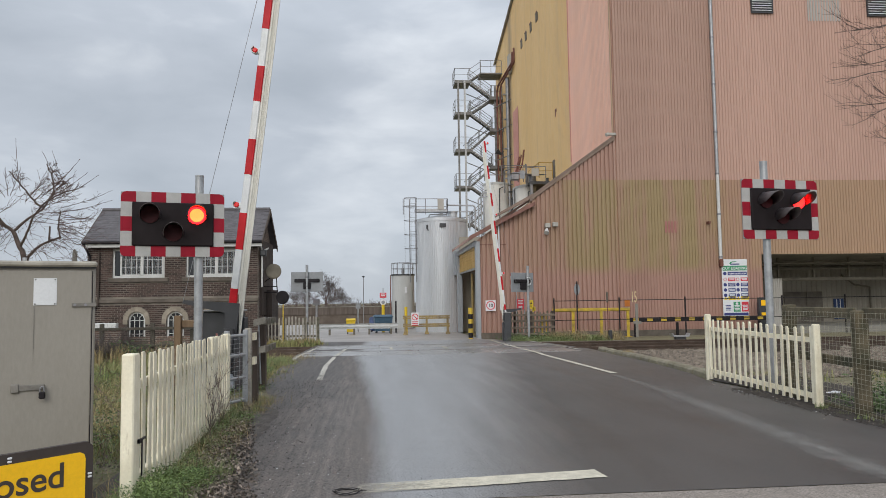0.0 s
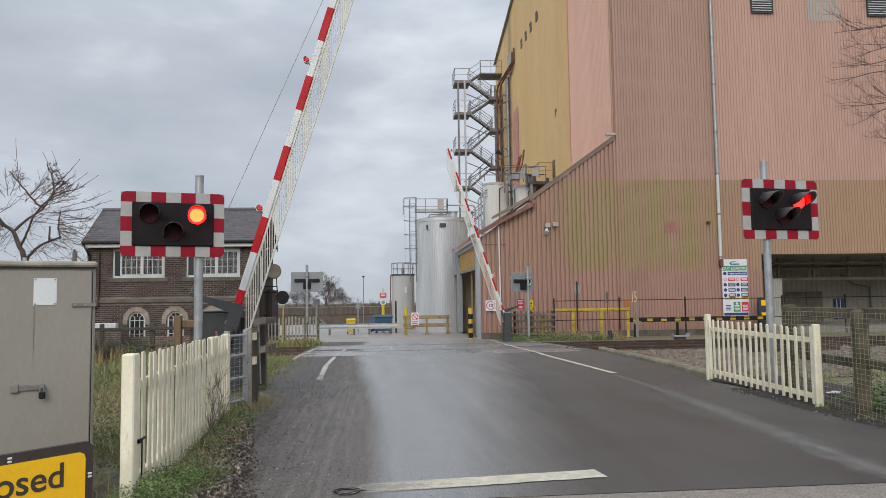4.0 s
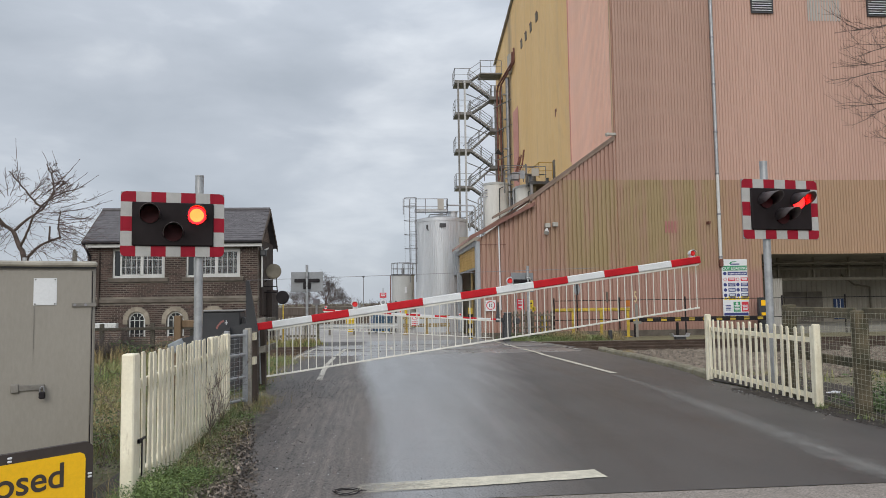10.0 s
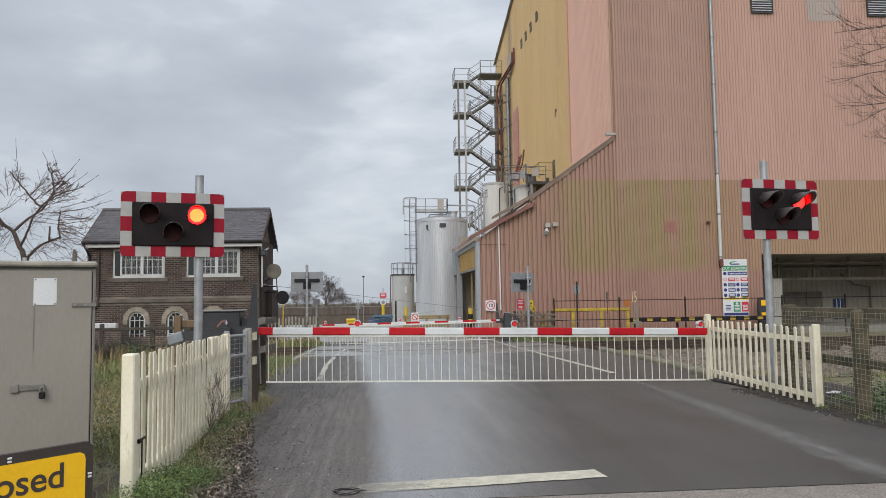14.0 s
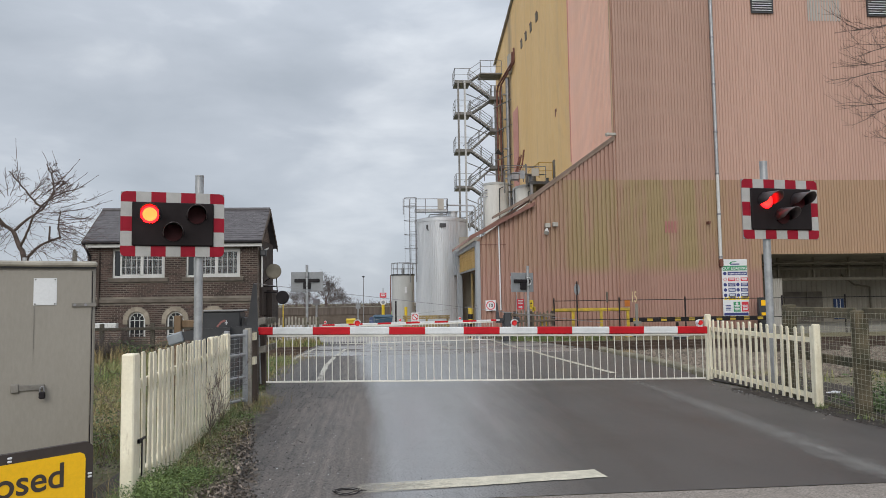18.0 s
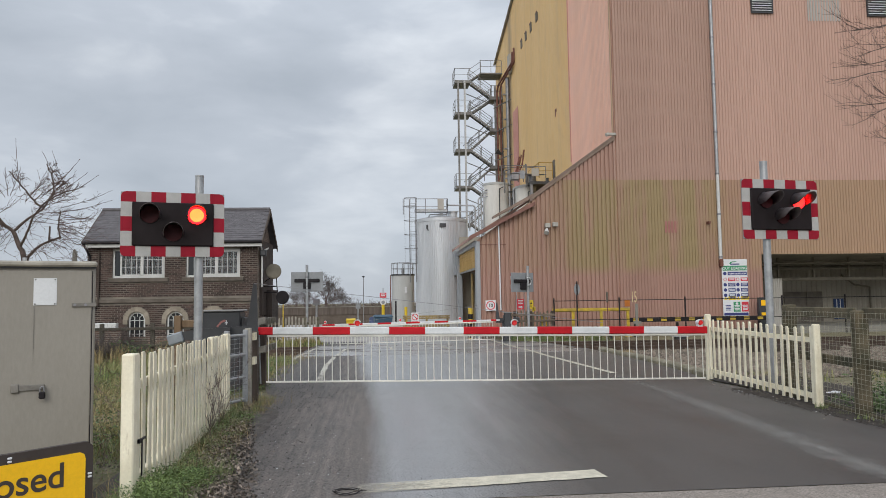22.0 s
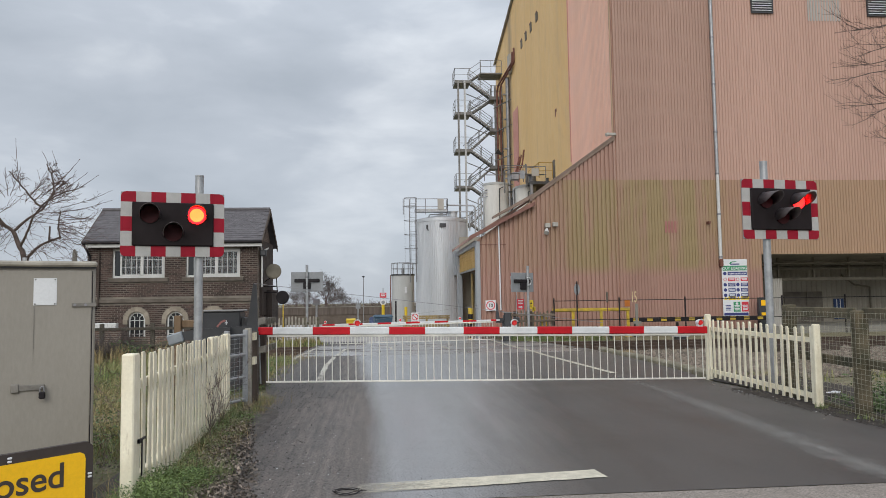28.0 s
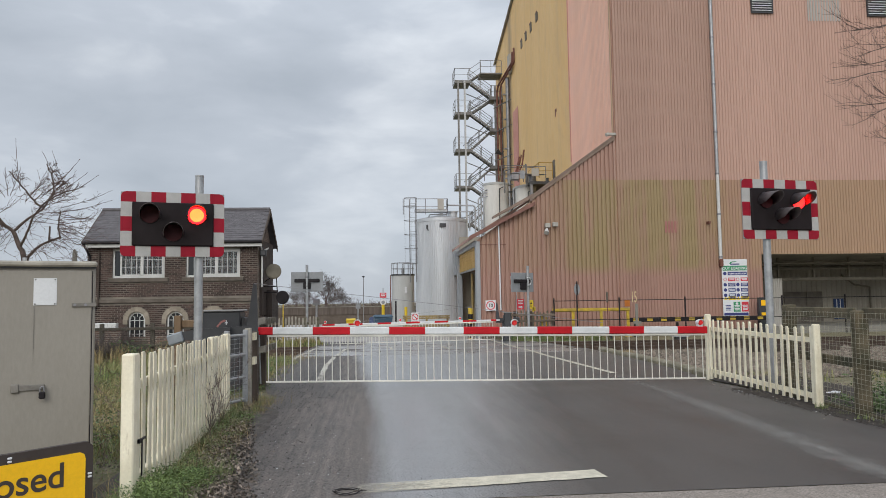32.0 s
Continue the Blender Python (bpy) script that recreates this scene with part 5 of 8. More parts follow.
for c in LOW:
    spring = 1.3
    g = Geo()
    for k in range(12):
        a0, a1 = math.pi * k / 12, math.pi * (k + 1) / 12
        g.slab([(c + r_ * math.cos(a), spring + r_ * math.sin(a)) for r_, a in ((0.27, a0), (0.325, a0), (0.325, a1), (0.27, a1))], "y", 0.06, 0.12)
    g.box(c - 0.325, c - 0.27, 0.06, 0.12, 0.42, spring).box(c + 0.27, c + 0.325, 0.06, 0.12, 0.42, spring).box(c - 0.3, c + 0.3, 0.06, 0.12, 0.42, 0.5)
    for x in (-0.1, 0.1):
        g.box(c + x - 0.011, c + x + 0.011, 0.07, 0.11, 0.42, spring + 0.14)
    for z in (0.72, 0.93, spring - 0.02):
        g.box(c - 0.3, c + 0.3, 0.072, 0.108, z - 0.012, z + 0.012)
    for a in (45, 90, 135):
        g.cyl((c + 0.13 * math.cos(radians(a)), 0.09, spring + 0.13 * math.sin(radians(a))), (c + 0.3 * math.cos(radians(a)), 0.09, spring + 0.3 * math.sin(radians(a))), 0.014, 6)
    lw = g.ob("arched_window", "white_trim", bx, "round-headed white window in a pale stone arch")
    seg = 9
    for k in range(seg):
        a0, a1 = math.pi * k / seg + 0.004, math.pi * (k + 1) / seg - 0.004
        am = (a0 + a1) / 2
        pts = [(c + r_ * math.cos(a), spring + r_ * math.sin(a)) for r_, a in ((0.35, a0), (0.53, a0), (0.535, am), (0.53, a1), (0.35, a1), (0.35, am))]
        Geo().slab(pts, "y", -0.035, 0.05).ob("voussoir", "stone", lw)
    for x in (-0.54, 0.36):
        Geo().box(c + x, c + x + 0.18, -0.035, 0.05, spring - 0.16, spring - 0.006).ob("springer", "stone", lw)
    # brick filling between the square opening and the round head
    for s in (-1, 1):
        fan = [(c + s * 0.36, 1.62), (c, 1.62)] + [(c + s * 0.33 * math.sin(radians(d)), spring + 0.32 * math.cos(radians(d))) for d in range(0, 91, 15)] + [(c + s * 0.36, spring)]
        Geo().slab(fan, "y", 0.004, 0.25).ob("spandrel", "stone", lw)
    Geo().box(c - 0.5, c + 0.5, -0.14, 0.02, 0.32, 0.42, bev=0.015).ob("window_sill", "stone_dark", lw)
    Geo().box(c - 0.34, c + 0.34, 0.12, 0.13, 0.42, 1.62).ob("pane", "dark_glass", lw)
# roof: slates in courses, ridge, gutter, barge boards
E0, E1, RX0, RX1 = -0.35, HD + 0.35, HX0 - 0.08, HX1 + 0.22
RH, EH = 6.07, 4.53
g = Geo()
for s in (0, 1):
    ya, yb = (E0, HD / 2) if s == 0 else (E1, HD / 2)
    g.add([(RX0, ya, EH), (RX1, ya, EH), (RX1, yb, RH), (RX0, yb, RH), (RX0, ya, EH - 0.07), (RX1, ya, EH - 0.07), (RX1, yb, RH - 0.07), (RX0, yb, RH - 0.07)],
          [(0, 1, 2, 3), (4, 7, 6, 5), (0, 4, 5, 1), (1, 5, 6, 2), (3, 2, 6, 7), (0, 3, 7, 4)])
roof = g.ob("roof", "slate", bx, "grey slate gable roof")
nrow, pitch_a = 15, math.atan2(RH - EH, HD / 2 - E0)
slope_l = math.hypot(RH - EH, HD / 2 - E0)
sl_me = Geo().box(-0.152, 0.152, 0.0, 0.24, 0.0, 0.009).mesh("slate")
sl_me.materials.append(M["slate"])
for r_ in range(nrow):
    d = slope_l * r_ / nrow
    for k in range(23):
        x = RX0 + 0.16 + k * 0.312 + (0.15 if r_ % 2 else 0)
        if x > RX1 - 0.1:
            continue
        o = new("slate", sl_me)
        o.parent = roof
        o.matrix_basis = pose(x, E0 + d * math.cos(pitch_a), EH + d * math.sin(pitch_a) + 0.014 + random.uniform(0, 0.006), math.degrees(pitch_a) - 2.2, random.uniform(-0.4, 0.4), random.uniform(-0.6, 0.6))
Geo().cyl((RX0, HD / 2, RH + 0.01), (RX1, HD / 2, RH + 0.01), 0.09, 10).ob("ridge_tile", "slate", roof)
Geo().cyl((RX0, E0 - 0.05, EH - 0.06), (RX1, E0 - 0.05, EH - 0.06), 0.06, 10).ob("gutter", "black", bx, "black gutter along the eaves")
Geo().box(RX0, RX1, E0 + 0.02, E0 + 0.06, EH - 0.25, EH - 0.07).ob("fascia", "white_trim", bx)
Geo().box(RX0 + 0.1, RX1 - 0.1, E0 + 0.06, 0.0, EH - 0.27, EH - 0.22).ob("soffit", "brown_wood", bx)
for x in (RX0 - 0.02, RX1):
    Geo().slab([(E0, EH - 0.2), (HD / 2, RH - 0.2), (E1, EH - 0.2), (E1, EH + 0.02), (HD / 2, RH + 0.02), (E0, EH + 0.02)], "x", x, x + 0.04).ob("barge_board", "brown_wood", bx)
Geo().pipe([(HX0 - 0.02, E0 - 0.04, EH - 0.1), (HX0 + 0.12, -0.08, EH - 0.6)], 0.045, 8).pipe([(HX0 + 0.12, -0.08, EH - 0.6), (HX0 + 0.12, -0.08, 1.0)], 0.045, 8).ob("downpipe", "black", bx)
Geo().pipe([(HX0 + 0.48, -0.07, 4.1), (HX0 + 0.48, -0.07, 1.9)], 0.04, 8).ob("downpipe", "brown_wood", bx)
Geo().box(HX0 - 0.05, HX0 + 0.4, -0.25, 0.0, 1.78, 1.98, bev=0.03).ob("cable_box", "stone_dark", bx)
# gable end with its porch boards, pipes and dish
Geo().box(HX1, HX1 + 0.12, 0.45, 3.3, 1.4, 4.6).ob("end_boarding", "porch_dark", bx, "dark brown boarded end porch")
Geo().box(HX1, HX1 + 0.35, 1.5, 3.4, -0.0, 2.5).ob("end_porch", "porch_dark", bx, "dark brown timber porch")
Geo().pipe([(HX1 + 0.12, 0.1, 4.3), (HX1 + 0.16, 0.1, 4.0), (HX1 + 0.16, 0.1, 2.6)], 0.035, 8).pipe([(HX1 + 0.16, 0.3, 4.1), (HX1 + 0.4, 0.3, 4.25)], 0.04, 8).ob("soil_pipe", "white_trim", bx)
Geo().box(HX1 + 0.1, HX1 + 0.34, -0.05, 0.3, 3.9, 4.16, bev=0.03).ob("flood_lamp", "dark_grey", bx)
dish = thing("round_mirror", "round grey convex traffic mirror on a dark bracket", "mirror", pose(-4.52, 31.9, 2.78, 0, 0, 8))
Geo().cyl((0, 0.0, 0), (0, 0.03, 0), 0.32, 28, 0.33).cyl((0, -0.02, 0), (0, 0, 0), 0.27, 28, 0.32).ob("mirror_face", "steel_brown", dish)
Geo().pipe([(0.1, 0.06, 0), (0.16, 0.1, -0.9), (-0.7, 0.1, -0.9)], 0.022, 8).pipe([(0.16, 0.1, -0.65), (-0.7, 0.1, -0.65)], 0.022, 8).pipe([(0.12, 0.08, -0.1), (-0.6, 0.3, -0.6)], 0.018, 8).ob("bracket", "black", dish)
m2 = thing("mirror_on_post", "round black backed mirror on a thin yellow post", "mirror", pose(-4.1, 31.6, -0.4, 0, 0, -20))
Geo().cyl((0, -0.03, 2.05), (0, 0.03, 2.05), 0.29, 26).ob("mirror_back", "black", m2)
Geo().cyl((0, 0.06, 0), (0, 0.06, 2.0), 0.028, 10).ob("post", "rail_yellow", m2)
# white painted low wall and steps beside the box
lw = thing("low_wall", "low brick wall with a white painted coping before the signal box", "wall", pose(-13.2, 29.8, -0.5))
Geo().box(0, 3.1, 0, 0.25, 0, 0.95).ob("wall_body", "brick_wall", lw)
Geo().box(-0.03, 2.9, -0.02, 0.25, 0.95, 1.22, bev=0.02).ob("coping", "white_trim", lw)


# ---- tanks and stair tower behind the lean-to ----
def rails(g, pts, h=1.05, r=0.022, mid=True, posts=True):
    """Handrails with a knee rail and posts along a line of points."""
    up = [(x, y, z + h) for x, y, z in pts]
    g.pipe(up, r, 6)
    if mid:
        g.pipe([(x, y, z + h * 0.5) for x, y, z in pts], r * 0.8, 6)
    if posts:
        for a, b in zip(pts, pts[1:]):
            n = max(1, round((Vector(b) - Vector(a)).length / 1.2))
            for k in range(n + 1):
                p = Vector(a).lerp(Vector(b), k / n)
                g.cyl(p, p + Vector((0, 0, h)), r, 6)
    return g


def ribbed_tank(g, r, h, n, deep=0.018):
    """A standing cylinder whose sheeting has n upright ribs."""
    vs = []
    for i in range(n):
        for k, rr in ((0.0, r), (0.55, r), (0.7, r - deep), (0.9, r - deep)):
            a = 2 * math.pi * (i + k) / n
            vs += [(rr * math.cos(a), rr * math.sin(a), 0), (rr * math.cos(a), rr * math.sin(a), h)]
    m = len(vs) // 2
    g.add(vs, [(2 * i, 2 * ((i + 1) % m), 2 * ((i + 1) % m) + 1, 2 * i + 1) for i in range(m)])
    return g


big = thing("storage_silo", "tall silver ribbed steel silo with roof walkway", "silo", pose(4.08, 47.6, -0.6))
ribbed_tank(Geo(), 1.70, 7.15, 90).ob("shell", "silo", big, "silver grey ribbed shell")
Geo().cyl((0, 0, 7.1), (0, 0, 7.3), 1.73, 40).ob("rim_band", "silo", big)
Geo().cyl((0, 0, 7.3), (0, 0, 7.62), 1.70, 40, 0.35).ob("cone_roof", "silo", big)
Geo().cyl((0, 0, 0), (0, 0, 0.3), 1.62, 40).ob("skirt_base", "dark_grey", big)
Geo().cyl((0.75, -0.3, 7.4), (0.75, -0.3, 7.78), 0.32, 20).cyl((0.75, -0.3, 7.78), (0.75, -0.3, 7.84), 0.36, 20).ob("hatch", "silo", big)
Geo().cyl((0.05, 0.1, 7.5), (0.05, 0.1, 7.9), 0.12, 14).ob("vent", "galv", big)
Geo().box(-0.22, 0.18, -1.80, -1.68, 6.68, 6.92, bev=0.02).ob("nameplate", "dark_grey", big)
Geo().cyl((-1.0, -1.42, 6.62), (-1.0, -1.45, 6.85), 0.05, 10).cyl((-0.98, -1.42, 6.6), (-0.93, -1.5, 6.5), 0.03, 8).ob("level_switch", "dark_grey", big)
Geo().pipe([(-0.9, -1.0, 7.35), (-0.75, -0.9, 7.58), (0.3, -0.9, 7.6)], 0.04, 8).ob("roof_pipe", "galv", big)
Geo().pipe([(0.3, -1.2, 8.15), (2.0, -1.2, 8.12), (2.14, -1.2, 8.0), (2.14, -1.2, 4.0)], 0.05, 8).pipe([(1.2, -1.0, 7.75), (1.8, -1.0, 7.75), (1.8, -1.0, 6.5)], 0.04, 8).ob("vent_pipe", "galv", big)
g = Geo().box(-1.75, 0.35, -1.3, -0.6, 7.72, 7.9)
g.ob("walkway", "galv", big, "galvanised roof walkway")
g = Geo()
rails(g, [(-2.5, -1.3, 7.55), (0.35, -1.3, 7.55), (0.35, -0.6, 7.55)], 1.0, 0.022)
g.ob("walkway_rail", "steel", big)
Geo().box(-0.3, 0.1, -1.34, -1.31, 7.85, 8.55).ob("notice", "clad_grey", big)
g = Geo()
for x in (-2.1, -1.7):
    g.cyl((x, -1.3, 3.2), (x, -1.3, 8.54), 0.032, 8)
for k in range(17):
    g.cyl((-2.1, -1.3, 3.75 + k * 0.3), (-1.7, -1.3, 3.75 + k * 0.3), 0.009, 6)
lad = g.ob("ladder", "steel", big, "caged steel access ladder")
for z in (4.4, 5.33, 6.22, 7.11, 8.01, 8.54):
    g = Geo()
    pts = [(-2.05 + 0.4 * math.cos(a), -1.3 - 0.38 - 0.38 * math.sin(a), z) for a in [radians(d) for d in range(-90, 271, 24)]]
    g.pipe(pts, 0.018, 6)
    g.ob("cage_hoop", "steel", lad)
g = Geo()
for a in (20, 90, 160):
    x, y = -2.05 + 0.4 * math.cos(radians(a)), -1.68 - 0.38 * math.sin(radians(a))
    g.cyl((x, y, 4.4), (x, y, 8.54), 0.008, 6)
g.ob("cage_bar", "steel", lad)

sm = thing("storage_silo", "smaller pale grey silo with a railed top", "silo", pose(1.8, 55.2, -0.6))
Geo().cyl((0, 0, 0), (0, 0, 3.95), 0.86, 36).ob("shell", "silo_matt", sm, "pale grey metal shell")
Geo().cyl((0, 0, 3.95), (0, 0, 4.05), 0.9, 36).ob("rim_band", "dark_grey", sm)
g = Geo()
ring = [(0.84 * math.cos(radians(d)), 0.84 * math.sin(radians(d)), 4.05) for d in range(0, 361, 30)]
rails(g, ring, 0.85, 0.02, True, False)
for x, y, z in ring[:-1]:
    g.cyl((x, y, z), (x, y, z + 0.85), 0.018, 6)
g.ob("top_rail", "steel", sm)
Geo().cyl((0, 0, 4.05), (0, 0, 4.5), 0.1, 10).cyl((0.1, -0.1, 4.05), (0.1, -0.1, 4.95), 0.025, 8).ob("vent", "steel", sm)
Geo().cyl((-0.95, -0.3, 0), (-0.95, -0.3, 4.0), 0.035, 8).ob("ladder_rail", "rust", sm)
Geo().box(0.1, 0.25, -0.95, -0.85, 2.6, 3.1, bev=0.02).ob("control_case", "panel_white", sm)

# pale process tanks behind the lean-to roof
for x, y, r_, h, lab in ((8.3, 50.6, 0.88, 10.2, "pale process tank with pipes and railings"), (10.2, 49.6, 0.72, 9.85, "small pale process tank with a pump deck")):
    tk = thing("process_tank", lab, "tank", pose(x, y, -0.6))
    Geo().cyl((0, 0, 0), (0, 0, h - 0.15), r_, 36).ob("shell", "tank_white", tk)
    Geo().cyl((0, 0, h - 0.15), (0, 0, h), r_ + 0.04, 36).cyl((0, 0, h), (0, 0, h + 0.12), r_, 36, 0.3).ob("lid", "silo_matt", tk)
    Geo().pipe([(r_ * 0.3 - 0.2, -r_ - 0.12, 5.5), (r_ * 0.3 - 0.2, -r_ - 0.12, h - 0.5), (r_ * 0.3 + 0.1, -r_ - 0.12, h - 0.35)], 0.035, 8).ob("feed_pipe", "dark_grey", tk)
    if x < 9:
        for k, (dx, top) in enumerate(((-1.35, 9.0), (-1.15, 9.3), (-0.98, 9.5))):
            Geo().pipe([(dx, -0.5, 5.0), (dx, -0.5, top), (dx + 0.12, -0.5, top + 0.18), (-0.7 + 0.1 * k, -0.5, top + 0.25)], 0.05, 8).ob("riser_pipe", "galv", tk)
        Geo().pipe([(1.1, -0.7, 5.0), (1.1, -0.7, 9.6), (1.2, -0.7, 9.78), (1.55, -0.7, 9.8)], 0.11, 12).ob("elbow_pipe", "galv", tk, "thick pale elbow pipe")
        Geo().pipe([(0.95, -0.95, 5.0), (0.95, -0.95, 9.1)], 0.06, 8).pipe([(0.72, -0.95, 9.5), (0.98, -0.95, 9.5)], 0.05, 8).ob("valve_pipe", "dark_grey", tk)
        Geo().pipe([(-0.9, -0.6, 10.3), (-0.9, -0.6, 10.75), (0.9, -0.6, 10.75), (0.9, -0.6, 10.3)], 0.03, 8).ob("tank_rail", "tower_steel", tk)
# platform at the gable door
pf = thing("access_platform", "railed steel access platform with pumps and ducts", "platform", pose(0, 48.4, 0))
Geo().box(10.2, 12.0, -0.4, 6.0, 9.2, 9.33).ob("deck", "dark_grey", pf, "dark grating deck")
Geo().box(10.2, 12.0, -0.45, -0.4, 9.19, 9.36).ob("toe_board", "dark_grey", pf)
for a, b in (((8.3, 9.4), (10.0, 9.4)), ((9.75, 9.33), (11.3, 9.33))):
    g = Geo()
    rails(g, [(a[0], -0.35, a[1]), (b[0], -0.35, b[1])], 1.05, 0.028)
    g.ob("guard_rail", "tower_steel", pf)
g = Geo()
rails(g, [(11.05, 0.6, 9.75), (12.0, 0.6, 9.75)], 1.1, 0.026)
rails(g, [(11.05, 0.6, 9.75), (11.05, 4.0, 9.75)], 1.1, 0.026)
g.ob("guard_rail", "roller_yellow", pf, "yellowed upper guard rail")
g = Geo()
rails(g, [(8.6, 1.4, 9.6), (10.9, 1.4, 9.6)], 1.05, 0.026)
g.ob("inner_rail", "tower_steel", pf)
Geo().box(8.95, 9.5, -0.3, 0.2, 9.5, 9.92, bev=0.03).slab([(8.9, 9.92), (9.55, 9.92), (9.5, 10.02), (9.1, 10.02)], "y", -0.32, 0.22).ob("blower", "steel", pf, "grey boxed blower unit")
Geo().box(9.5, 9.85, -0.42, -0.39, 9.55, 10.1).box(9.52, 9.83, -0.424, -0.42, 9.82, 9.9).ob("notice", "case_blue", pf, "small blue and white notice")
Geo().box(10.32, 10.82, -0.42, -0.39, 9.72, 10.25).ob("notice", "clad_grey", pf, "pale grey sheet on the rail")
for pts, r_ in (([(8.5, -0.2, 8.6), (8.5, -0.2, 10.1), (8.9, -0.2, 10.25)], 0.05), ([(10.0, -0.1, 9.0), (10.0, -0.1, 10.6)], 0.05), ([(9.9, -0.2, 9.9), (11.2, -0.2, 9.85)], 0.04), ([(10.15, 0.2, 9.2), (10.15, 0.2, 9.9), (10.7, 0.2, 9.95)], 0.07)):
    Geo().pipe(pts, r_, 8).ob("pipe", "tower_steel", pf)
Geo().cyl((10.55, 0.5, 9.33), (10.55, 0.5, 9.85), 0.26, 16).cyl((10.55, 0.5, 9.85), (10.55, 0.5, 9.93), 0.3, 16).ob("pump", "steel", pf)
Geo().box(11.3, 11.5, -0.36, -0.25, 9.35, 9.62, bev=0.02).ob("valve", "dark_grey", pf)
for x, y in ((10.3, -0.3), (11.9, -0.3), (10.3, 5.8), (11.9, 5.8)):
    Geo().box(x - 0.08, x + 0.08, y - 0.08, y + 0.08, -0.5, 9.2).ob("column", "steel", pf)
for dx, tz, r_ in ((0.0, 11.35, 0.06), (0.14, 11.5, 0.05), (0.34, 11.85, 0.06)):
    Geo().pipe([(9.42 + dx * 0.6, 1.2, 9.9), (9.7 + dx * 0.9, 1.2, 10.8), (9.82 + dx, 1.2, tz)], r_, 10).ob("duct", "rust", pf, "leaning rusty duct")

# stair tower
st = thing("stair_tower", "zigzag galvanised steel escape stair tower", "stair tower", pose(0, 69, -0.6))
LZ = [5.3, 8.85, 12.45, 16.0, 19.6, 22.7]
for k, z in enumerate(LZ):
    z += 0.6
    fl = Geo().box(7.42, 8.9, -0.6, 1.4, z - 0.38, z - 0.12).ob("landing", "tower_steel", st, "grey steel landing")
    g = Geo()
    rails(g, [(8.9, -0.6, z - 0.12), (7.42, -0.6, z - 0.12), (7.42, 1.4, z - 0.12)], 1.15, 0.024)
    g.ob("landing_rail", "tower_steel", fl)
    zr = z - 1.75
    fr = Geo().box(10.9, 12.0, -0.6, 1.4, zr - 0.14, zr).ob("landing", "tower_steel", st)
    g = Geo()
    rails(g, [(10.9, -0.6, zr), (12.0, -0.6, zr)], 1.15, 0.024)
    g.ob("landing_rail", "tower_steel", fr)

    def flight(xa, za, xb, zb, y0, y1):
        s = Geo()
        for y in (y0, y1):
            s.slab([(xa, za - 0.13), (xb, zb - 0.13), (xb, zb + 0.09), (xa, za + 0.09)], "y", y - 0.02, y + 0.02)
        f = s.ob("stair_flight", "tower_steel", st, "open tread steel stair flight")
        n = 9
        for i in range(n):
            t = (i + 0.5) / n
            x, z_ = xa + (xb - xa) * t, za + (zb - za) * t
            Geo().box(x - 0.11, x + 0.11, y0 - 0.03, y1 + 0.02, z_ + 0.04, z_ + 0.075).ob("tread", "guard_galv", f)
        h = Geo()
        rails(h, [(xa, y0, za), (xb, y0, zb)], 1.1, 0.028)
        rails(h, [(xa, y1, za), (xb, y1, zb)], 1.1, 0.024)
        h.ob("stair_rail", "tower_steel", f)

    flight(8.8, z - 0.15, 11.0, zr, -0.5, 0.3)
    if k:
        flight(8.8, LZ[k - 1] + 0.6 - 0.15, 11.0, zr, 0.5, 1.3)
for x, c_ in ((7.72, "tower_steel"), (8.35, "galv")):
    Geo().box(x - 0.085, x + 0.085, -0.75, -0.6, 0, 23.1).ob("column", c_, st)
for x in (11.3, 11.9):
    Geo().box(x - 0.09, x + 0.09, -0.7, -0.5, 0, 22.6).ob("column", "tower_steel", st)
top = Geo().box(9.9, 13.2, -0.6, 1.4, 23.82, 23.95).ob("top_bridge", "tower_steel", st)
g = Geo()
rails(g, [(9.9, -0.6, 23.95), (12.0, -0.6, 23.95)], 1.2, 0.024)
g.ob("bridge_rail", "tower_steel", top)
Geo().slab([(8.8, 23.05), (9.95, 23.82), (9.95, 23.98), (8.8, 23.2)], "y", -0.5, 0.3).ob("stair_flight", "tower_steel", st)
g = Geo()
rails(g, [(8.8, -0.5, 23.1), (9.95, -0.5, 23.9)], 1.15, 0.024)
g.ob("stair_rail", "tower_steel", st)
for k, z in enumerate(LZ):
    Geo().cyl((8.35, -0.6, z - 0.8), (11.3, -0.6, z - 2.0), 0.045, 8).ob("brace", "tower_steel", st)
    Geo().cyl((8.35, 1.3, z - 2.4), (11.3, 1.3, z - 0.6), 0.04, 8).ob("brace", "tower_steel", st)
    Geo().box(10.7, 12.3, -1.0, -0.8, z - 1.5, z - 1.2).ob("bracket", "tower_steel", st)
g = Geo()
g.pipe([(11.86, -6.9, 23.8), (11.84, -6.9, 22.9), (11.36, -2.1, 22.2), (11.31, -1.7, 21.7), (11.31, -1.7, 9.0)], 0.085, 10)
g.ob("red_pipe", "rust", st, "rust red process pipe")
g = Geo()
g.pipe([(11.9, -7.4, 24.0), (11.88, -7.4, 22.7), (11.48, -3.2, 22.0), (11.43, -2.8, 21.5), (11.43, -2.8, 9.0)], 0.085, 10)
g.ob("red_pipe", "rust", st)
Geo().cyl((11.79, -4.6, 8.0), (11.79, -4.6, 22.2), 0.17, 14).ob("cable_riser", "steel", st, "tall grey riser duct")
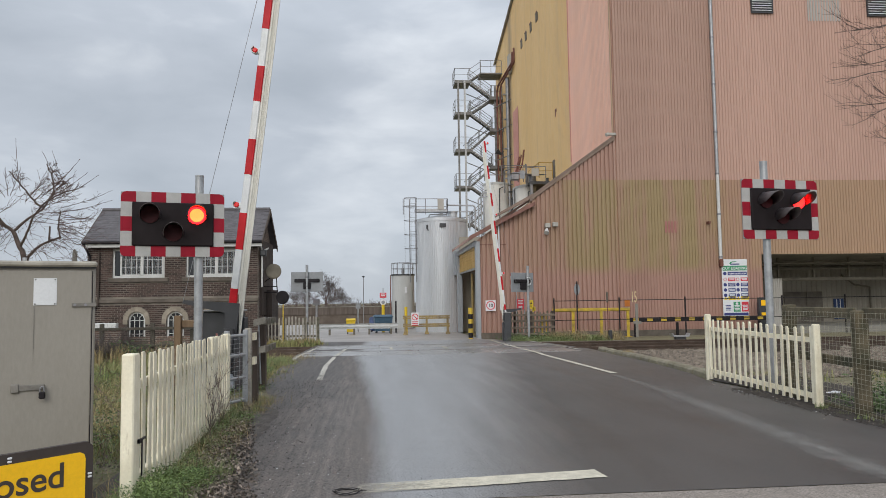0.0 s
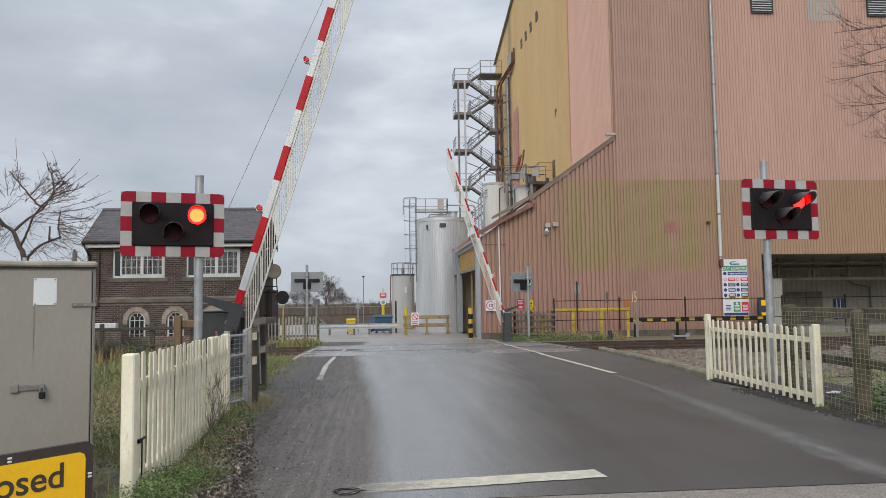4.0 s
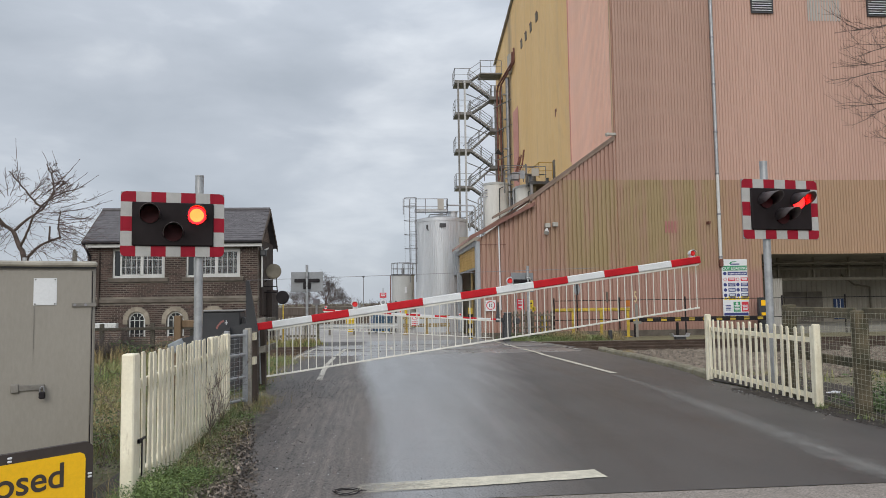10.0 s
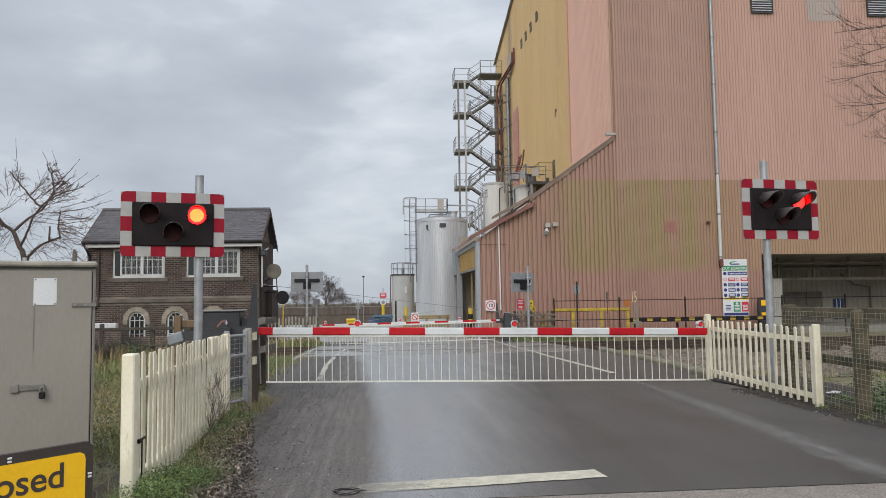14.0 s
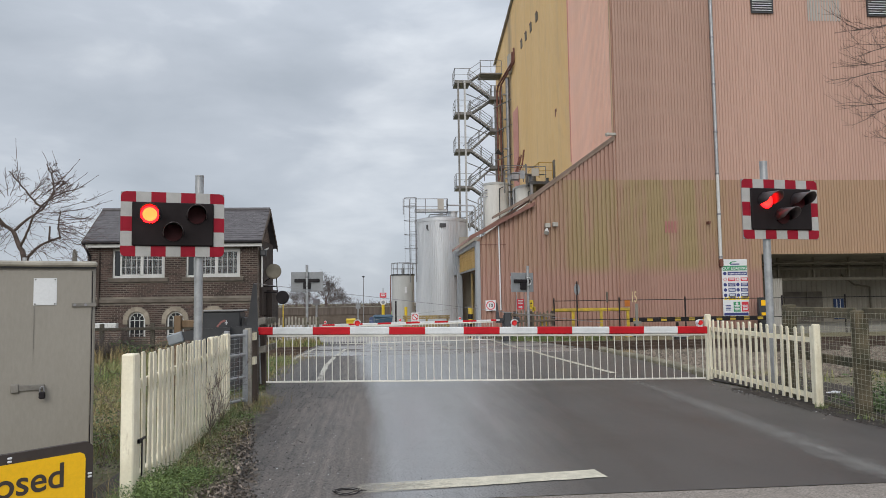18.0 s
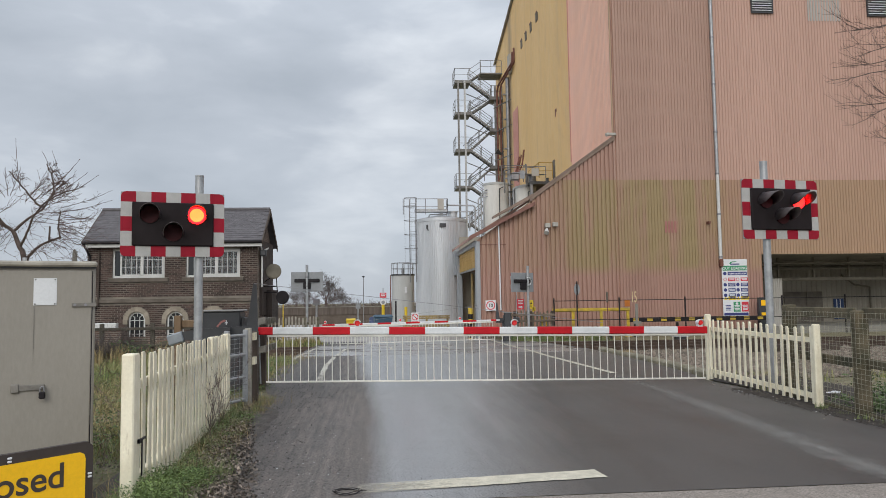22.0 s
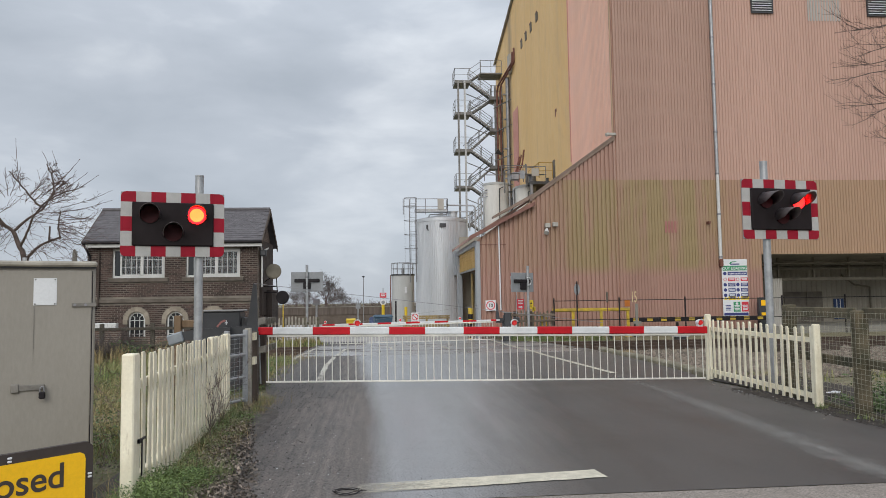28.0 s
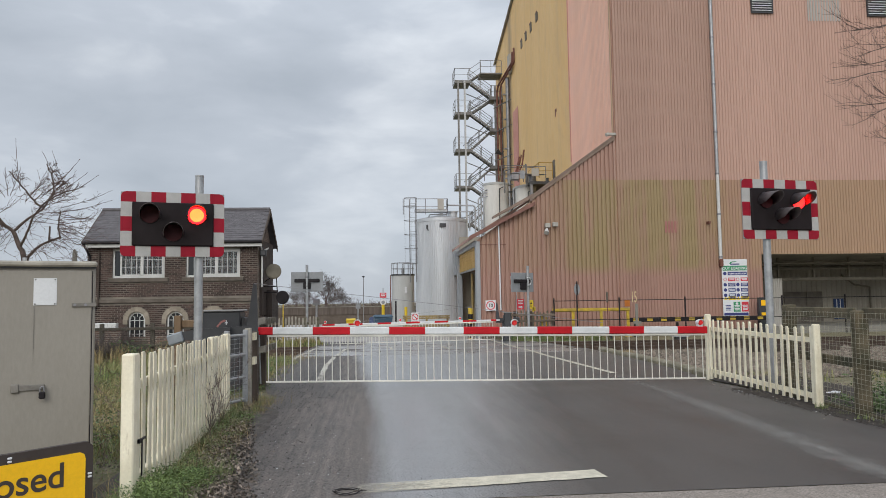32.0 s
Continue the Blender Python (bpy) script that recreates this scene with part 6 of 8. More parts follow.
for z in (10.2, 12.9, 15.6, 18.3, 20.6):
    Geo().cyl((11.79, -4.6, z), (11.79, -4.6, z + 0.12), 0.23, 14).box(11.4, 12.0, -4.75, -4.45, z + 0.02, z + 0.1).ob("riser_collar", "steel", st)
    Geo().cyl((10.9, -2.2, z - 0.6), (11.95, -5.4, z - 0.6), 0.05, 8).ob("pipe_support", "tower_steel", st)
Geo().box(11.72, 12.0, -6.0, -5.2, 22.3, 24.0, bev=0.03).ob("riser_door", "clad_grey", st, "pale grey wall door")
Geo().pipe([(6.3, 0, 9.9), (8.2, 0, 9.9)], 0.04, 6).pipe([(7.05, 0, 9.75), (7.05, 0, 10.15)], 0.04, 6).ob("aerial", "tower_steel", st)
Geo().cyl((10.95, -2.9, 15.8), (11.4, -2.9, 15.5), 0.3, 14, 0.08).cyl((11.4, -2.9, 15.5), (11.6, -2.9, 15.8), 0.08, 10).ob("cowl", "dark_grey", st)


# ---- near fences, cases, sign ----
def picket_fence(a, b, n, top_a, top_b, posts, label, w=0.033, thick=0.013, at=(0.14, 0.76)):
    """A white picket fence from a to b (x, y); pickets have slanted heads and stand on the side of +normal."""
    a, b = Vector((a[0], a[1], 0)), Vector((b[0], b[1], 0))
    d = (b - a)
    ln = d.length
    th = thing("picket_fence", label, "fence", Matrix.Translation(a) @ Matrix.Rotation(math.atan2(d.y, d.x), 4, "Z"))
    for i in range(n):
        t = (i + 0.6) / n
        h = top_a + (top_b - top_a) * t + random.uniform(-0.012, 0.012)
        p = Geo().slab([(-w, 0.03), (w, 0.03), (w, h - 0.03), (w * 0.2, h), (-w, h - 0.005)], "y", -0.006 - thick, -0.006).ob("picket", "white_paint", th)
        p.matrix_basis = pose(ln * t, 0, 0, random.uniform(-0.5, 0.5), random.uniform(-0.7, 0.7), random.uniform(-0.8, 0.8))
    for z in at:
        Geo().slab([(0, z * top_a), (ln, z * top_b), (ln, z * top_b + 0.065), (0, z * top_a + 0.065)], "y", -0.004, 0.035).ob("rail", "white_paint", th)
    for x, h, s in posts:
        Geo().box(x - s, x + s, -0.035, 0.055, -0.1, h, bev=0.015).ob("post", "white_paint", th, "weathered white fence post")
    return th


f1 = picket_fence((-1.70, 5.26), (-1.95, 9.6), 28, 1.06, 1.02, ((3.3, 1.03, 0.07), (4.38, 1.02, 0.07)), "white painted timber picket fence, grubby and weathered", 0.042)
Geo().box(-0.10, 0.0, -0.034, 0.052, -0.1, 1.07, bev=0.010).ob("post", "white_paint", f1, "thick weathered white corner post")
Geo().box(0.05, 0.22, -0.038, -0.022, 0.452, 0.463).box(0.05, 0.08, -0.04, -0.022, 0.442, 0.470).box(0.15, 0.158, -0.032, -0.022, 0.2, 0.455).ob("gate_latch", "black", f1)
picket_fence((5.74, 12.42), (5.50, 8.84), 18, 1.02, 1.0, ((0.0, 1.1, 0.055), (3.58, 1.04, 0.04)), "white painted timber picket fence beside the road", 0.027, 0.02, (0.09, 0.80))

gt = thing("field_gate", "grey galvanised tube gate with mesh infill", "gate", pose(-1.98, 9.68, 0, 0, 0, 70))
for z in (0.12, 0.42, 0.72, 0.98):
    Geo().cyl((0.03, 0, z), (0.5, 0, z), 0.02, 10).ob("gate_bar", "galv", gt)
for x in (0.03, 0.5):
    Geo().box(x - 0.035, x + 0.035, -0.03, 0.03, 0.08, 1.05, bev=0.01).ob("gate_stile", "galv", gt)
g = Geo()
for k in range(3):
    g.cyl((0.14 + k * 0.12, 0.02, 0.12), (0.14 + k * 0.12, 0.02, 0.98), 0.002, 5)
for k in range(14):
    g.cyl((0.03, 0.02, 0.15 + k * 0.06), (0.5, 0.02, 0.15 + k * 0.06), 0.0024, 5)
tagged(g.ob("mesh_infill", "galv", gt), kind="stuff")
gp = thing("gate_post", "white gate post with a dark timber back post", "post", pose(-1.76, 10.2, 0))
Geo().box(-0.07, 0.02, -0.045, 0.045, 0, 1.07, bev=0.012).ob("white_post", "grey_paint", gp)
Geo().box(-0.005, 0.07, 0.2, 0.3, 0, 1.02, bev=0.01).ob("timber_post", "brown_wood", gp)
for z in (0.62, 0.95):
    Geo().box(0.02, 0.06, 0.046, 0.2, z - 0.05, z + 0.05).ob("spacer", "white_paint", gp)
wf = thing("timber_post_fence", "dark timber post with pale rail ends", "fence", pose(-2.15, 13.1, 0))
Geo().box(0.05, 0.17, -0.1, 0.06, -0.1, 1.17, bev=0.012).ob("post", "brown_wood", wf)
for z in (0.54, 1.02):
    Geo().slab([(0.03, z), (0.22, z + 0.045), (0.22, z + 0.155), (0.03, z + 0.11)], "y", -0.5, -0.42).ob("rail", "grey_paint", wf, "pale weathered rail end")
    Geo().box(0.16, 0.21, -0.45, 0.9, z + 0.02, z + 0.13, bev=0.008).ob("rail", "old_wood", wf)
Geo().cyl((0.1, -0.15, 0.02), (0.06, -0.15, 1.05), 0.014, 8).ob("cable_conduit", "galv", wf)
tp = thing("timber_post", "short brown timber post with a cross rail", "post", pose(-3.35, 12.6, 0))
Geo().box(-0.055, 0.055, -0.06, 0.06, 0, 1.22, bev=0.01).ob("post", "tan_wood", tp)
Geo().box(0.055, 0.36, -0.03, 0.03, 1.02, 1.14, bev=0.01).ob("rail", "tan_wood", tp)

# relay case
rc = thing("relay_case", "grey steel trackside equipment case with padlock", "equipment case", pose(-2.115, 5.6, 0, 0, 0, 22) @ pose(-0.42, 0, 0))
Geo().box(-0.72, 0.446, 0.0, 0.62, 0.0, 1.688, bev=0.012).ob("body", "case_grey", rc, "flat grey painted steel body")
Geo().box(-0.76, 0.455, -0.05, 0.66, 1.688, 1.728, bev=0.012).ob("lid", "grey_paint", rc, "pale overhanging lid")
# dark strip standing in for the shade under the lid
Geo().box(-0.74, 0.448, -0.02, 0.0, 1.676, 1.688).ob("drip_seal", "dark_grey", rc)
dr = Geo().box(-0.255, 0.421, -0.016, 0.0, 0.1, 1.662, bev=0.006).ob("door", "case_grey", rc, "flat grey door")
Geo().box(-0.71, -0.262, -0.016, 0.0, 0.1, 1.662, bev=0.006).ob("door", "case_grey", rc)
Geo().box(0.421, 0.427, -0.003, 0.004, 0.1, 1.66).box(-0.262, -0.257, -0.003, 0.004, 0.1, 1.66).ob("door_gap", "black", rc)
Geo().box(0.05, 0.052, -0.0185, -0.016, 1.02, 1.41).box(0.0535, 0.0555, -0.0183, -0.016, 1.1, 1.41).ob("run_stain", "case_stain", dr, "faint dark run below the plate")
nt = Geo().box(0.045, 0.192, -0.02, -0.016, 1.41, 1.605, bev=0.001).ob("blank_notice", "panel_white", dr, "blank white plate with four screws")
for x in (0.056, 0.181):
    for z in (1.42, 1.595):
        Geo().cyl((x, -0.021, z), (x, -0.024, z), 0.005, 8).ob("screw", "black", nt)
Geo().box(-0.08, 0.13, -0.03, -0.016, 0.81, 0.85, bev=0.004).box(-0.08, -0.03, -0.04, -0.016, 0.80, 0.86, bev=0.005).ob("hasp", "case_metal", dr)
pl = Geo().box(0.094, 0.136, -0.07, -0.04, 0.752, 0.802, bev=0.008).ob("padlock", "black", dr, "black padlock")
Geo().pipe([(0.101, -0.05, 0.79), (0.103, -0.05, 0.83), (0.123, -0.05, 0.84), (0.129, -0.05, 0.79)], 0.006, 6).ob("shackle", "steel", pl)
hg = Geo().box(0.29, 0.452, -0.03, -0.016, 1.395, 1.425, bev=0.003).ob("hinge", "case_metal", rc)
for x in (0.31, 0.38):
    Geo().cyl((x, -0.03, 1.41), (x, -0.036, 1.41), 0.01, 10).ob("bolt", "steel", hg)
Geo().cyl((-0.03, 0.3, 1.72), (-0.03, 0.3, 1.77), 0.015, 8).ob("lid_pin", "galv", rc)
gb = thing("granite_post", "thin weathered post top behind the case", "post", pose(-5.6, 14.0, 0))
Geo().box(-0.035, 0.035, -0.035, 0.035, 0, 2.42, bev=0.01).cyl((0, 0, 2.42), (0, 0, 2.45), 0.03, 8, 0.012).ob("shaft", "concrete", gb)

# temporary road sign
sg = thing("road_sign", "yellow temporary sign board reading closed in dark letters", "sign", pose(-1.6, 4.3, 0, 0, 0, 48))
Geo().slab([(-1.3, 0.0), (0.0, 0.0), (0.0, 0.62), (-0.03, 0.65), (-1.27, 0.65), (-1.3, 0.62)], "y", -0.002, 0.03).ob("board", "sign_frame", sg, "dark brown sign frame")
Geo().slab([(-1.24, 0.1), (-0.045, 0.1), (-0.045, 0.56), (-0.052, 0.585), (-0.075, 0.598), (-1.24, 0.6)], "y", -0.008, -0.002).ob("face", "yellow", sg, "yellow reflective sign face")
cu = bpy.data.curves.new("word", "FONT")
cu.body = "closed"
cu.size, cu.align_x, cu.extrude, cu.offset = 0.185, "RIGHT", 0.001, 0.002
tx = new("word", cu)
dg = bpy.context.evaluated_depsgraph_get()
me = bpy.data.meshes.new_from_object(tx.evaluated_get(dg))
bpy.data.objects.remove(tx)
me.materials.clear()
me.materials.append(M["sign_frame"])
wd = new("lettering", me)
wd.parent = sg
wd.matrix_basis = pose(-0.155, -0.01, 0.434, 90, 0, 0)
for x, z in ((-0.437, 0.606), (-0.02, 0.452)):
    g = Geo()
    g.box(x - 0.011, x + 0.011, -0.012, -0.002, z, z + 0.011, bev=0.003).box(x - 0.011, x + 0.011, -0.012, -0.002, z + 0.017, z + 0.028, bev=0.003)
    g.ob("sign_clip", "panel_white", sg, "white plastic clip")
for x in (-1.0, -0.2):
    Geo().slab([(0.03, 0.0), (0.08, 0.0), (0.05, 0.55), (0.03, 0.55)], "x", x, x + 0.04).ob("prop", "dark_grey", sg)

# post and wire fence by the lane
wr = thing("mesh_fence", "old timber post and rail fence with wire mesh", "fence", pose(5.62, 8.75, 0))
WF = [((5.62, 8.15), 1.22, 0.085), ((5.76, 9.85), 1.28, 0.08), ((5.4, 6.1), 1.05, 0.09)]
for (x, y), h, s in WF:
    Geo().box(x - 5.62 - s, x - 5.62 + s, y - 8.75 - s * 0.7, y - 8.75 + s * 0.7, -0.1, h, bev=0.015).ob("post", "mossy_wood", wr, "mossy square timber post")


def between(name, p, q, h0, h1, y0=-0.02, y1=0.025):
    d = Vector((q[0] - p[0], q[1] - p[1]))
    m = pose(p[0] - 5.62, p[1] - 8.75, 0, 0, 0, math.degrees(math.atan2(d.y, d.x)))
    return Geo().box(0, d.length, y0, y1, h0, h1, bev=0.01).ob(name, "mossy_wood", wr, "", m), m, d.length


for h0, h1 in ((1.12, 1.25), (0.55, 0.66)):
    between("rail", (5.62, 8.15), (5.76, 9.85), h0, h1, 0.03, 0.07)
    between("rail", (5.4, 6.1), (5.62, 8.15), h0, h1, -0.07, -0.03)
for p, q in (((5.62, 8.15), (5.76, 9.85)), ((5.4, 6.1), (5.62, 8.15))):
    o, m, ln = between("ground_board", p, q, 0.0, 0.04)
    g = Geo()
    n = int(ln / 0.083)
    for k in range(n + 1):
        x = ln * k / n
        pts = [(x + 0.006 * noise.noise(Vector((x * 9, z * 3, 2.0))), 0.012 * noise.noise(Vector((x * 3, z * 3, 5.0))), z) for z in (0.02, 0.3, 0.6, 0.9, 1.2)]
        g.pipe([(a_, 0.1 + b_, c_) for a_, b_, c_ in pts], 0.0021, 4)
    for k in range(21):
        z = 0.03 + 0.058 * k
        pts = [(ln * i / 6, 0.1 + 0.012 * noise.noise(Vector((ln * i / 2, z * 3, 5.0))), z + 0.006 * noise.noise(Vector((i * 0.7, z * 5, 8.0)))) for i in range(7)]
        g.pipe(pts, 0.0021, 4)
    tagged(g.ob("wire_mesh", "wire", wr, "rusted square wire mesh", m), kind="stuff")
dp = thing("timber_post", "dark square timber post behind the picket fence", "post", pose(6.24, 10.76, 0))
Geo().box(-0.07, 0.07, -0.07, 0.07, 0, 0.95, bev=0.01).ob("post", "brown_wood", dp)
Geo().box(-0.6, 0.9, 0.07, 0.11, 0.55, 0.66, bev=0.008).ob("rail", "brown_wood", dp)

# kerb stones along the ballast, and the splayed kerb over the rails
KP = [(5.79, 12.6), (6.15, 15.3), (6.39, 17.6), (6.57, 20.2), (6.76, 22.3)]
kb = thing("kerb", "worn concrete kerb between road and ballast", "kerb", pose(0, 0, 0), kind="structure")
for a, b in zip(KP, KP[1:]):
    d = Vector((b[0] - a[0], b[1] - a[1]))
    n = max(1, round(d.length / 0.9))
    for k in range(n):
        x, y = a[0] + d.x * k / n, a[1] + d.y * k / n
        Geo().box(0.004, d.length / n - 0.004, -0.22, 0.0, -0.1, 0.10, bev=0.04).ob("kerb_stone", "kerb_stone", kb, at=pose(x, y, ground_z(y), 0, 0, math.degrees(math.atan2(d.y, d.x)) + random.uniform(-0.6, 0.6)))


# ---- beyond the railway ----
def bars(parent, rows, x, z, w, h, y, material):
    """Plain bars that stand for unreadable writing."""
    for k in range(rows):
        Geo().box(x - w / 2 * (1 - 0.12 * (k % 2)), x + w / 2 * (1 - 0.12 * (k % 2)), y - 0.003, y, z - k * h * 1.9, z - k * h * 1.9 + h).ob("text_bar", material, parent)


def word(parent, text, size, x, z, y, material, align="CENTER"):
    cv = bpy.data.curves.new("word", "FONT")
    cv.body, cv.size, cv.align_x, cv.extrude, cv.offset = text, size, align, 0.002, 0.004
    o = new("word", cv)
    m_ = bpy.data.meshes.new_from_object(o.evaluated_get(bpy.context.evaluated_depsgraph_get()))
    bpy.data.objects.remove(o)
    m_.materials.clear()
    m_.materials.append(M[material])
    w_ = new("lettering", m_)
    w_.parent = parent
    w_.matrix_basis = pose(x, y, z, 90, 0, 0)
    return w_


# site safety board on the warehouse wall
sb = thing("safety_board", "white site safety board headed out loading", "sign", pose(18.15, 35.88, 0.42))
W2 = 0.68
Geo().box(-W2, W2, 0.0, 0.03, 0.0, 2.9, bev=0.01).ob("board", "panel_white", sb)
Geo().slab([(-0.28, 2.68), (-0.18, 2.78), (0.12, 2.80), (0.10, 2.76), (-0.14, 2.73), (-0.2, 2.66)], "y", -0.006, 0).ob("logo_mark", "sign_green", sb)
bars(sb, 1, 0.02, 2.62, 0.5, 0.06, 0, "sign_blue")
hd = Geo().box(-W2 + 0.04, W2 - 0.03, -0.006, 0, 2.32, 2.57).ob("green_header", "sign_green", sb)
word(hd, "OUT LOADING", 0.188, 0.0, 2.375, -0.008, "panel_white")
tl = Geo().box(-0.38, W2 - 0.04, -0.006, 0, 2.08, 2.26).ob("title_strip", "sign_blue", sb)
word(tl, "CLEAN UP SPILLAGES", 0.095, 0.13, 2.13, -0.008, "panel_white")
Geo().cyl((-0.53, -0.006, 2.17), (-0.53, 0, 2.17), 0.09, 20).ob("pictogram", "sign_blue", sb)
for r_ in range(4):
    z = 1.78 - r_ * 0.27
    for c in (0, 1):
        x = -0.53 + c * 0.67
        if r_ == 0:
            pic = Geo()
            for k in range(16):
                a0, a1 = 2 * math.pi * k / 16, 2 * math.pi * (k + 1) / 16
                pic.slab([(x + q * math.cos(a), z + 0.09 + q * math.sin(a)) for q, a in ((0.065, a0), (0.09, a0), (0.09, a1), (0.065, a1))], "y", -0.006, 0)
            pic.ob("pictogram", "sign_scarlet", sb)
        else:
            Geo().cyl((x, -0.006, z + 0.09), (x, 0, z + 0.09), 0.09, 20).ob("pictogram", "sign_blue", sb)
        bl = Geo().box(x + 0.16, x + 0.54, -0.006, 0, z, z + 0.18).ob("text_block", "sign_scarlet" if r_ == 0 else "sign_blue", sb)
        bars(bl, 2, x + 0.35, z + 0.11, 0.3, 0.03, -0.007, "panel_white")
for c in (0, 1):
    x = -0.53 + c * 0.67
    Geo().slab([(x - 0.1, 0.83), (x + 0.1, 0.83), (x, 1.0)], "y", -0.006, 0).ob("pictogram", "sign_yellow", sb)
    bl = Geo().box(x + 0.14, x + 0.56, -0.006, 0, 0.82, 1.0).ob("text_block", "sign_yellow", sb)
    bars(bl, 2, x + 0.35, 0.93, 0.3, 0.03, -0.007, "sign_blue")
for x, c in ((-0.42, "sign_blue"), (0.05, "sign_green"), (0.48, "sign_scarlet")):
    bl = Geo().box(x - 0.18, x + 0.18, -0.006, 0, 0.22, 0.72).ob("text_block", c if c != "sign_blue" else "panel_white", sb)
    bars(bl, 4, x, 0.52, 0.28, 0.04, -0.007, "panel_white" if c != "sign_blue" else "sign_blue")
Geo().box(0.02, 0.08, -0.009, -0.006, 0.56, 0.7).box(-0.02, 0.12, -0.0085, -0.006, 0.605, 0.655).ob("cross", "panel_white", sb)
Geo().box(-W2 + 0.04, W2 - 0.04, -0.006, 0, 0.03, 0.17).ob("footer_strip", "sign_blue", sb)

# speed plate, small signs
sp = thing("speed_sign", "white square sign with a ringed ten", "sign", pose(5.5, 35.86, 0.87) @ Matrix.Diagonal((0.85, 0.85, 0.85, 1.0)))
Geo().box(-0.3, 0.3, 0, 0.03, 0, 0.62, bev=0.008).ob("plate", "panel_white", sp)
g = Geo()
for k in range(24):
    a0, a1 = 2 * math.pi * k / 24, 2 * math.pi * (k + 1) / 24
    g.slab([(q * math.cos(a), 0.33 + q * math.sin(a)) for q, a in ((0.21, a0), (0.26, a0), (0.26, a1), (0.21, a1))], "y", -0.006, 0)
g.ob("ring", "sign_scarlet", sp)
word(sp, "10", 0.27, 0.0, 0.235, -0.006, "black")
rs = thing("red_notice", "red safety notice with a white arrow", "sign", pose(6.5, 33.3, -0.42))
Geo().cyl((-0.18, 0.04, 0), (-0.18, 0.04, 2.3), 0.02, 8).cyl((0.18, 0.04, 0), (0.18, 0.04, 2.3), 0.02, 8).ob("stand", "galv", rs)
Geo().box(-0.17, 0.17, 0, 0.02, 1.38, 1.85).ob("plate", "sign_scarlet", rs)
bars(rs, 3, 0, 1.77, 0.24, 0.035, 0, "panel_white")
Geo().slab([(-0.1, 1.46), (0.02, 1.46), (0.02, 1.42), (0.11, 1.49), (0.02, 1.56), (0.02, 1.52), (-0.1, 1.52)], "y", -0.006, 0).ob("arrow", "panel_white", rs)
ys = thing("warning_notice", "yellow warning notice on a thin stand", "sign", pose(7.0, 33.3, -0.42))
Geo().cyl((0, 0.03, 0), (0, 0.03, 1.4), 0.018, 8).ob("stand", "galv", ys)
Geo().box(-0.1, 0.1, 0, 0.02, 1.5 - 0.1, 1.8).ob("plate", "sign_yellow", ys)
Geo().slab([(-0.05, 1.62), (0.05, 1.62), (0.0, 1.72)], "y", -0.004, 0).ob("pictogram", "black", ys)
bars(ys, 2, 0, 1.52, 0.14, 0.025, 0, "black")

# black railings before the wall
br = thing("black_railing", "black steel post and rail fence", "railing", pose(8.1, 33.6, -0.43))
for x in (0.04, 3.17, 6.38, 11.2, 14.4, 17.6, 20.5):
    Geo().box(x - 0.03, x + 0.03, -0.03, 0.03, 0, 1.88, bev=0.006).ob("post", "black", br)
for z in (0.85, 1.75):
    Geo().cyl((0, 0, z), (20.5, 0, z), 0.018, 8).ob("rail", "black", br)
# yellow pipe barrier
yb = thing("yellow_barrier", "yellow painted steel beam barrier", "barrier", pose(8.3, 34.2, -0.44))
Geo().slab([(-0.06, 1.27), (0.02, 1.24), (0.06, 1.26), (0.06, 1.38), (0.02, 1.40), (-0.06, 1.37)], "x", -0.1, 3.68).ob("top_rail", "rail_yellow", yb)
for x in (0.9, 2.27, 3.58):
    Geo().box(x - 0.07, x + 0.07, -0.03, 0.03, 0, 1.26, bev=0.01).box(x - 0.14, x + 0.14, -0.1, 0.1, 0, 0.03).ob("leg", "rail_yellow", yb)
Geo().box(3.4, 3.65, -0.12, -0.1, 1.45, 1.75).ob("orange_box", "orange", yb, "small orange box")
st2 = thing("striped_kerb_rail", "low black rail with yellow marks", "barrier", pose(12.0, 34.6, -0.62))
Geo().box(0, 7.3, 0, 0.12, 0.86, 1.08, bev=0.01).ob("beam", "black", st2)
for k in range(10):
    Geo().box(0.28 + k * 0.7, 0.56 + k * 0.7, -0.006, 0, 0.9, 1.05).ob("yellow_mark", "rail_yellow", st2)
for x in (0.4, 2.5, 4.6, 6.7):
    Geo().box(x - 0.06, x + 0.06, 0.02, 0.1, 0.1, 0.82).ob("leg", "black", st2)
bk = thing("striped_column", "black column with yellow warning blocks", "column", pose(19.2, 35.2, -0.45))
Geo().box(-0.2, 0.24, 0, 0.2, 0, 1.8, bev=0.02).ob("shaft", "dark_grey", bk)
for z in (0.77, 1.39):
    Geo().box(-0.08, 0.17, -0.02, 0, z, z + 0.28).ob("yellow_mark", "yellow", bk)
# round backed disc, finger post, fifteen plate
ds = thing("disc_signal", "small grey oval plate on a black post", "signal", pose(9.2, 33.4, -0.43))
Geo().cyl((0, 0.05, 0), (0, 0.05, 2.6), 0.035, 10).ob("post", "black", ds)
g = Geo()
g.slab([(0.14 * math.cos(radians(d)), 2.28 + 0.27 * math.sin(radians(d))) for d in range(0, 360, 20)], "y", 0.0, 0.02)
g.ob("plate", "grey_board", ds)
Geo().box(-0.03, 0.03, -0.03, 0.0, 2.0, 2.65).ob("bracket", "black", ds)
wp = thing("weathered_post", "rusty thin post with a bulky top", "post", pose(10.6, 33.3, -0.43))
Geo().cyl((0, 0, 0), (0, 0, 1.7), 0.022, 8).ob("shaft", "rust", wp)
Geo().box(-0.045, 0.045, -0.04, 0.04, 1.65, 2.15, bev=0.02).ob("head", "stone_dark", wp)
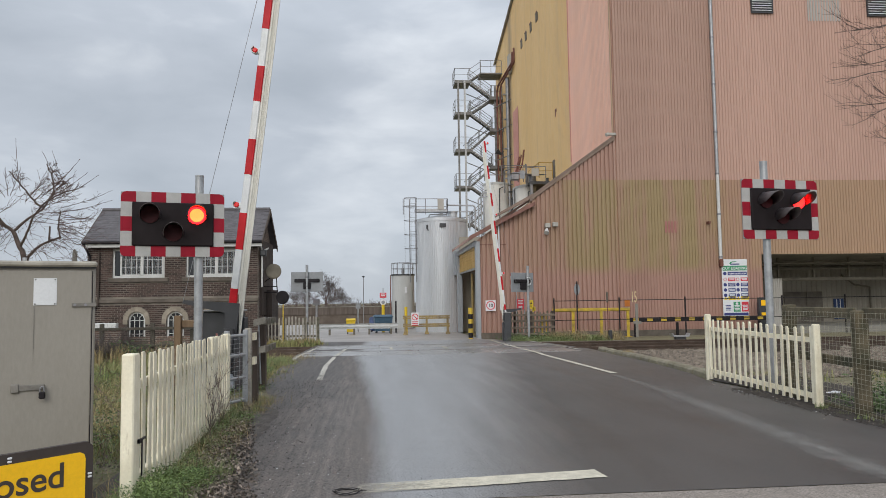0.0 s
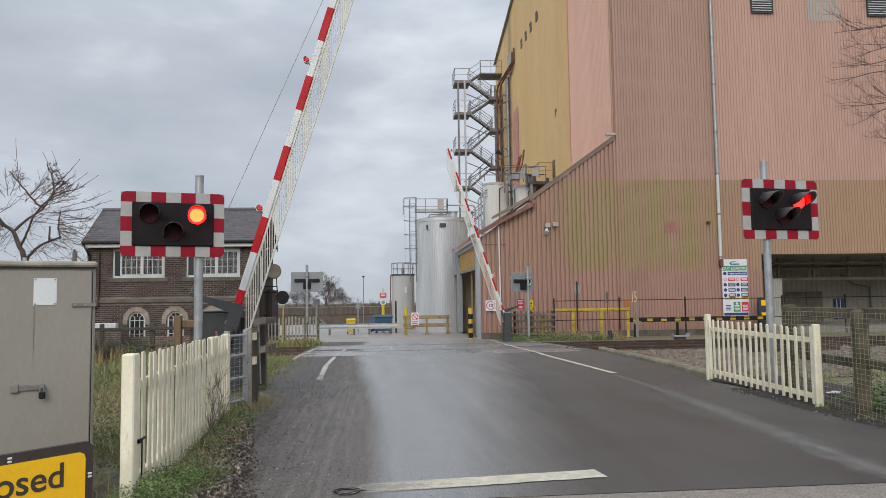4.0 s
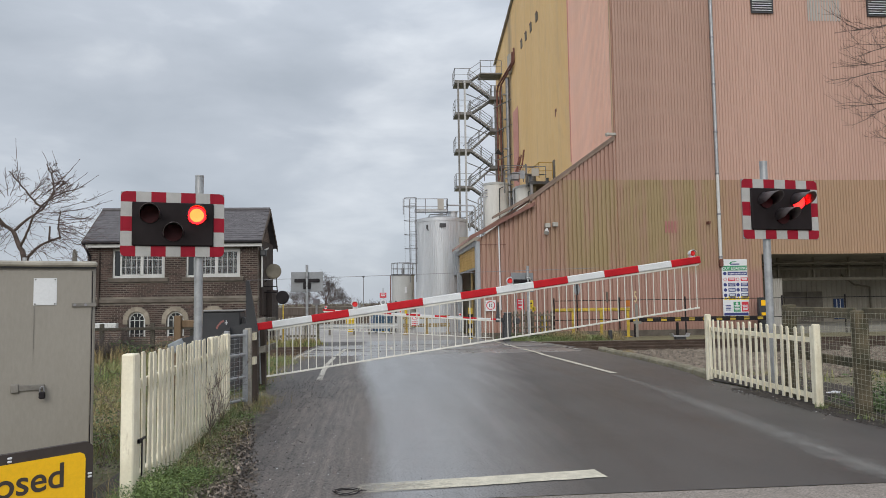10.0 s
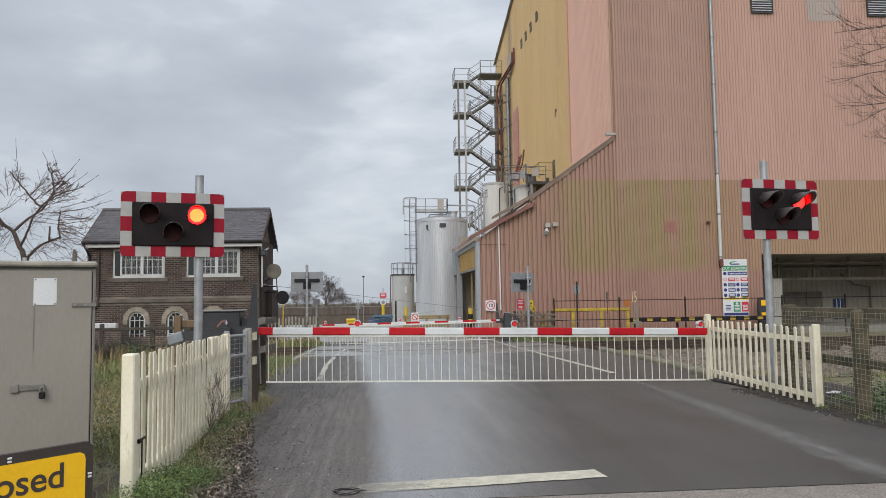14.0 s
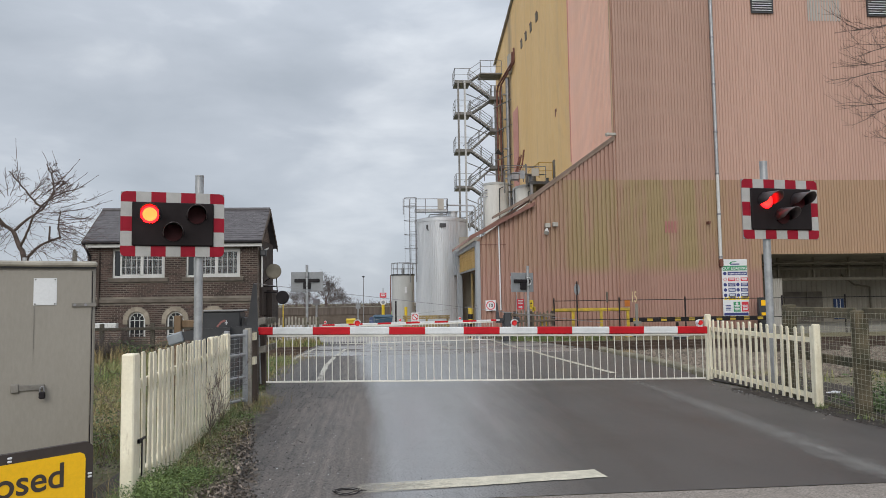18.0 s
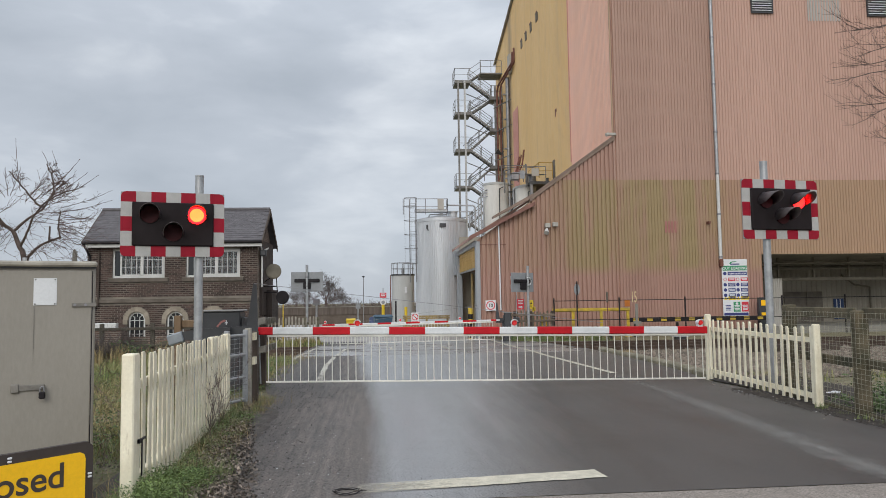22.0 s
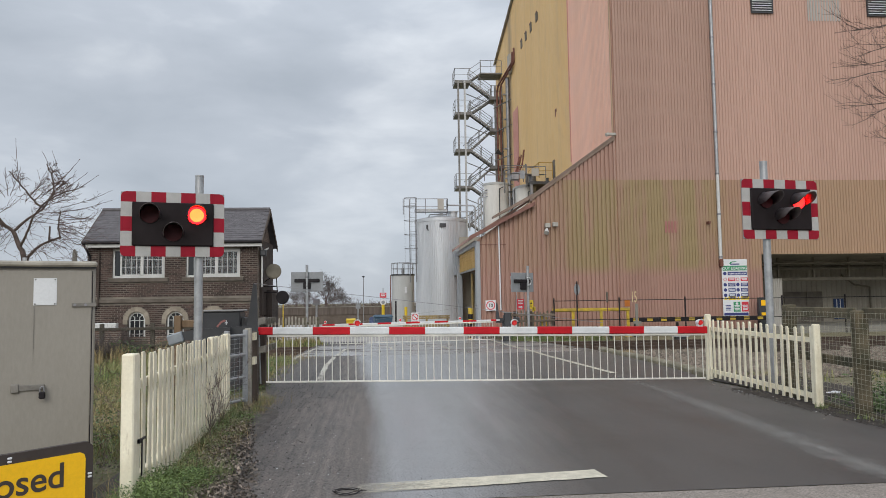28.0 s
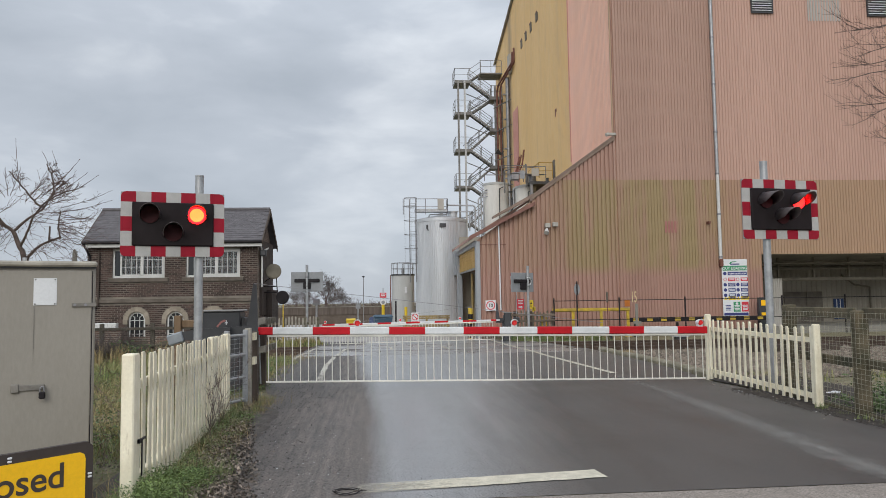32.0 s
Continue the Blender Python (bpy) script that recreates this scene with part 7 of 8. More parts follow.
fp = thing("speed_post", "grey post carrying a pale number fifteen", "sign", pose(11.88, 33.0, -0.4))
Geo().box(-0.06, 0.06, -0.03, 0.03, 0, 1.55, bev=0.01).box(-0.18, 0.2, -0.05, -0.03, 0.62, 0.75).ob("post", "concrete", fp)
word(fp, "15", 0.72, 0.06, 1.6, 0.0, "sign_cream").matrix_basis = pose(-0.1, 0, 1.62, 90, 0, 0) @ Matrix.Diagonal((0.40, 1.0, 1.0, 1.0))
# timber rail fence beside the far machine
tf = thing("timber_rail_fence", "old brown timber rail fence by the far barrier", "fence", pose(5.7, 32.9, -0.42))
for k in range(13):
    h = 1.28 + random.uniform(-0.05, 0.08)
    Geo().slab([(-0.035, 0.05), (0.035, 0.05), (0.035, h - 0.04), (0, h), (-0.035, h - 0.04)], "y", 0.03, 0.055).ob("picket", "old_wood", tf, at=pose(0.1 + k * 0.17, 0, 0, 0, random.uniform(-1.5, 1.5), 0))
for z in (0.2, 0.5, 0.8, 1.08):
    Geo().box(-0.05, 2.3, -0.02, 0.03, z, z + 0.10, bev=0.01).ob("rail", "tan_rail", tf, at=pose(0, 0, 0, 0, random.uniform(-0.5, 0.5), 0))
for x in (0.45, 1.2, 2.2):
    Geo().box(x - 0.06, x + 0.06, 0.03, 0.13, 0, 1.3, bev=0.01).ob("post", "brown_wood", tf)
for x in (1.35, 1.75, 1.95):
    Geo().box(x - 0.035, x + 0.035, 0.2, 0.24, 0.05, 1.5 if x < 1.5 else 1.15, bev=0.01).ob("yellow_stake", "rail_yellow", tf)
Geo().box(1.28, 1.46, 0.2, 0.26, 1.3, 1.5, bev=0.03).ob("stake_head", "rail_yellow", tf)
# yellow and black bollard at the roller door
bo = thing("bollard", "yellow and black banded steel bollard", "bollard", pose(4.42, 35.4, -0.45))
Geo().cyl((0, 0, 0), (0, 0, 1.5), 0.11, 18).ob("tube", "rail_yellow", bo)
for z in (0.05, 0.5, 0.95):
    Geo().cyl((0, 0, z), (0, 0, z + 0.24), 0.114, 18).ob("black_band", "black", bo)
bo2 = thing("bollard", "tall yellow steel post inside the doorway", "bollard", pose(5.2, 40.5, -0.5))
Geo().cyl((0, 0, 0), (0, 0, 3.4), 0.07, 14).ob("tube", "rail_ochre", bo2)

# left: picket fence across the tracks
pk = thing("grey_picket_fence", "weathered pale picket fence across the tracks", "fence", pose(-4.85, 32.05, -0.42))
for k in range(15):
    h = 1.22 + random.uniform(-0.04, 0.05)
    Geo().slab([(-0.032, 0.05), (0.032, 0.05), (0.032, h - 0.04), (0, h), (-0.032, h - 0.04)], "y", -0.03, -0.005).ob("picket", "grey_paint", pk, at=pose(0.1 + k * 0.146, 0, 0, 0, random.uniform(-1, 1), 0))
for z in (0.35, 0.9):
    Geo().box(0, 2.25, -0.005, 0.04, z, z + 0.09).ob("rail", "old_wood", pk)
for x in (0.75, 1.68, 2.2):
    Geo().box(x - 0.06, x + 0.06, 0.0, 0.1, 0, 1.2, bev=0.01).ob("post", "old_wood", pk)
for x, y, h in ((2.02, 33.5, 2.0), (3.42, 50.0, 1.85)):
    cp = thing("signal_case_post", "small grey case on a post", "post", pose(-4.85 + x, y, ground_z(y) - 0.01))
    Geo().cyl((0, 0, 0), (0, 0, h - 0.3), 0.045, 10).ob("post", "galv", cp)
    Geo().box(-0.16, 0.16, -0.08, 0.08, h - 0.3, h, bev=0.02).ob("case_body", "grey_board", cp)
# guard rail, bins, timber barrier
gr = thing("crash_barrier", "galvanised crash barrier rail across the yard", "barrier", pose(-3.9, 44.0, -0.53))
Geo().slab([(-0.04, 0.34), (0.03, 0.38), (-0.04, 0.46), (-0.04, 0.52), (0.03, 0.6), (-0.04, 0.66), (-0.06, 0.66), (0.01, 0.6), (-0.06, 0.52), (-0.06, 0.46), (0.01, 0.38), (-0.06, 0.34)], "x", 0, 5.0).ob("beam", "guard_galv", gr)
for x in (0.95, 2.4, 3.3, 4.6):
    Geo().box(x - 0.06, x + 0.06, -0.0, 0.1, 0, 0.62).ob("post", "steel_brown", gr)


def bin_(at, w, d, h, material, label):
    b_ = thing("waste_bin", label, "bin", at, "yard bins")
    Geo().add([(sx * w / 2 * k, sy * d / 2 * k, z) for z, k in ((0.12, 0.86), (h * 0.86, 1.0)) for sx, sy in ((-1, -1), (1, -1), (1, 1), (-1, 1))],
              [(0, 1, 5, 4), (1, 2, 6, 5), (2, 3, 7, 6), (3, 0, 4, 7), (3, 2, 1, 0), (4, 5, 6, 7)]).ob("body", material, b_)
    Geo().box(-w / 2 - 0.04, w / 2 + 0.04, -d / 2 - 0.04, d / 2 + 0.04, h * 0.86, h * 0.92, bev=0.02).slab([(-d / 2, h * 0.92), (d / 2, h * 0.92), (d / 2 * 0.6, h), (-d / 2 * 0.6, h)], "x", -w / 2, w / 2).ob("lid", material, b_)
    for x in (-w * 0.36, w * 0.36):
        Geo().cyl((x - 0.03, -d * 0.3, 0.08), (x + 0.03, -d * 0.3, 0.08), 0.08, 12).ob("wheel", "black", b_)
    for z in (0.4, 0.62):
        Geo().box(-w / 2 * 0.96, w / 2 * 0.96, -d / 2 - 0.012, -d / 2 + 0.06, h * z, h * z + 0.04).ob("rib", material, b_)
    return b_


bin_(pose(-1.76, 46.0, -0.56), 0.55, 0.7, 0.95, "bin_yellow", "yellow plastic wheeled waste bin")
bin_(pose(0.22, 47.0, -0.57, 0, 0, 6), 1.15, 1.0, 1.15, "bin_blue", "large blue four-wheeled waste bin")
bin_(pose(-0.45, 47.6, -0.57, 0, 14, 30), 0.5, 0.6, 0.98, "bin_violet", "violet blue wheeled bin leaning by the large one")
tb = thing("timber_barrier", "yellowed timber double rail barrier with a notice", "barrier", pose(1.35, 42.3, -0.5))
for z in (0.42, 0.88):
    Geo().box(0, 2.72, -0.06, 0.0, z, z + 0.09, bev=0.01).ob("beam", "rail_ochre", tb)
    Geo().box(0, 2.72, -0.06, 0.0, z + 0.11, z + 0.2, bev=0.01).ob("beam", "rail_ochre", tb)
for x in (0.15, 1.38, 2.6):
    Geo().box(x - 0.06, x + 0.06, 0.0, 0.12, 0, 1.05, bev=0.01).slab([(x - 0.14, 0), (x + 0.14, 0), (x + 0.06, 0.2), (x - 0.06, 0.2)], "y", -0.06, 0.0).ob("post", "rail_ochre", tb)
ns = thing("prohibition_sign", "white sign with a red crossed ring", "sign", pose(2.05, 42.2, 0.02))
Geo().box(-0.22, 0.22, 0.0, 0.02, 0, 0.74).ob("plate", "panel_white", ns)
g = Geo()
for k in range(20):
    a0, a1 = 2 * math.pi * k / 20, 2 * math.pi * (k + 1) / 20
    g.slab([(q * math.cos(a), 0.48 + q * math.sin(a)) for q, a in ((0.15, a0), (0.19, a0), (0.19, a1), (0.15, a1))], "y", -0.006, 0)
g.slab([(-0.13, 0.58), (-0.1, 0.61), (0.13, 0.38), (0.1, 0.35)], "y", -0.006, 0)
g.ob("crossed_ring", "sign_scarlet", ns)
bars(ns, 3, 0, 0.18, 0.36, 0.05, 0, "sign_scarlet")
yp = thing("yellow_post", "yellow painted steel post in the yard", "post", pose(1.62, 44.6, -0.55))
Geo().cyl((0, 0, 0), (0, 0, 1.62), 0.09, 14).ob("tube", "bin_yellow", yp)
yp2 = thing("yard_sign_post", "yellow post with a red plate and a ringed sign", "sign", pose(0.26, 48.6, -0.58))
Geo().cyl((0, 0, 0), (0, 0, 1.8), 0.1, 14).ob("tube", "bin_yellow", yp2)
Geo().cyl((0, 0.05, 1.2), (0, 0.05, 2.9), 0.03, 8).ob("stand", "galv", yp2)
Geo().box(-0.22, 0.22, 0, 0.03, 2.25, 2.58).ob("red_plate", "sign_scarlet", yp2)
bars(yp2, 2, 0, 2.47, 0.32, 0.06, 0, "panel_white")
Geo().cyl((0, 0.0, 1.95), (0, 0.03, 1.95), 0.2, 18).ob("round_plate", "panel_white", yp2)
Geo().cyl((0, -0.004, 1.95), (0, 0.0, 1.95), 0.12, 18).ob("ring_mark", "grey_board", yp2)
dk = thing("dark_post", "thin dark post by the small silo", "post", pose(1.05, 46.5, -0.57))
Geo().box(-0.05, 0.05, -0.05, 0.05, 0, 2.0).ob("shaft", "black", dk)
# yard wall, lamp
FAR = 2.2


def afar(x, y, z):
    """Places a far thing beyond the lower road at its true size."""
    return pose(x * FAR, y * FAR, 1.4 + (z - 1.4) * FAR) @ Matrix.Diagonal((FAR, FAR, FAR, 1.0))


yw = thing("yard_wall", "long brown boarded wall beyond the lower road", "wall", afar(-16, 63, -0.63))
Geo().box(-0.04, 21.04, -0.09, 0.4, 1.62, 1.68).ob("coping", "concrete", yw)
Geo().box(0, 21, 0, 0.3, 0, 1.0).ob("wall_body", "far_brick", yw)
Geo().box(-0.02, 21.02, -0.06, 0.36, 1.0, 1.62).ob("upper_band", "far_fence", yw, "reddish brown boarded upper band")
ll = thing("yard_lamp", "tall slim grey yard lamp post", "lamp post", pose(-1.4, 66, -0.6))
Geo().cyl((0, 0, 0), (0, 0, 4.2), 0.042, 10, 0.03).ob("post", "steel", ll)
Geo().cyl((0, 0, 4.2), (0, 0, 4.3), 0.06, 14, 0.13).cyl((0, 0, 4.3), (0, 0, 4.36), 0.15, 14, 0.06).ob("lantern", "dark_grey", ll)
# scrap of white plastic caught behind the mesh fence, white pipe bend before the signal box
sc = thing("plastic_scrap", "crumpled white plastic scrap lying on the ballast", "litter", pose(6.25, 9.7, 0.02, 0, 0, 30))
g = Geo()
vs_ = [(0.03 * i + 0.01 * noise.noise(Vector((i, j, 1.0))), 0.035 * j, 0.03 + 0.03 * noise.noise(Vector((i * 0.9, j * 0.9, 4.0)))) for j in range(4) for i in range(8)]
g.add(vs_ + [(x, y, z - 0.004) for x, y, z in vs_], [(j * 8 + i, j * 8 + i + 1, j * 8 + i + 9, j * 8 + i + 8) for j in range(3) for i in range(7)] + [(32 + j * 8 + i + 8, 32 + j * 8 + i + 9, 32 + j * 8 + i + 1, 32 + j * 8 + i) for j in range(3) for i in range(7)])
g.ob("sheet", "panel_white", sc)
wpb = thing("pipe_bend", "weathered white pipe bend on the low brick wall", "pipe", pose(-11.9, 29.74, -0.5))
Geo().pipe([(0, 0, 1.1), (0, 0, 0.62), (0.1, 0, 0.55), (0.75, 0, 0.55)], 0.05, 10).ob("pipe", "silo_matt", wpb)
# vehicles on the lower road beyond the yard
def wheels(th, xs_, w, r_):
    for x in xs_:
        for y in (-w / 2, w / 2):
            wl_ = Geo().cyl((x, y - 0.1, r_), (x, y + 0.1, r_), r_, 18).ob("wheel", "black", th)
            Geo().cyl((x, y - 0.108, r_), (x, y + 0.108, r_), r_ * 0.6, 14).ob("rim", "galv", wl_)


van = thing("delivery_van", "bright green delivery van driving past beyond the yard", "van", pose(-246.3, 133, -3.06))
Geo().slab([(0.0, 0.4), (0.0, 2.55), (0.08, 2.66), (3.35, 2.67), (3.7, 2.6), (4.55, 1.72), (5.25, 1.42), (5.4, 1.2), (5.42, 0.45), (5.2, 0.35), (0.1, 0.35)], "y", -1.0, 1.0).ob("body", "van_green", van, "bright green van body")
Geo().box(0.25, 3.1, -1.015, -1.0, 1.0, 2.45).ob("side_panel", "van_pale", van, "paler green side panel")
for z0, z1, x0, x1 in ((1.95, 2.2, 0.6, 1.5), (1.4, 1.6, 0.7, 2.6)):
    Geo().box(x0, x1, -1.022, -1.015, z0, z1).ob("text_bar", "van_green", van)
Geo().slab([(3.5, 1.6), (4.45, 1.6), (3.75, 2.35), (3.5, 2.35)], "y", -1.015, 1.015).ob("side_window", "dark_glass", van)
Geo().slab([(3.76, 2.57), (4.56, 1.74), (4.58, 1.76), (3.78, 2.59)], "y", -0.9, 0.9).ob("windscreen", "dark_glass", van)
Geo().box(5.3, 5.45, -1.0, 1.0, 0.4, 0.62, bev=0.03).ob("bumper", "dark_grey", van)
Geo().box(5.3, 5.41, -0.95, -0.6, 0.95, 1.15, bev=0.02).ob("headlight", "panel_white", van)
wheels(van, (1.0, 4.35), 1.84, 0.34)


def car(label, paint, x):
    c_ = thing("car", label, "car", pose(x, 129, -3.06), "cars on the lower road")
    Geo().slab([(0.0, 0.35), (0.0, 0.72), (0.15, 0.85), (1.0, 0.98), (4.0, 1.02), (4.12, 0.8), (4.12, 0.35), (3.9, 0.22), (0.2, 0.22)], "y", -0.86, 0.86).ob("body", paint, c_)
    Geo().slab([(0.95, 0.97), (1.7, 1.48), (2.1, 1.55), (3.1, 1.53), (3.9, 1.02)], "y", -0.72, 0.72).ob("roof", paint, c_)
    Geo().slab([(1.2, 1.03), (1.78, 1.42), (2.3, 1.46), (2.3, 1.03)], "y", -0.735, 0.735).ob("side_window", "dark_glass", c_)
    Geo().slab([(2.38, 1.03), (2.38, 1.46), (3.05, 1.44), (3.6, 1.06)], "y", -0.735, 0.735).ob("side_window", "dark_glass", c_)
    Geo().box(-0.02, 0.1, -0.8, -0.5, 0.62, 0.76, bev=0.02).ob("headlight", "panel_white", c_)
    wheels(c_, (0.8, 3.3), 1.56, 0.31)
    return c_


car_a = car("dark hatchback car passing on the lower road", "car_dark", 10.45)
car_b = car("grey hatchback car passing on the lower road", "car_grey", 31.6)
# low trackside cases by the rails
lc = thing("trackside_case", "low grey trackside case beside the rails", "case", pose(12.9, 30.6, -0.4))
Geo().box(-0.24, 0.24, -0.12, 0.12, 0, 0.12, bev=0.02).ob("base", "dark_grey", lc)
Geo().slab([(-0.34, 0.12), (0.34, 0.12), (0.4, 0.27), (0.36, 0.27), (0.32, 0.17), (-0.32, 0.17), (-0.36, 0.27), (-0.4, 0.27)], "y", -0.18, 0.18).ob("tray", "galv", lc, "galvanised tray")
lc2 = thing("cable_marker", "small grey marker post by the rails", "post", pose(9.9, 30.8, -0.38))
Geo().box(-0.08, 0.08, -0.06, 0.06, 0, 0.42, bev=0.02).ob("case_body", "dark_grey", lc2)
for x, y, l in ((8.45, 30.1, 1.15), (7.2, 30.15, 1.4), (9.6, 30.0, 1.0)):
    bd = thing("loose_board", "pale loose board lying by the track", "board", pose(x, y, -0.40, 0, 0, random.uniform(-3, 3)))
    Geo().box(-l / 2, l / 2, -0.08, 0.08, 0, 0.05, bev=0.008).ob("plank", "old_wood", bd)
# cable loop on the tarmac
lp = thing("cable_loop", "thin black cable loop lying on the road", "cable", pose(-0.255, 5.53, 0.0))
g = Geo()
for r_, ph in ((0.095, 0), (0.105, 1), (0.088, 2)):
    pts = [(r_ * math.cos(radians(d)) + 0.01 * math.sin(ph), r_ * 0.75 * math.sin(radians(d)), 0.012 + 0.008 * math.sin(radians(d * 2 + 90 * ph))) for d in range(0, 361, 15)]
    g.pipe(pts, 0.0028, 5)
g.pipe([(0.1, 0, 0.012), (0.13, 0.02, 0.01), (0.15, 0.0, 0.01)], 0.0028, 5)
g.ob("cable", "black", lp)


# ---- plants and loose cover ----
def blades(name, material, label, count, spot, hmin, hmax, width=0.008, lean=0.5, category="grass"):
    """Many bent grass blades in one mesh; spot() gives x, y, a height factor."""
    vs, fs = [], []
    for _ in range(count):
        x, y, k = spot()
        h = random.uniform(hmin, hmax) * k
        a, l = random.uniform(0, 2 * math.pi), random.uniform(0.1, lean) * h
        w = width * random.uniform(0.6, 1.4)
        dx, dy = math.cos(a) * l, math.sin(a) * l
        px, py = -math.sin(a) * w, math.cos(a) * w
        z = ground_z(y) - 0.06
        o = len(vs)
        vs += [(x - px, y - py, z), (x + px, y + py, z), (x + dx * 0.35 - px * 0.8, y + dy * 0.35 - py * 0.8, z + h * 0.6), (x + dx * 0.35 + px * 0.8, y + dy * 0.35 + py * 0.8, z + h * 0.6), (x + dx, y + dy, z + h)]
        fs += [(o, o + 1, o + 3, o + 2), (o + 2, o + 3, o + 4)]
    me_ = bpy.data.meshes.new(name)
    me_.from_pydata(vs, [], fs)
    me_.materials.append(M[material])
    return tagged(new(name, me_), label, category, kind="stuff")


def clumps(n, x0, x1, y0, y1, spread=0.25, low=0.5):
    """Spots gathered in tufts."""
    cs = [(random.uniform(x0, x1), random.uniform(y0, y1), random.uniform(low, 1.0)) for _ in range(n)]

    def spot():
        x, y, k = random.choice(cs)
        return random.gauss(x, spread), random.gauss(y, spread), k
    return spot


blades("grass", "grass", "rough green grass on the verge", 70000, clumps(520, -9, -2.3, 6.0, 20, 0.17, 0.35), 0.04, 0.22, 0.0036, 1.2)
blades("dry_grass", "dry_grass", "pale dry winter grass", 26000, clumps(240, -9, -2.1, 6.0, 22, 0.2, 0.4), 0.08, 0.3, 0.003, 1.3)
blades("grass", "grass", "far rough grass before the signal box", 16000, clumps(260, -16, -3.0, 14, 22), 0.1, 0.42, 0.008, 1.0)
blades("grass", "fresh_grass", "green grass along the picket fence", 7500, clumps(70, -1.95, -1.62, 5.9, 11.2, 0.06, 0.3), 0.05, 0.21, 0.0026, 1.0)
blades("grass", "fresh_grass", "green grass at the corner post", 4200, clumps(40, -1.8, -1.3, 4.9, 6.6, 0.08), 0.06, 0.22, 0.0022, 1.1)
blades("dry_grass", "dry_grass", "dry grass along the picket fence", 2600, clumps(70, -1.93, -1.5, 5.2, 11.2, 0.09), 0.1, 0.3, 0.002, 1.3)
blades("grass", "fresh_grass", "lush grass between gate and rails", 14000, clumps(130, -3.1, -2.5, 11.6, 21.0, 0.12), 0.06, 0.26, 0.004, 1.1)
blades("grass", "fresh_grass", "short grass at the gate post", 2600, clumps(30, -2.6, -2.2, 11.4, 14.6, 0.1), 0.05, 0.22, 0.004, 1.1)
blades("grass", "fresh_grass", "grass strip before the far railing", 22000, clumps(120, 5.9, 9.6, 30.7, 33.2, 0.2, 0.25), 0.08, 0.36, 0.006, 1.4)
blades("dry_grass", "dry_grass", "tall dry grass before the yellow barrier", 5200, clumps(34, 7.6, 10.6, 31.0, 32.8, 0.2, 0.3), 0.15, 0.7, 0.005, 1.3)
blades("grass", "grass", "thin grass on the near verge", 2600, clumps(60, -4.6, -2.7, 30.6, 31.8, 0.2), 0.1, 0.4, 0.014)
blades("dry_grass", "dry_grass", "dry grass by the far picket fence", 1200, clumps(30, -4.6, -2.8, 30.8, 31.9, 0.2), 0.15, 0.5, 0.012)
blades("grass", "grass", "weeds behind the mesh fence", 1400, clumps(24, 5.75, 9.5, 6.3, 13.5, 0.2), 0.06, 0.28, 0.006)


def kerb_spot():
    """Spots in a few tufts at the back of the kerb."""
    t = random.choice((0.05, 0.12, 0.2, 0.24, 0.4, 0.47, 0.6, 0.8, 0.9)) + abs(random.gauss(0, 0.01))
    return 5.9 + 0.95 * t ** 0.8 + random.gauss(0.02, 0.05), 12.8 + 8.6 * t, random.uniform(0.3, 1.0)


blades("grass", "grass", "tufts along the kerb", 1300, kerb_spot, 0.05, 0.2, 0.004)
blades("dry_grass", "dry_grass", "single dry tuft on the kerb", 420, clumps(3, 6.68, 6.78, 19.2, 19.6, 0.06), 0.15, 0.4, 0.004)


def leafy(name, label, count, spot, size, material, zmax):
    """Broad leaves on short stalks, one mesh."""
    vs, fs = [], []
    for _ in range(count):
        x, y, k = spot()
        z = ground_z(y) - 0.04 + random.uniform(0.02, zmax) * k
        m_ = Matrix.Translation((x, y, z)) @ Euler((random.uniform(-0.9, 0.9), random.uniform(-0.9, 0.9), random.uniform(0, 6.3))).to_matrix().to_4x4()
        s = size * random.uniform(0.5, 1.3)
        o = len(vs)
        for p in ((0, -s, 0), (0.42 * s, -0.2 * s, 0.12 * s), (0.3 * s, 0.5 * s, 0.08 * s), (0, s, -0.1 * s), (-0.3 * s, 0.5 * s, 0.08 * s), (-0.42 * s, -0.2 * s, 0.12 * s)):
            vs.append(tuple(m_ @ Vector(p)))
        fs += [(o, o + 1, o + 2, o + 3), (o, o + 3, o + 4, o + 5)]
    me_ = bpy.data.meshes.new(name)
    me_.from_pydata(vs, [], fs)
    me_.materials.append(M[material])
    return tagged(new(name, me_), label, "plants", kind="stuff")


mound = clumps(26, -1.74, -1.4, 4.95, 5.95, 0.07, 0.45)
leafy("weeds", "feathery green weeds at the fence foot", 17000, mound, 0.0105, "feather_green", 0.27)
leafy("weeds", "small green weeds along the fence", 7000, clumps(40, -1.85, -1.5, 6.0, 9.6, 0.06, 0.3), 0.009, "feather_green", 0.22)
leafy("weeds", "low green weeds behind the mesh fence", 2600, clumps(22, 6.0, 7.4, 7.2, 9.4, 0.16), 0.035, "weed", 0.42)
leafy("weeds", "green weeds by the gate", 500, clumps(20, -2.75, -2.3, 12.0, 16.5, 0.09), 0.025, "weed", 0.3)
leafy("weeds", "low weeds in the rough grass", 9000, clumps(70, -7, -2.1, 6.0, 16, 0.22), 0.02, "weed", 0.26)
leafy("weeds", "fine green weed clumps in the rough verge", 26000, clumps(90, -6, -2.0, 5.8, 15, 0.14, 0.3), 0.009, "feather_green", 0.32)
leafy("weeds", "green weeds by the far barrier", 900, clumps(20, 5.6, 9.0, 31.0, 33.0, 0.25), 0.05, "weed", 0.4)


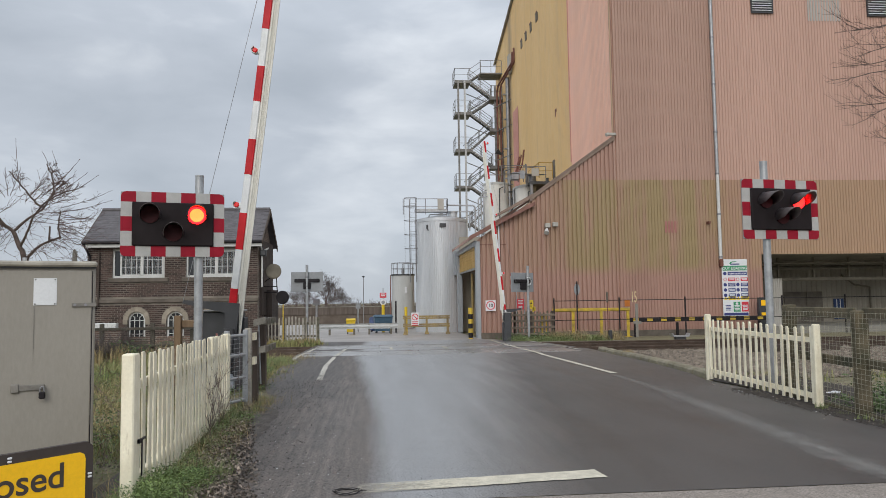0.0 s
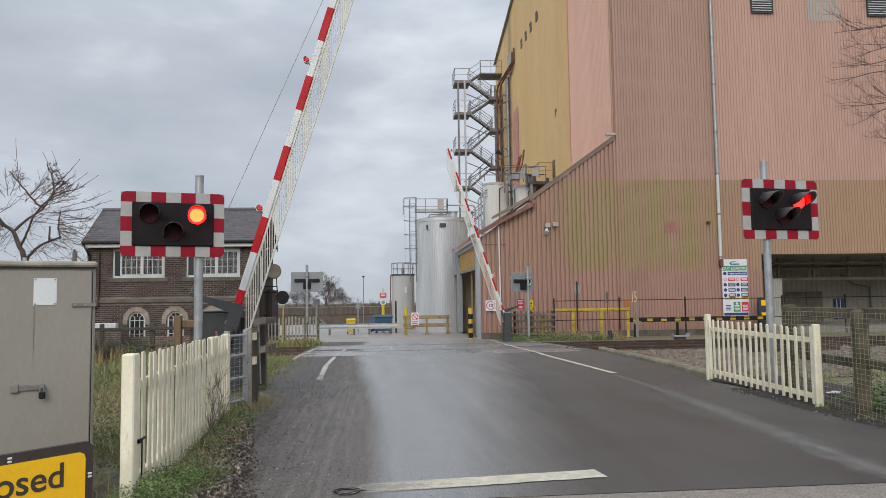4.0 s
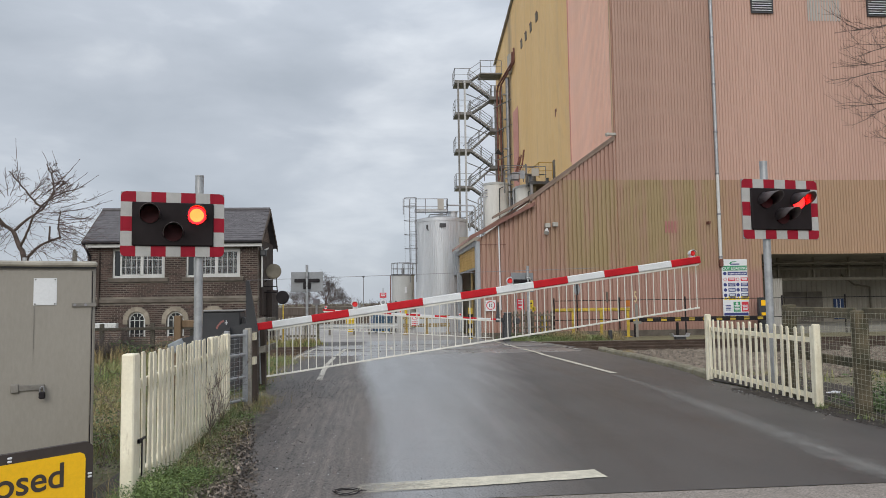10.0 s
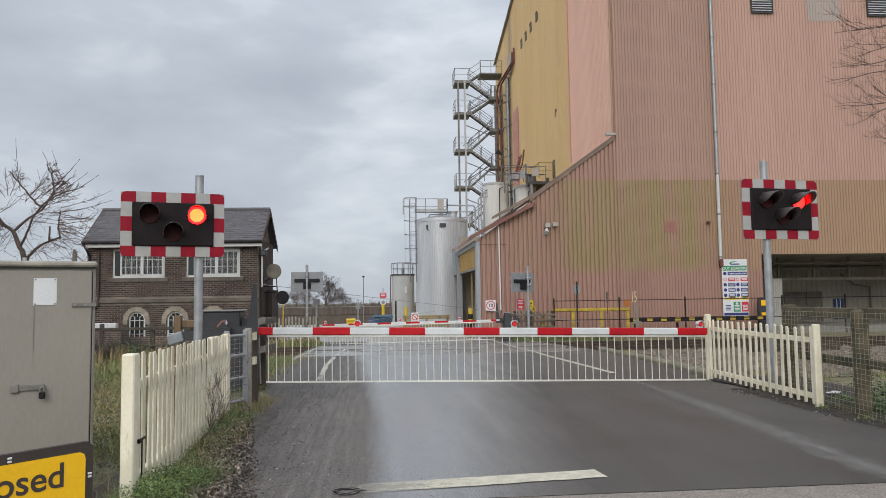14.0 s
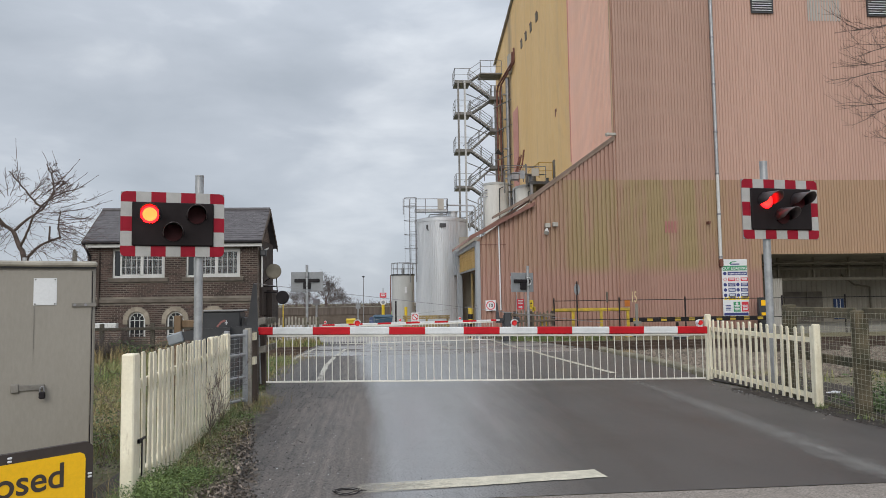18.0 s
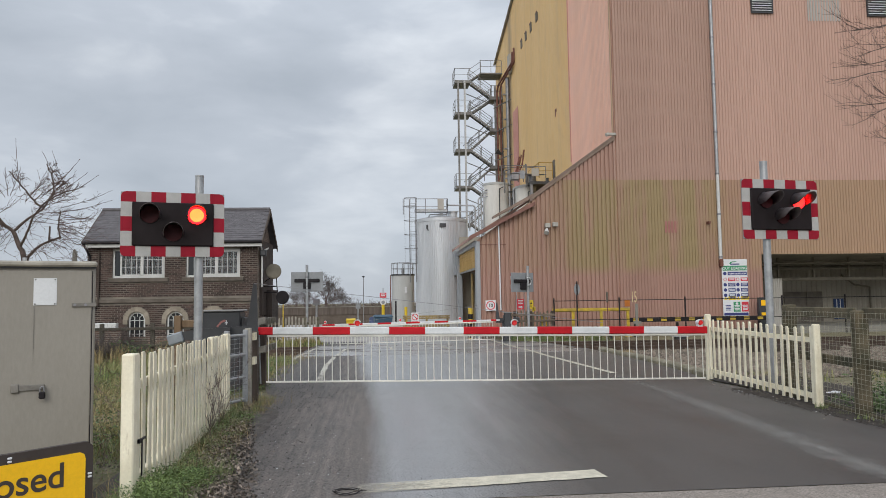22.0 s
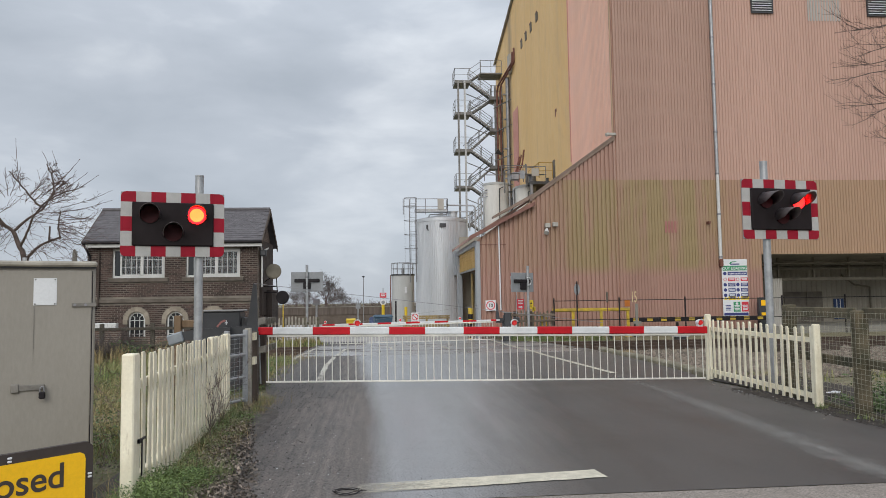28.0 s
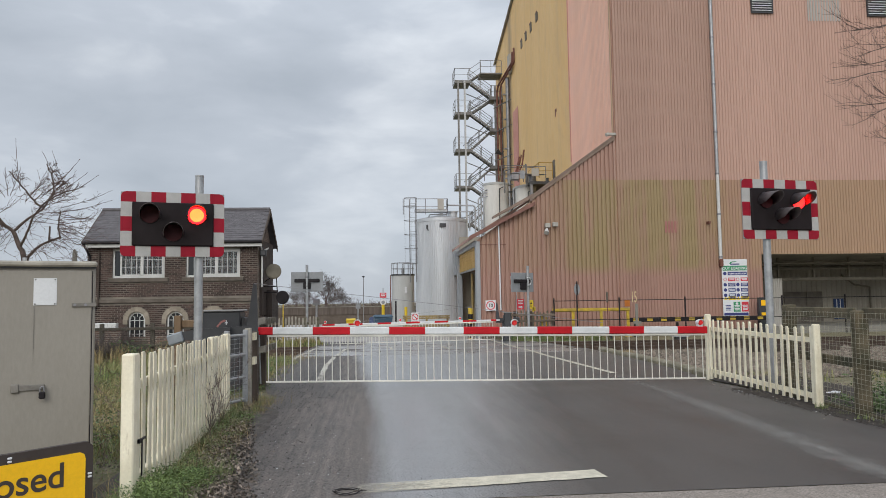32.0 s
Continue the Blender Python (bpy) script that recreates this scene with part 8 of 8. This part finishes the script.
def verge_band(lo, hi):
    """Spots along the fence foot, over a band that narrows towards the gate."""
    def spot():
        y = 4.8 + 6.4 * random.random() ** 1.5
        w = max(0.12, 1.0 - (y - 4.8) / 6.0)
        return -1.40 - 0.075 * (y - 5.0) + random.triangular(lo, hi, 0.0) * w, y, random.uniform(0.3, 1.0)
    return spot


leafy("leaf_litter", "brown dead leaves heaped along the road edge", 15000, verge_band(-0.2, 0.66), 0.021, "leaf_litter", 0.10)
leafy("leaf_litter", "dead leaves blown onto the muddy road edge", 2600, verge_band(-0.1, 1.05), 0.016, "leaf_litter", 0.05)
leafy("leaf_litter", "pale dead leaves on the heap", 5600, verge_band(-0.2, 0.6), 0.021, "pale_litter", 0.11)
leafy("leaf_litter", "dead leaves among the rough grass", 9000, clumps(160, -7, -2.2, 6.3, 15, 0.25), 0.022, "leaf_litter", 0.06)
leafy("leaf_litter", "dead leaves under the mesh fence", 2600, clumps(60, 5.35, 7.5, 6.8, 11.5, 0.25), 0.022, "leaf_litter", 0.06)


def stones(name, material, label, count, spot, smin, smax, lift=0.0):
    vs, fs = [], []
    for _ in range(count):
        x, y, k = spot()
        s = random.uniform(smin, smax)
        z = ground_z(y) + lift + s * 0.25
        o = len(vs)
        r_ = [random.uniform(0.6, 1.2) * s for _ in range(6)]
        a = random.uniform(0, 6.3)
        c_, s_ = math.cos(a), math.sin(a)
        for p in ((r_[0], 0, 0), (0, r_[1], 0), (-r_[2], 0, 0), (0, -r_[3], 0), (0.2 * s, 0.1 * s, r_[4] * 0.75), (0, 0, -r_[5] * 0.6)):
            vs.append((x + p[0] * c_ - p[1] * s_, y + p[0] * s_ + p[1] * c_, z + p[2]))
        for i in range(4):
            fs += [(o + i, o + (i + 1) % 4, o + 4), (o + (i + 1) % 4, o + i, o + 5)]
    me_ = bpy.data.meshes.new(name)
    me_.from_pydata(vs, [], fs)
    me_.materials.append(M[material])
    return tagged(new(name, me_), label, "stones", kind="stuff")


stones("ballast_stones", "ballast", "loose brown ballast stones", 17000, lambda: (random.uniform(6.4, 15.0), random.uniform(12.6, 22.4), 1), 0.025, 0.07, -0.05)
stones("ballast_stones", "ballast", "ballast stones among the rails", 7000, lambda: (random.uniform(6.6, 20.0), random.uniform(22.3, 29.7), 1), 0.035, 0.075, -0.175)
stones("ballast_stones", "ballast", "ballast stones among the rails", 2200, lambda: (random.uniform(-12.0, -2.9), random.uniform(22.3, 29.7), 1), 0.035, 0.075, -0.175)
stones("chippings", "wet_chip", "dark chippings scattered on the wet road", 1300, lambda: (random.gauss(-0.1, 0.75), 5.3 + abs(random.gauss(0, 1.6)), 1), 0.0018, 0.005)
stones("soil_clods", "dark_soil", "dark soil clods heaped along the road edge", 5200, verge_band(-0.25, 0.66), 0.004, 0.016, 0.01)
stones("chippings", "stone_grit", "mud crumbs along the road edge", 1600, lambda: (random.gauss(-1.35, 0.4), random.uniform(5.3, 14), 1), 0.004, 0.012)
stones("soil_crumbs", "dark_soil", "dark soil crumbs spilt along the fence foot", 4500, lambda: (5.42 - abs(random.gauss(0, 0.1)) + random.uniform(0, 0.15), random.uniform(5.6, 10.8), 1), 0.004, 0.014)
leafy("leaf_litter", "brown litter along the fence foot", 1200, clumps(60, 5.3, 5.62, 5.8, 10.6, 0.08), 0.017, "leaf_litter", 0.05)
blades("grass", "fresh_grass", "small green tufts under the picket fence", 500, clumps(7, 5.42, 5.6, 7.2, 9.0, 0.05), 0.06, 0.17, 0.005)
leafy("weeds", "green weeds against the mesh fence", 1500, clumps(14, 5.75, 6.3, 6.9, 9.0, 0.1), 0.026, "weed", 0.3)
stones("pale_chips", "panel_white", "pale flint chips trodden into the muddy roadside", 90, lambda: (random.gauss(-0.95, 0.35), 5.2 + abs(random.gauss(0, 1.6)), 1), 0.002, 0.007)
stones("litter_bits", "panel_white", "small pale scraps at the fence foot", 26, lambda: (random.uniform(5.2, 5.7), random.uniform(7.6, 10.8), 1), 0.006, 0.016)
stones("litter_bits", "panel_white", "small pale stones on the muddy edge", 16, lambda: (random.uniform(-1.3, -0.4), random.uniform(5.3, 8.0), 1), 0.003, 0.006)


def grow(g, tw, p, d, length, r, depth, spread, upward, rng, kids=3, keep=0.42):
    """A bending limb and its children; thin ones go to the twig mesh."""
    n = 4
    pts = [Vector(p)]
    d = Vector(d).normalized()
    for k in range(n):
        d = (d + Vector((rng.uniform(-1, 1), rng.uniform(-1, 1), rng.uniform(-1, 1) + upward)) * 0.16).normalized()
        pts.append(pts[-1] + d * length / n)
    for k in range(n):
        ra, rb = r * (1 - 0.5 * k / n), r * (1 - 0.5 * (k + 1) / n)
        (g if r > 0.012 else tw).cyl(pts[k], pts[k + 1], ra, 7 if r > 0.03 else 5 if r > 0.012 else 3, rb, caps=False)
    if depth <= 0:
        return
    for k in range(kids):
        t = rng.uniform(0.35, 1.0)
        i = min(n - 1, int(t * n))
        q = pts[i].lerp(pts[i + 1], t * n - i)
        v = Vector((rng.gauss(0, 1), rng.gauss(0, 1), rng.gauss(0, 0.8)))
        nd = (d + v.normalized() * spread + Vector((0, 0, upward * 0.5))).normalized()
        grow(g, tw, q, nd, length * rng.uniform(0.5, 0.8), r * rng.uniform(keep, keep + 0.2), depth - 1, spread, upward, rng, kids, keep)


def limb(g, pts, r0, r1, rng, wob=0.02):
    """A tapered limb through a few points, smoothed and slightly crooked; returns its fine points."""
    p = [Vector(q) for q in pts]
    ext = [2 * p[0] - p[1]] + p + [2 * p[-1] - p[-2]]
    fine_ = []
    for k in range(1, len(ext) - 2):
        for i in range(5):
            t = i / 5
            a, b, c, d = ext[k - 1], ext[k], ext[k + 1], ext[k + 2]
            q = 0.5 * (2 * b + (c - a) * t + (2 * a - 5 * b + 4 * c - d) * t * t + (3 * b - a - 3 * c + d) * t ** 3)
            fine_.append(q + Vector((rng.uniform(-wob, wob), rng.uniform(-wob, wob), rng.uniform(-wob, wob))))
    fine_.append(p[-1])
    n = len(fine_) - 1
    for k in range(n):
        ra, rb = r0 + (r1 - r0) * k / n, r0 + (r1 - r0) * (k + 1) / n
        g.cyl(fine_[k], fine_[k + 1], ra, 8 if r0 > 0.02 else 5, rb, caps=False)
    return fine_


def shoot(tw, p, d, length, r, depth, rng, lift=0.12, fork=0.75, kids=3):
    """A slender crooked shoot that bends up towards the light, with side twigs at its nodes."""
    n = 7
    pts, d = [Vector(p)], Vector(d).normalized()
    for k in range(n):
        d = (d + Vector((rng.gauss(0, 0.13), rng.gauss(0, 0.13), rng.gauss(0, 0.13) + lift))).normalized()
        pts.append(pts[-1] + d * length / n)
    for k in range(n):
        tw.cyl(pts[k], pts[k + 1], r * (1 - 0.55 * k / n), 4 if r > 0.004 else 3, r * (1 - 0.55 * (k + 1) / n), caps=False)
    if depth <= 0:
        return
    for _ in range(kids):
        i = rng.randrange(1, n)
        w = (pts[i + 1] - pts[i]).normalized()
        v = Vector((rng.gauss(0, 1), rng.gauss(0, 0.7), rng.gauss(0, 0.8) + 0.25)).normalized()
        shoot(tw, pts[i], (w + v * fork).normalized(), length * rng.uniform(0.3, 0.65), r * rng.uniform(0.55, 0.75), depth - 1, rng, lift, fork, kids)


rng = random.Random(7)
lt = thing("bare_tree", "leafless pollarded tree with knotty twiggy crown", "tree", pose(-6.5, 14.0, -0.06))
g, tw = Geo(), Geo()
lead = limb(g, [(0.12, 0, 0.0), (0.05, 0, 1.3), (0.0, 0, 2.35), (-0.09, 0, 2.57), (-0.22, 0.02, 2.86), (-0.5, 0.05, 3.03), (-0.95, 0.0, 3.35)], 0.066, 0.02, rng, 0.003)
limbs = [lead[16:],
         limb(g, [(-0.2, 0.02, 2.86), (0.0, 0.05, 3.06), (0.27, 0.1, 3.29), (0.44, 0.12, 3.57), (0.62, 0.15, 3.8)], 0.027, 0.009, rng, 0.007),
         limb(g, [(-0.08, 0, 2.57), (0.06, -0.1, 2.74), (0.24, -0.2, 3.1), (0.5, -0.25, 3.38), (0.9, -0.3, 3.58)], 0.026, 0.008, rng, 0.007),
         limb(g, [(0.03, 0, 2.3), (0.2, -0.12, 2.46), (0.42, -0.2, 2.6), (0.75, -0.25, 2.72)], 0.03, 0.018, rng, 0.006),
         limb(g, [(0.75, -0.25, 2.72), (0.69, -0.25, 2.94), (0.72, -0.22, 3.2)], 0.018, 0.01, rng),
         limb(g, [(0.27, 0.1, 3.29), (0.05, 0.15, 3.48), (-0.18, 0.2, 3.75), (-0.4, 0.2, 4.0)], 0.022, 0.008, rng, 0.012),
         limb(g, [(0.44, 0.12, 3.57), (0.4, 0.2, 3.85), (0.25, 0.25, 4.15)], 0.02, 0.008, rng),
         limb(g, [(-0.3, 0.02, 2.92), (-0.5, -0.2, 3.3), (-0.62, -0.3, 3.7)], 0.03, 0.01, rng)]
g.cyl((0.53, -0.22, 2.63), (0.54, -0.22, 2.92), 0.019, 8, 0.016)
for k, ps in enumerate(limbs):
    for _ in range(12):
        i = rng.randrange(len(ps) // 4, len(ps) - 1)
        out = (ps[i] - Vector((-0.15, 0.0, 2.95))).normalized()
        room = max(0.2, min(1.0, (4.05 - ps[i].z) / 0.8))
        shoot(tw, ps[i], out + Vector((rng.gauss(0.35, 0.45), rng.gauss(0, 0.5), rng.gauss(-0.1, 0.35))), rng.uniform(0.4, 0.85) * room, 0.006, 2, rng, 0.0, 0.9, 3)
    for _ in range(9):
        i = rng.randrange(len(ps) // 4, len(ps) - 1)
        shoot(tw, ps[i], (rng.gauss(0, 1), rng.gauss(0, 0.6), rng.gauss(0.0, 0.7)), rng.uniform(0.1, 0.28), 0.0055, 1, rng, 0.0, 1.2, 3)
# long arching shoots of the last summer, most of them swept towards the road
for x0, z0, x1, z1 in ((0.3, 3.45, 1.05, 4.16), (0.35, 3.5, 0.95, 3.99), (0.5, 3.4, 1.38, 3.87), (0.55, 3.5, 1.2, 3.9), (0.6, 3.3, 1.49, 3.64), (0.55, 3.2, 1.51, 3.45), (0.7, 3.1, 1.24, 3.08), (0.1, 3.45, 0.46, 3.94),
                       (0.0, 3.4, 0.38, 3.99), (-0.2, 3.5, 0.04, 4.0), (-0.1, 3.6, -0.2, 4.6), (0.8, 3.65, 0.4, 4.29), (0.8, 3.62, 0.58, 4.3), (-0.3, 3.5, -0.36, 4.04), (0.2, 3.2, 1.0, 3.3), (-0.4, 3.5, -0.75, 4.1)):
    yo = rng.uniform(-0.3, 0.3)
    ps = limb(tw, [(x0, yo * 0.5, z0), (x0 + (x1 - x0) * 0.5, yo * 0.8, z0 + (z1 - z0) * 0.4), (x1, yo, z1)], 0.0066, 0.003, rng, 0.006)
    for _ in range(5):
        i = rng.randrange(2, len(ps) - 3)
        w = (ps[i + 1] - ps[i]).normalized()
        shoot(tw, ps[i], w + Vector((rng.gauss(0, 0.5), rng.gauss(0, 0.5), rng.gauss(0, 0.5))), rng.uniform(0.08, 0.3), 0.0045, 1, rng, 0.03, 0.8, 2)
g.ob("trunk", "bark", lt, "grey brown trunk and limbs")
tagged(tw.ob("crown", "twig", lt, "dark bare twigs"), kind="stuff")

rng = random.Random(11)
rt = thing("bare_tree", "leafless tree with long drooping twigs", "tree", pose(13.0, 11.2, -0.06))
g, tw = Geo(), Geo()
g.cyl((0, 0, 0), (0.1, 0, 9.0), 0.28, 14, 0.16)
for z0, zm, xt, zt in ((6.9, 5.93, -5.5, 5.80), (6.4, 5.62, -5.25, 5.36), (6.0, 5.2, -5.62, 5.0), (6.2, 5.34, -5.5, 5.24), (5.2, 4.62, -5.45, 4.18), (5.3, 4.66, -5.4, 4.62), (4.6, 4.02, -4.75, 3.95), (7.6, 6.5, -5.1, 6.2)):
    yo = rng.uniform(-0.3, 0.3)
    ps = limb(g, [(0, 0, z0), (-2.2, yo * 0.4, (z0 + zm) / 2 + 0.25), (-4.2, yo * 0.8, zm + 0.08), (xt + 0.05, yo, zt)], 0.025, 0.003, rng, 0.014)
    m = len(ps)
    for k in range(8):
        i = rng.randrange(int(m * 0.66), m - 1)
        w = (ps[i + 1] - ps[i]).normalized()
        shoot(tw, ps[i], w + Vector((rng.uniform(-0.2, 0.4), rng.gauss(0, 0.5), rng.gauss(0.15, 0.5))), rng.uniform(0.1, 0.34), 0.0036, 1, rng, 0.07, 0.7, 3)
    for k in range(5):
        i = rng.randrange(int(m * 0.62), int(m * 0.9))
        w = (ps[i + 1] - ps[i]).normalized()
        shoot(tw, ps[i], w + Vector((0, rng.gauss(0, 0.2), rng.choice((-0.2, 0.14, 0.25)))), rng.uniform(0.4, 0.75), 0.0055, 2, rng, 0.045, 0.45, 3)
g.ob("trunk", "bark", rt, "dark trunk and long boughs")
tagged(tw.ob("crown", "twig", rt, "dark bare twigs"), kind="stuff")

# distant bare trees and hedge behind the yard
rng = random.Random(5)
for x, y, h, wide, full in ((-5.75, 80, 6.5, 1.0, 4), (-4.6, 83, 4.6, 1.1, 4), (-8.3, 84, 4.9, 0.7, 3), (-9.6, 86, 5.1, 0.7, 3), (-2.6, 86, 3.0, 1.2, 3), (0.2, 88, 2.9, 1.2, 3), (1.9, 84, 3.3, 0.9, 3), (-13.5, 82, 5.4, 1.0, 3), (-0.9, 92, 3.0, 1.3, 3)):
    ft = thing("far_tree", "distant leafless tree beyond the lower road", "tree", afar(x, y, -0.63), "far trees")
    g, tw = Geo(), Geo()
    g.cyl((0, 0, 0), (0, 0, h * 0.34), h * 0.024, 8, h * 0.017)
    for j in range(11):
        a = j * 2.4
        out = 0.1 + 1.0 * (j / 10.0)
        grow(g, tw, (0, 0, h * (0.34 - 0.08 * rng.random())), (math.cos(a) * out * wide, math.sin(a) * out * 0.6, 1.1 - 0.75 * j / 10.0), h * rng.uniform(0.22, 0.27), h * 0.0054, full, 0.75, 0.1, rng, 4, 0.5)
    g.ob("trunk", "twig", ft)
    tagged(tw.ob("crown", "far_twig", ft), kind="stuff")
rng = random.Random(3)
hb = thing("hedge", "dark winter hedge beyond the lower road", "hedge", afar(-14, 78, -0.63), kind="stuff")
tw = Geo()
for _ in range(3400):
    p = Vector((rng.uniform(0, 24), rng.uniform(0, 2), rng.uniform(0.0, 1.4)))
    q = p + Vector((rng.gauss(0, 0.5), rng.gauss(0, 0.4), rng.uniform(0.3, 0.9)))
    tw.cyl(p, q, 0.035, 3, 0.008, caps=False)
tagged(tw.ob("twigs", "twig", hb), kind="stuff")
# dry stalks by the picket fence, bramble before the signal box
rng = random.Random(9)
dsx = thing("dry_stalks", "thin dead weed stalks against the fence", "plants", pose(-1.84, 8.2, 0))
g, tw = Geo(), Geo()
for _ in range(9):
    shoot(tw, (rng.uniform(0.02, 0.12), rng.uniform(-0.6, 0.5), 0), (rng.uniform(-0.1, 0.25), rng.uniform(-0.3, 0.3), 1), rng.uniform(0.45, 0.8), 0.0032, 2, rng, 0.08, 0.6, 4)
tagged(tw.ob("stalks", "twig", dsx), kind="stuff")
pr = thing("post_and_rail_fence", "dark old post and rail fence before the signal box", "fence", pose(-9.4, 21.5, -0.25))
for z in (0.48, 0.98):
    Geo().box(0, 4.1, -0.02, 0.03, z - 0.04, z + 0.04, bev=0.01).ob("rail", "fence_dark", pr, at=pose(0, 0, 0, 0, rng.uniform(-0.4, 0.4), 0))
for x in (0.15, 1.55, 2.95, 4.05):
    Geo().box(x - 0.055, x + 0.055, 0.03, 0.13, 0, 1.14, bev=0.012).ob("post", "fence_dark", pr)
bb = thing("bramble", "leafless bramble tangle in the rough verge", "bush", pose(-3.4, 9.6, -0.06))
g, tw = Geo(), Geo()
for _ in range(46):
    shoot(tw, (rng.uniform(-1.2, 1.2), rng.uniform(-2.2, 2.6), 0), (rng.gauss(0, 0.7), rng.gauss(0, 0.7), 0.8), rng.uniform(0.4, 0.9), 0.0042, 2, rng, -0.08, 0.8, 3)
tagged(tw.ob("cane", "twig", bb), kind="stuff")
bm_ = thing("bramble", "leafless bramble bush before the signal box", "bush", pose(-7.3, 20.6, -0.25))
g, tw = Geo(), Geo()
for _ in range(34):
    grow(g, tw, (rng.gauss(0, 0.45), rng.uniform(-0.4, 0.6), 0), (rng.uniform(-0.5, 0.5), rng.uniform(-0.4, 0.4), 1), rng.uniform(0.35, 0.62), 0.0118, 3, 0.8, 0.1, rng, 4, 0.5)
tagged(tw.ob("cane", "far_twig", bm_), kind="stuff")
blades("dry_grass", "dry_grass", "tall dead weeds before the signal box", 1100, clumps(24, -8.4, -5.6, 19.6, 21.2, 0.16, 0.4), 0.3, 0.8, 0.012)
leafy("weeds", "dull weeds round the old fence", 2600, clumps(30, -9.2, -5.2, 19.6, 21.4, 0.18, 0.4), 0.035, "weed", 0.75)


def motions():
    """The booms come down, their skirt rods stay plumb, and the signal lamps turn their lit face out by turns; vehicles pass on the lower road."""
    for (boom, rods, rail, rx), turn in ((near_boom, NEAR_TURN), (far_boom, FAR_TURN)):
        walk(boom, [(t, pose(0, 0, 0.962, 0, -a, 0)) for t, a in turn])
        for o, x in rods:
            walk(o, [(t, pose(x, 0, -0.082, 0, a, 0)) for t, a in turn])
        walk(rail, [(t, pose(rx - SKIRT_L * math.sin(radians(a)), 0, -0.082 - SKIRT_L * math.cos(radians(a)))) for t, a in turn])
    for th, x0, v, y in ((van, -246.3, 13.8, 133), (car_a, 10.45, -11.25, 129), (car_b, 31.6, -11.25, 129)):
        walk(th, [(t, pose(x0 + v * t, y, -3.06)) for t in (0, 4, 8, 12, 16, 17, 18, 20, 24, 28, 32)])
    for drum, kind, (x, y, z) in LAMPS:
        rows, a = [], 0.0 if kind == 2 else 180.0
        rows.append((0, pose(x, y, z, 0, 0, a)))
        for t in SWITCH[1:]:
            f0 = round(t * FPS)
            rows.append(((f0 - 1) / FPS, pose(x, y, z, 0, 0, a)))
            for k in (1, 2, 3):
                rows.append(((f0 - 1 + k) / FPS, pose(x, y, z, 0, 0, a + 60 * k)))
            a += 180
        rows.append((32, pose(x, y, z, 0, 0, a)))
        walk(drum, rows)


motions()
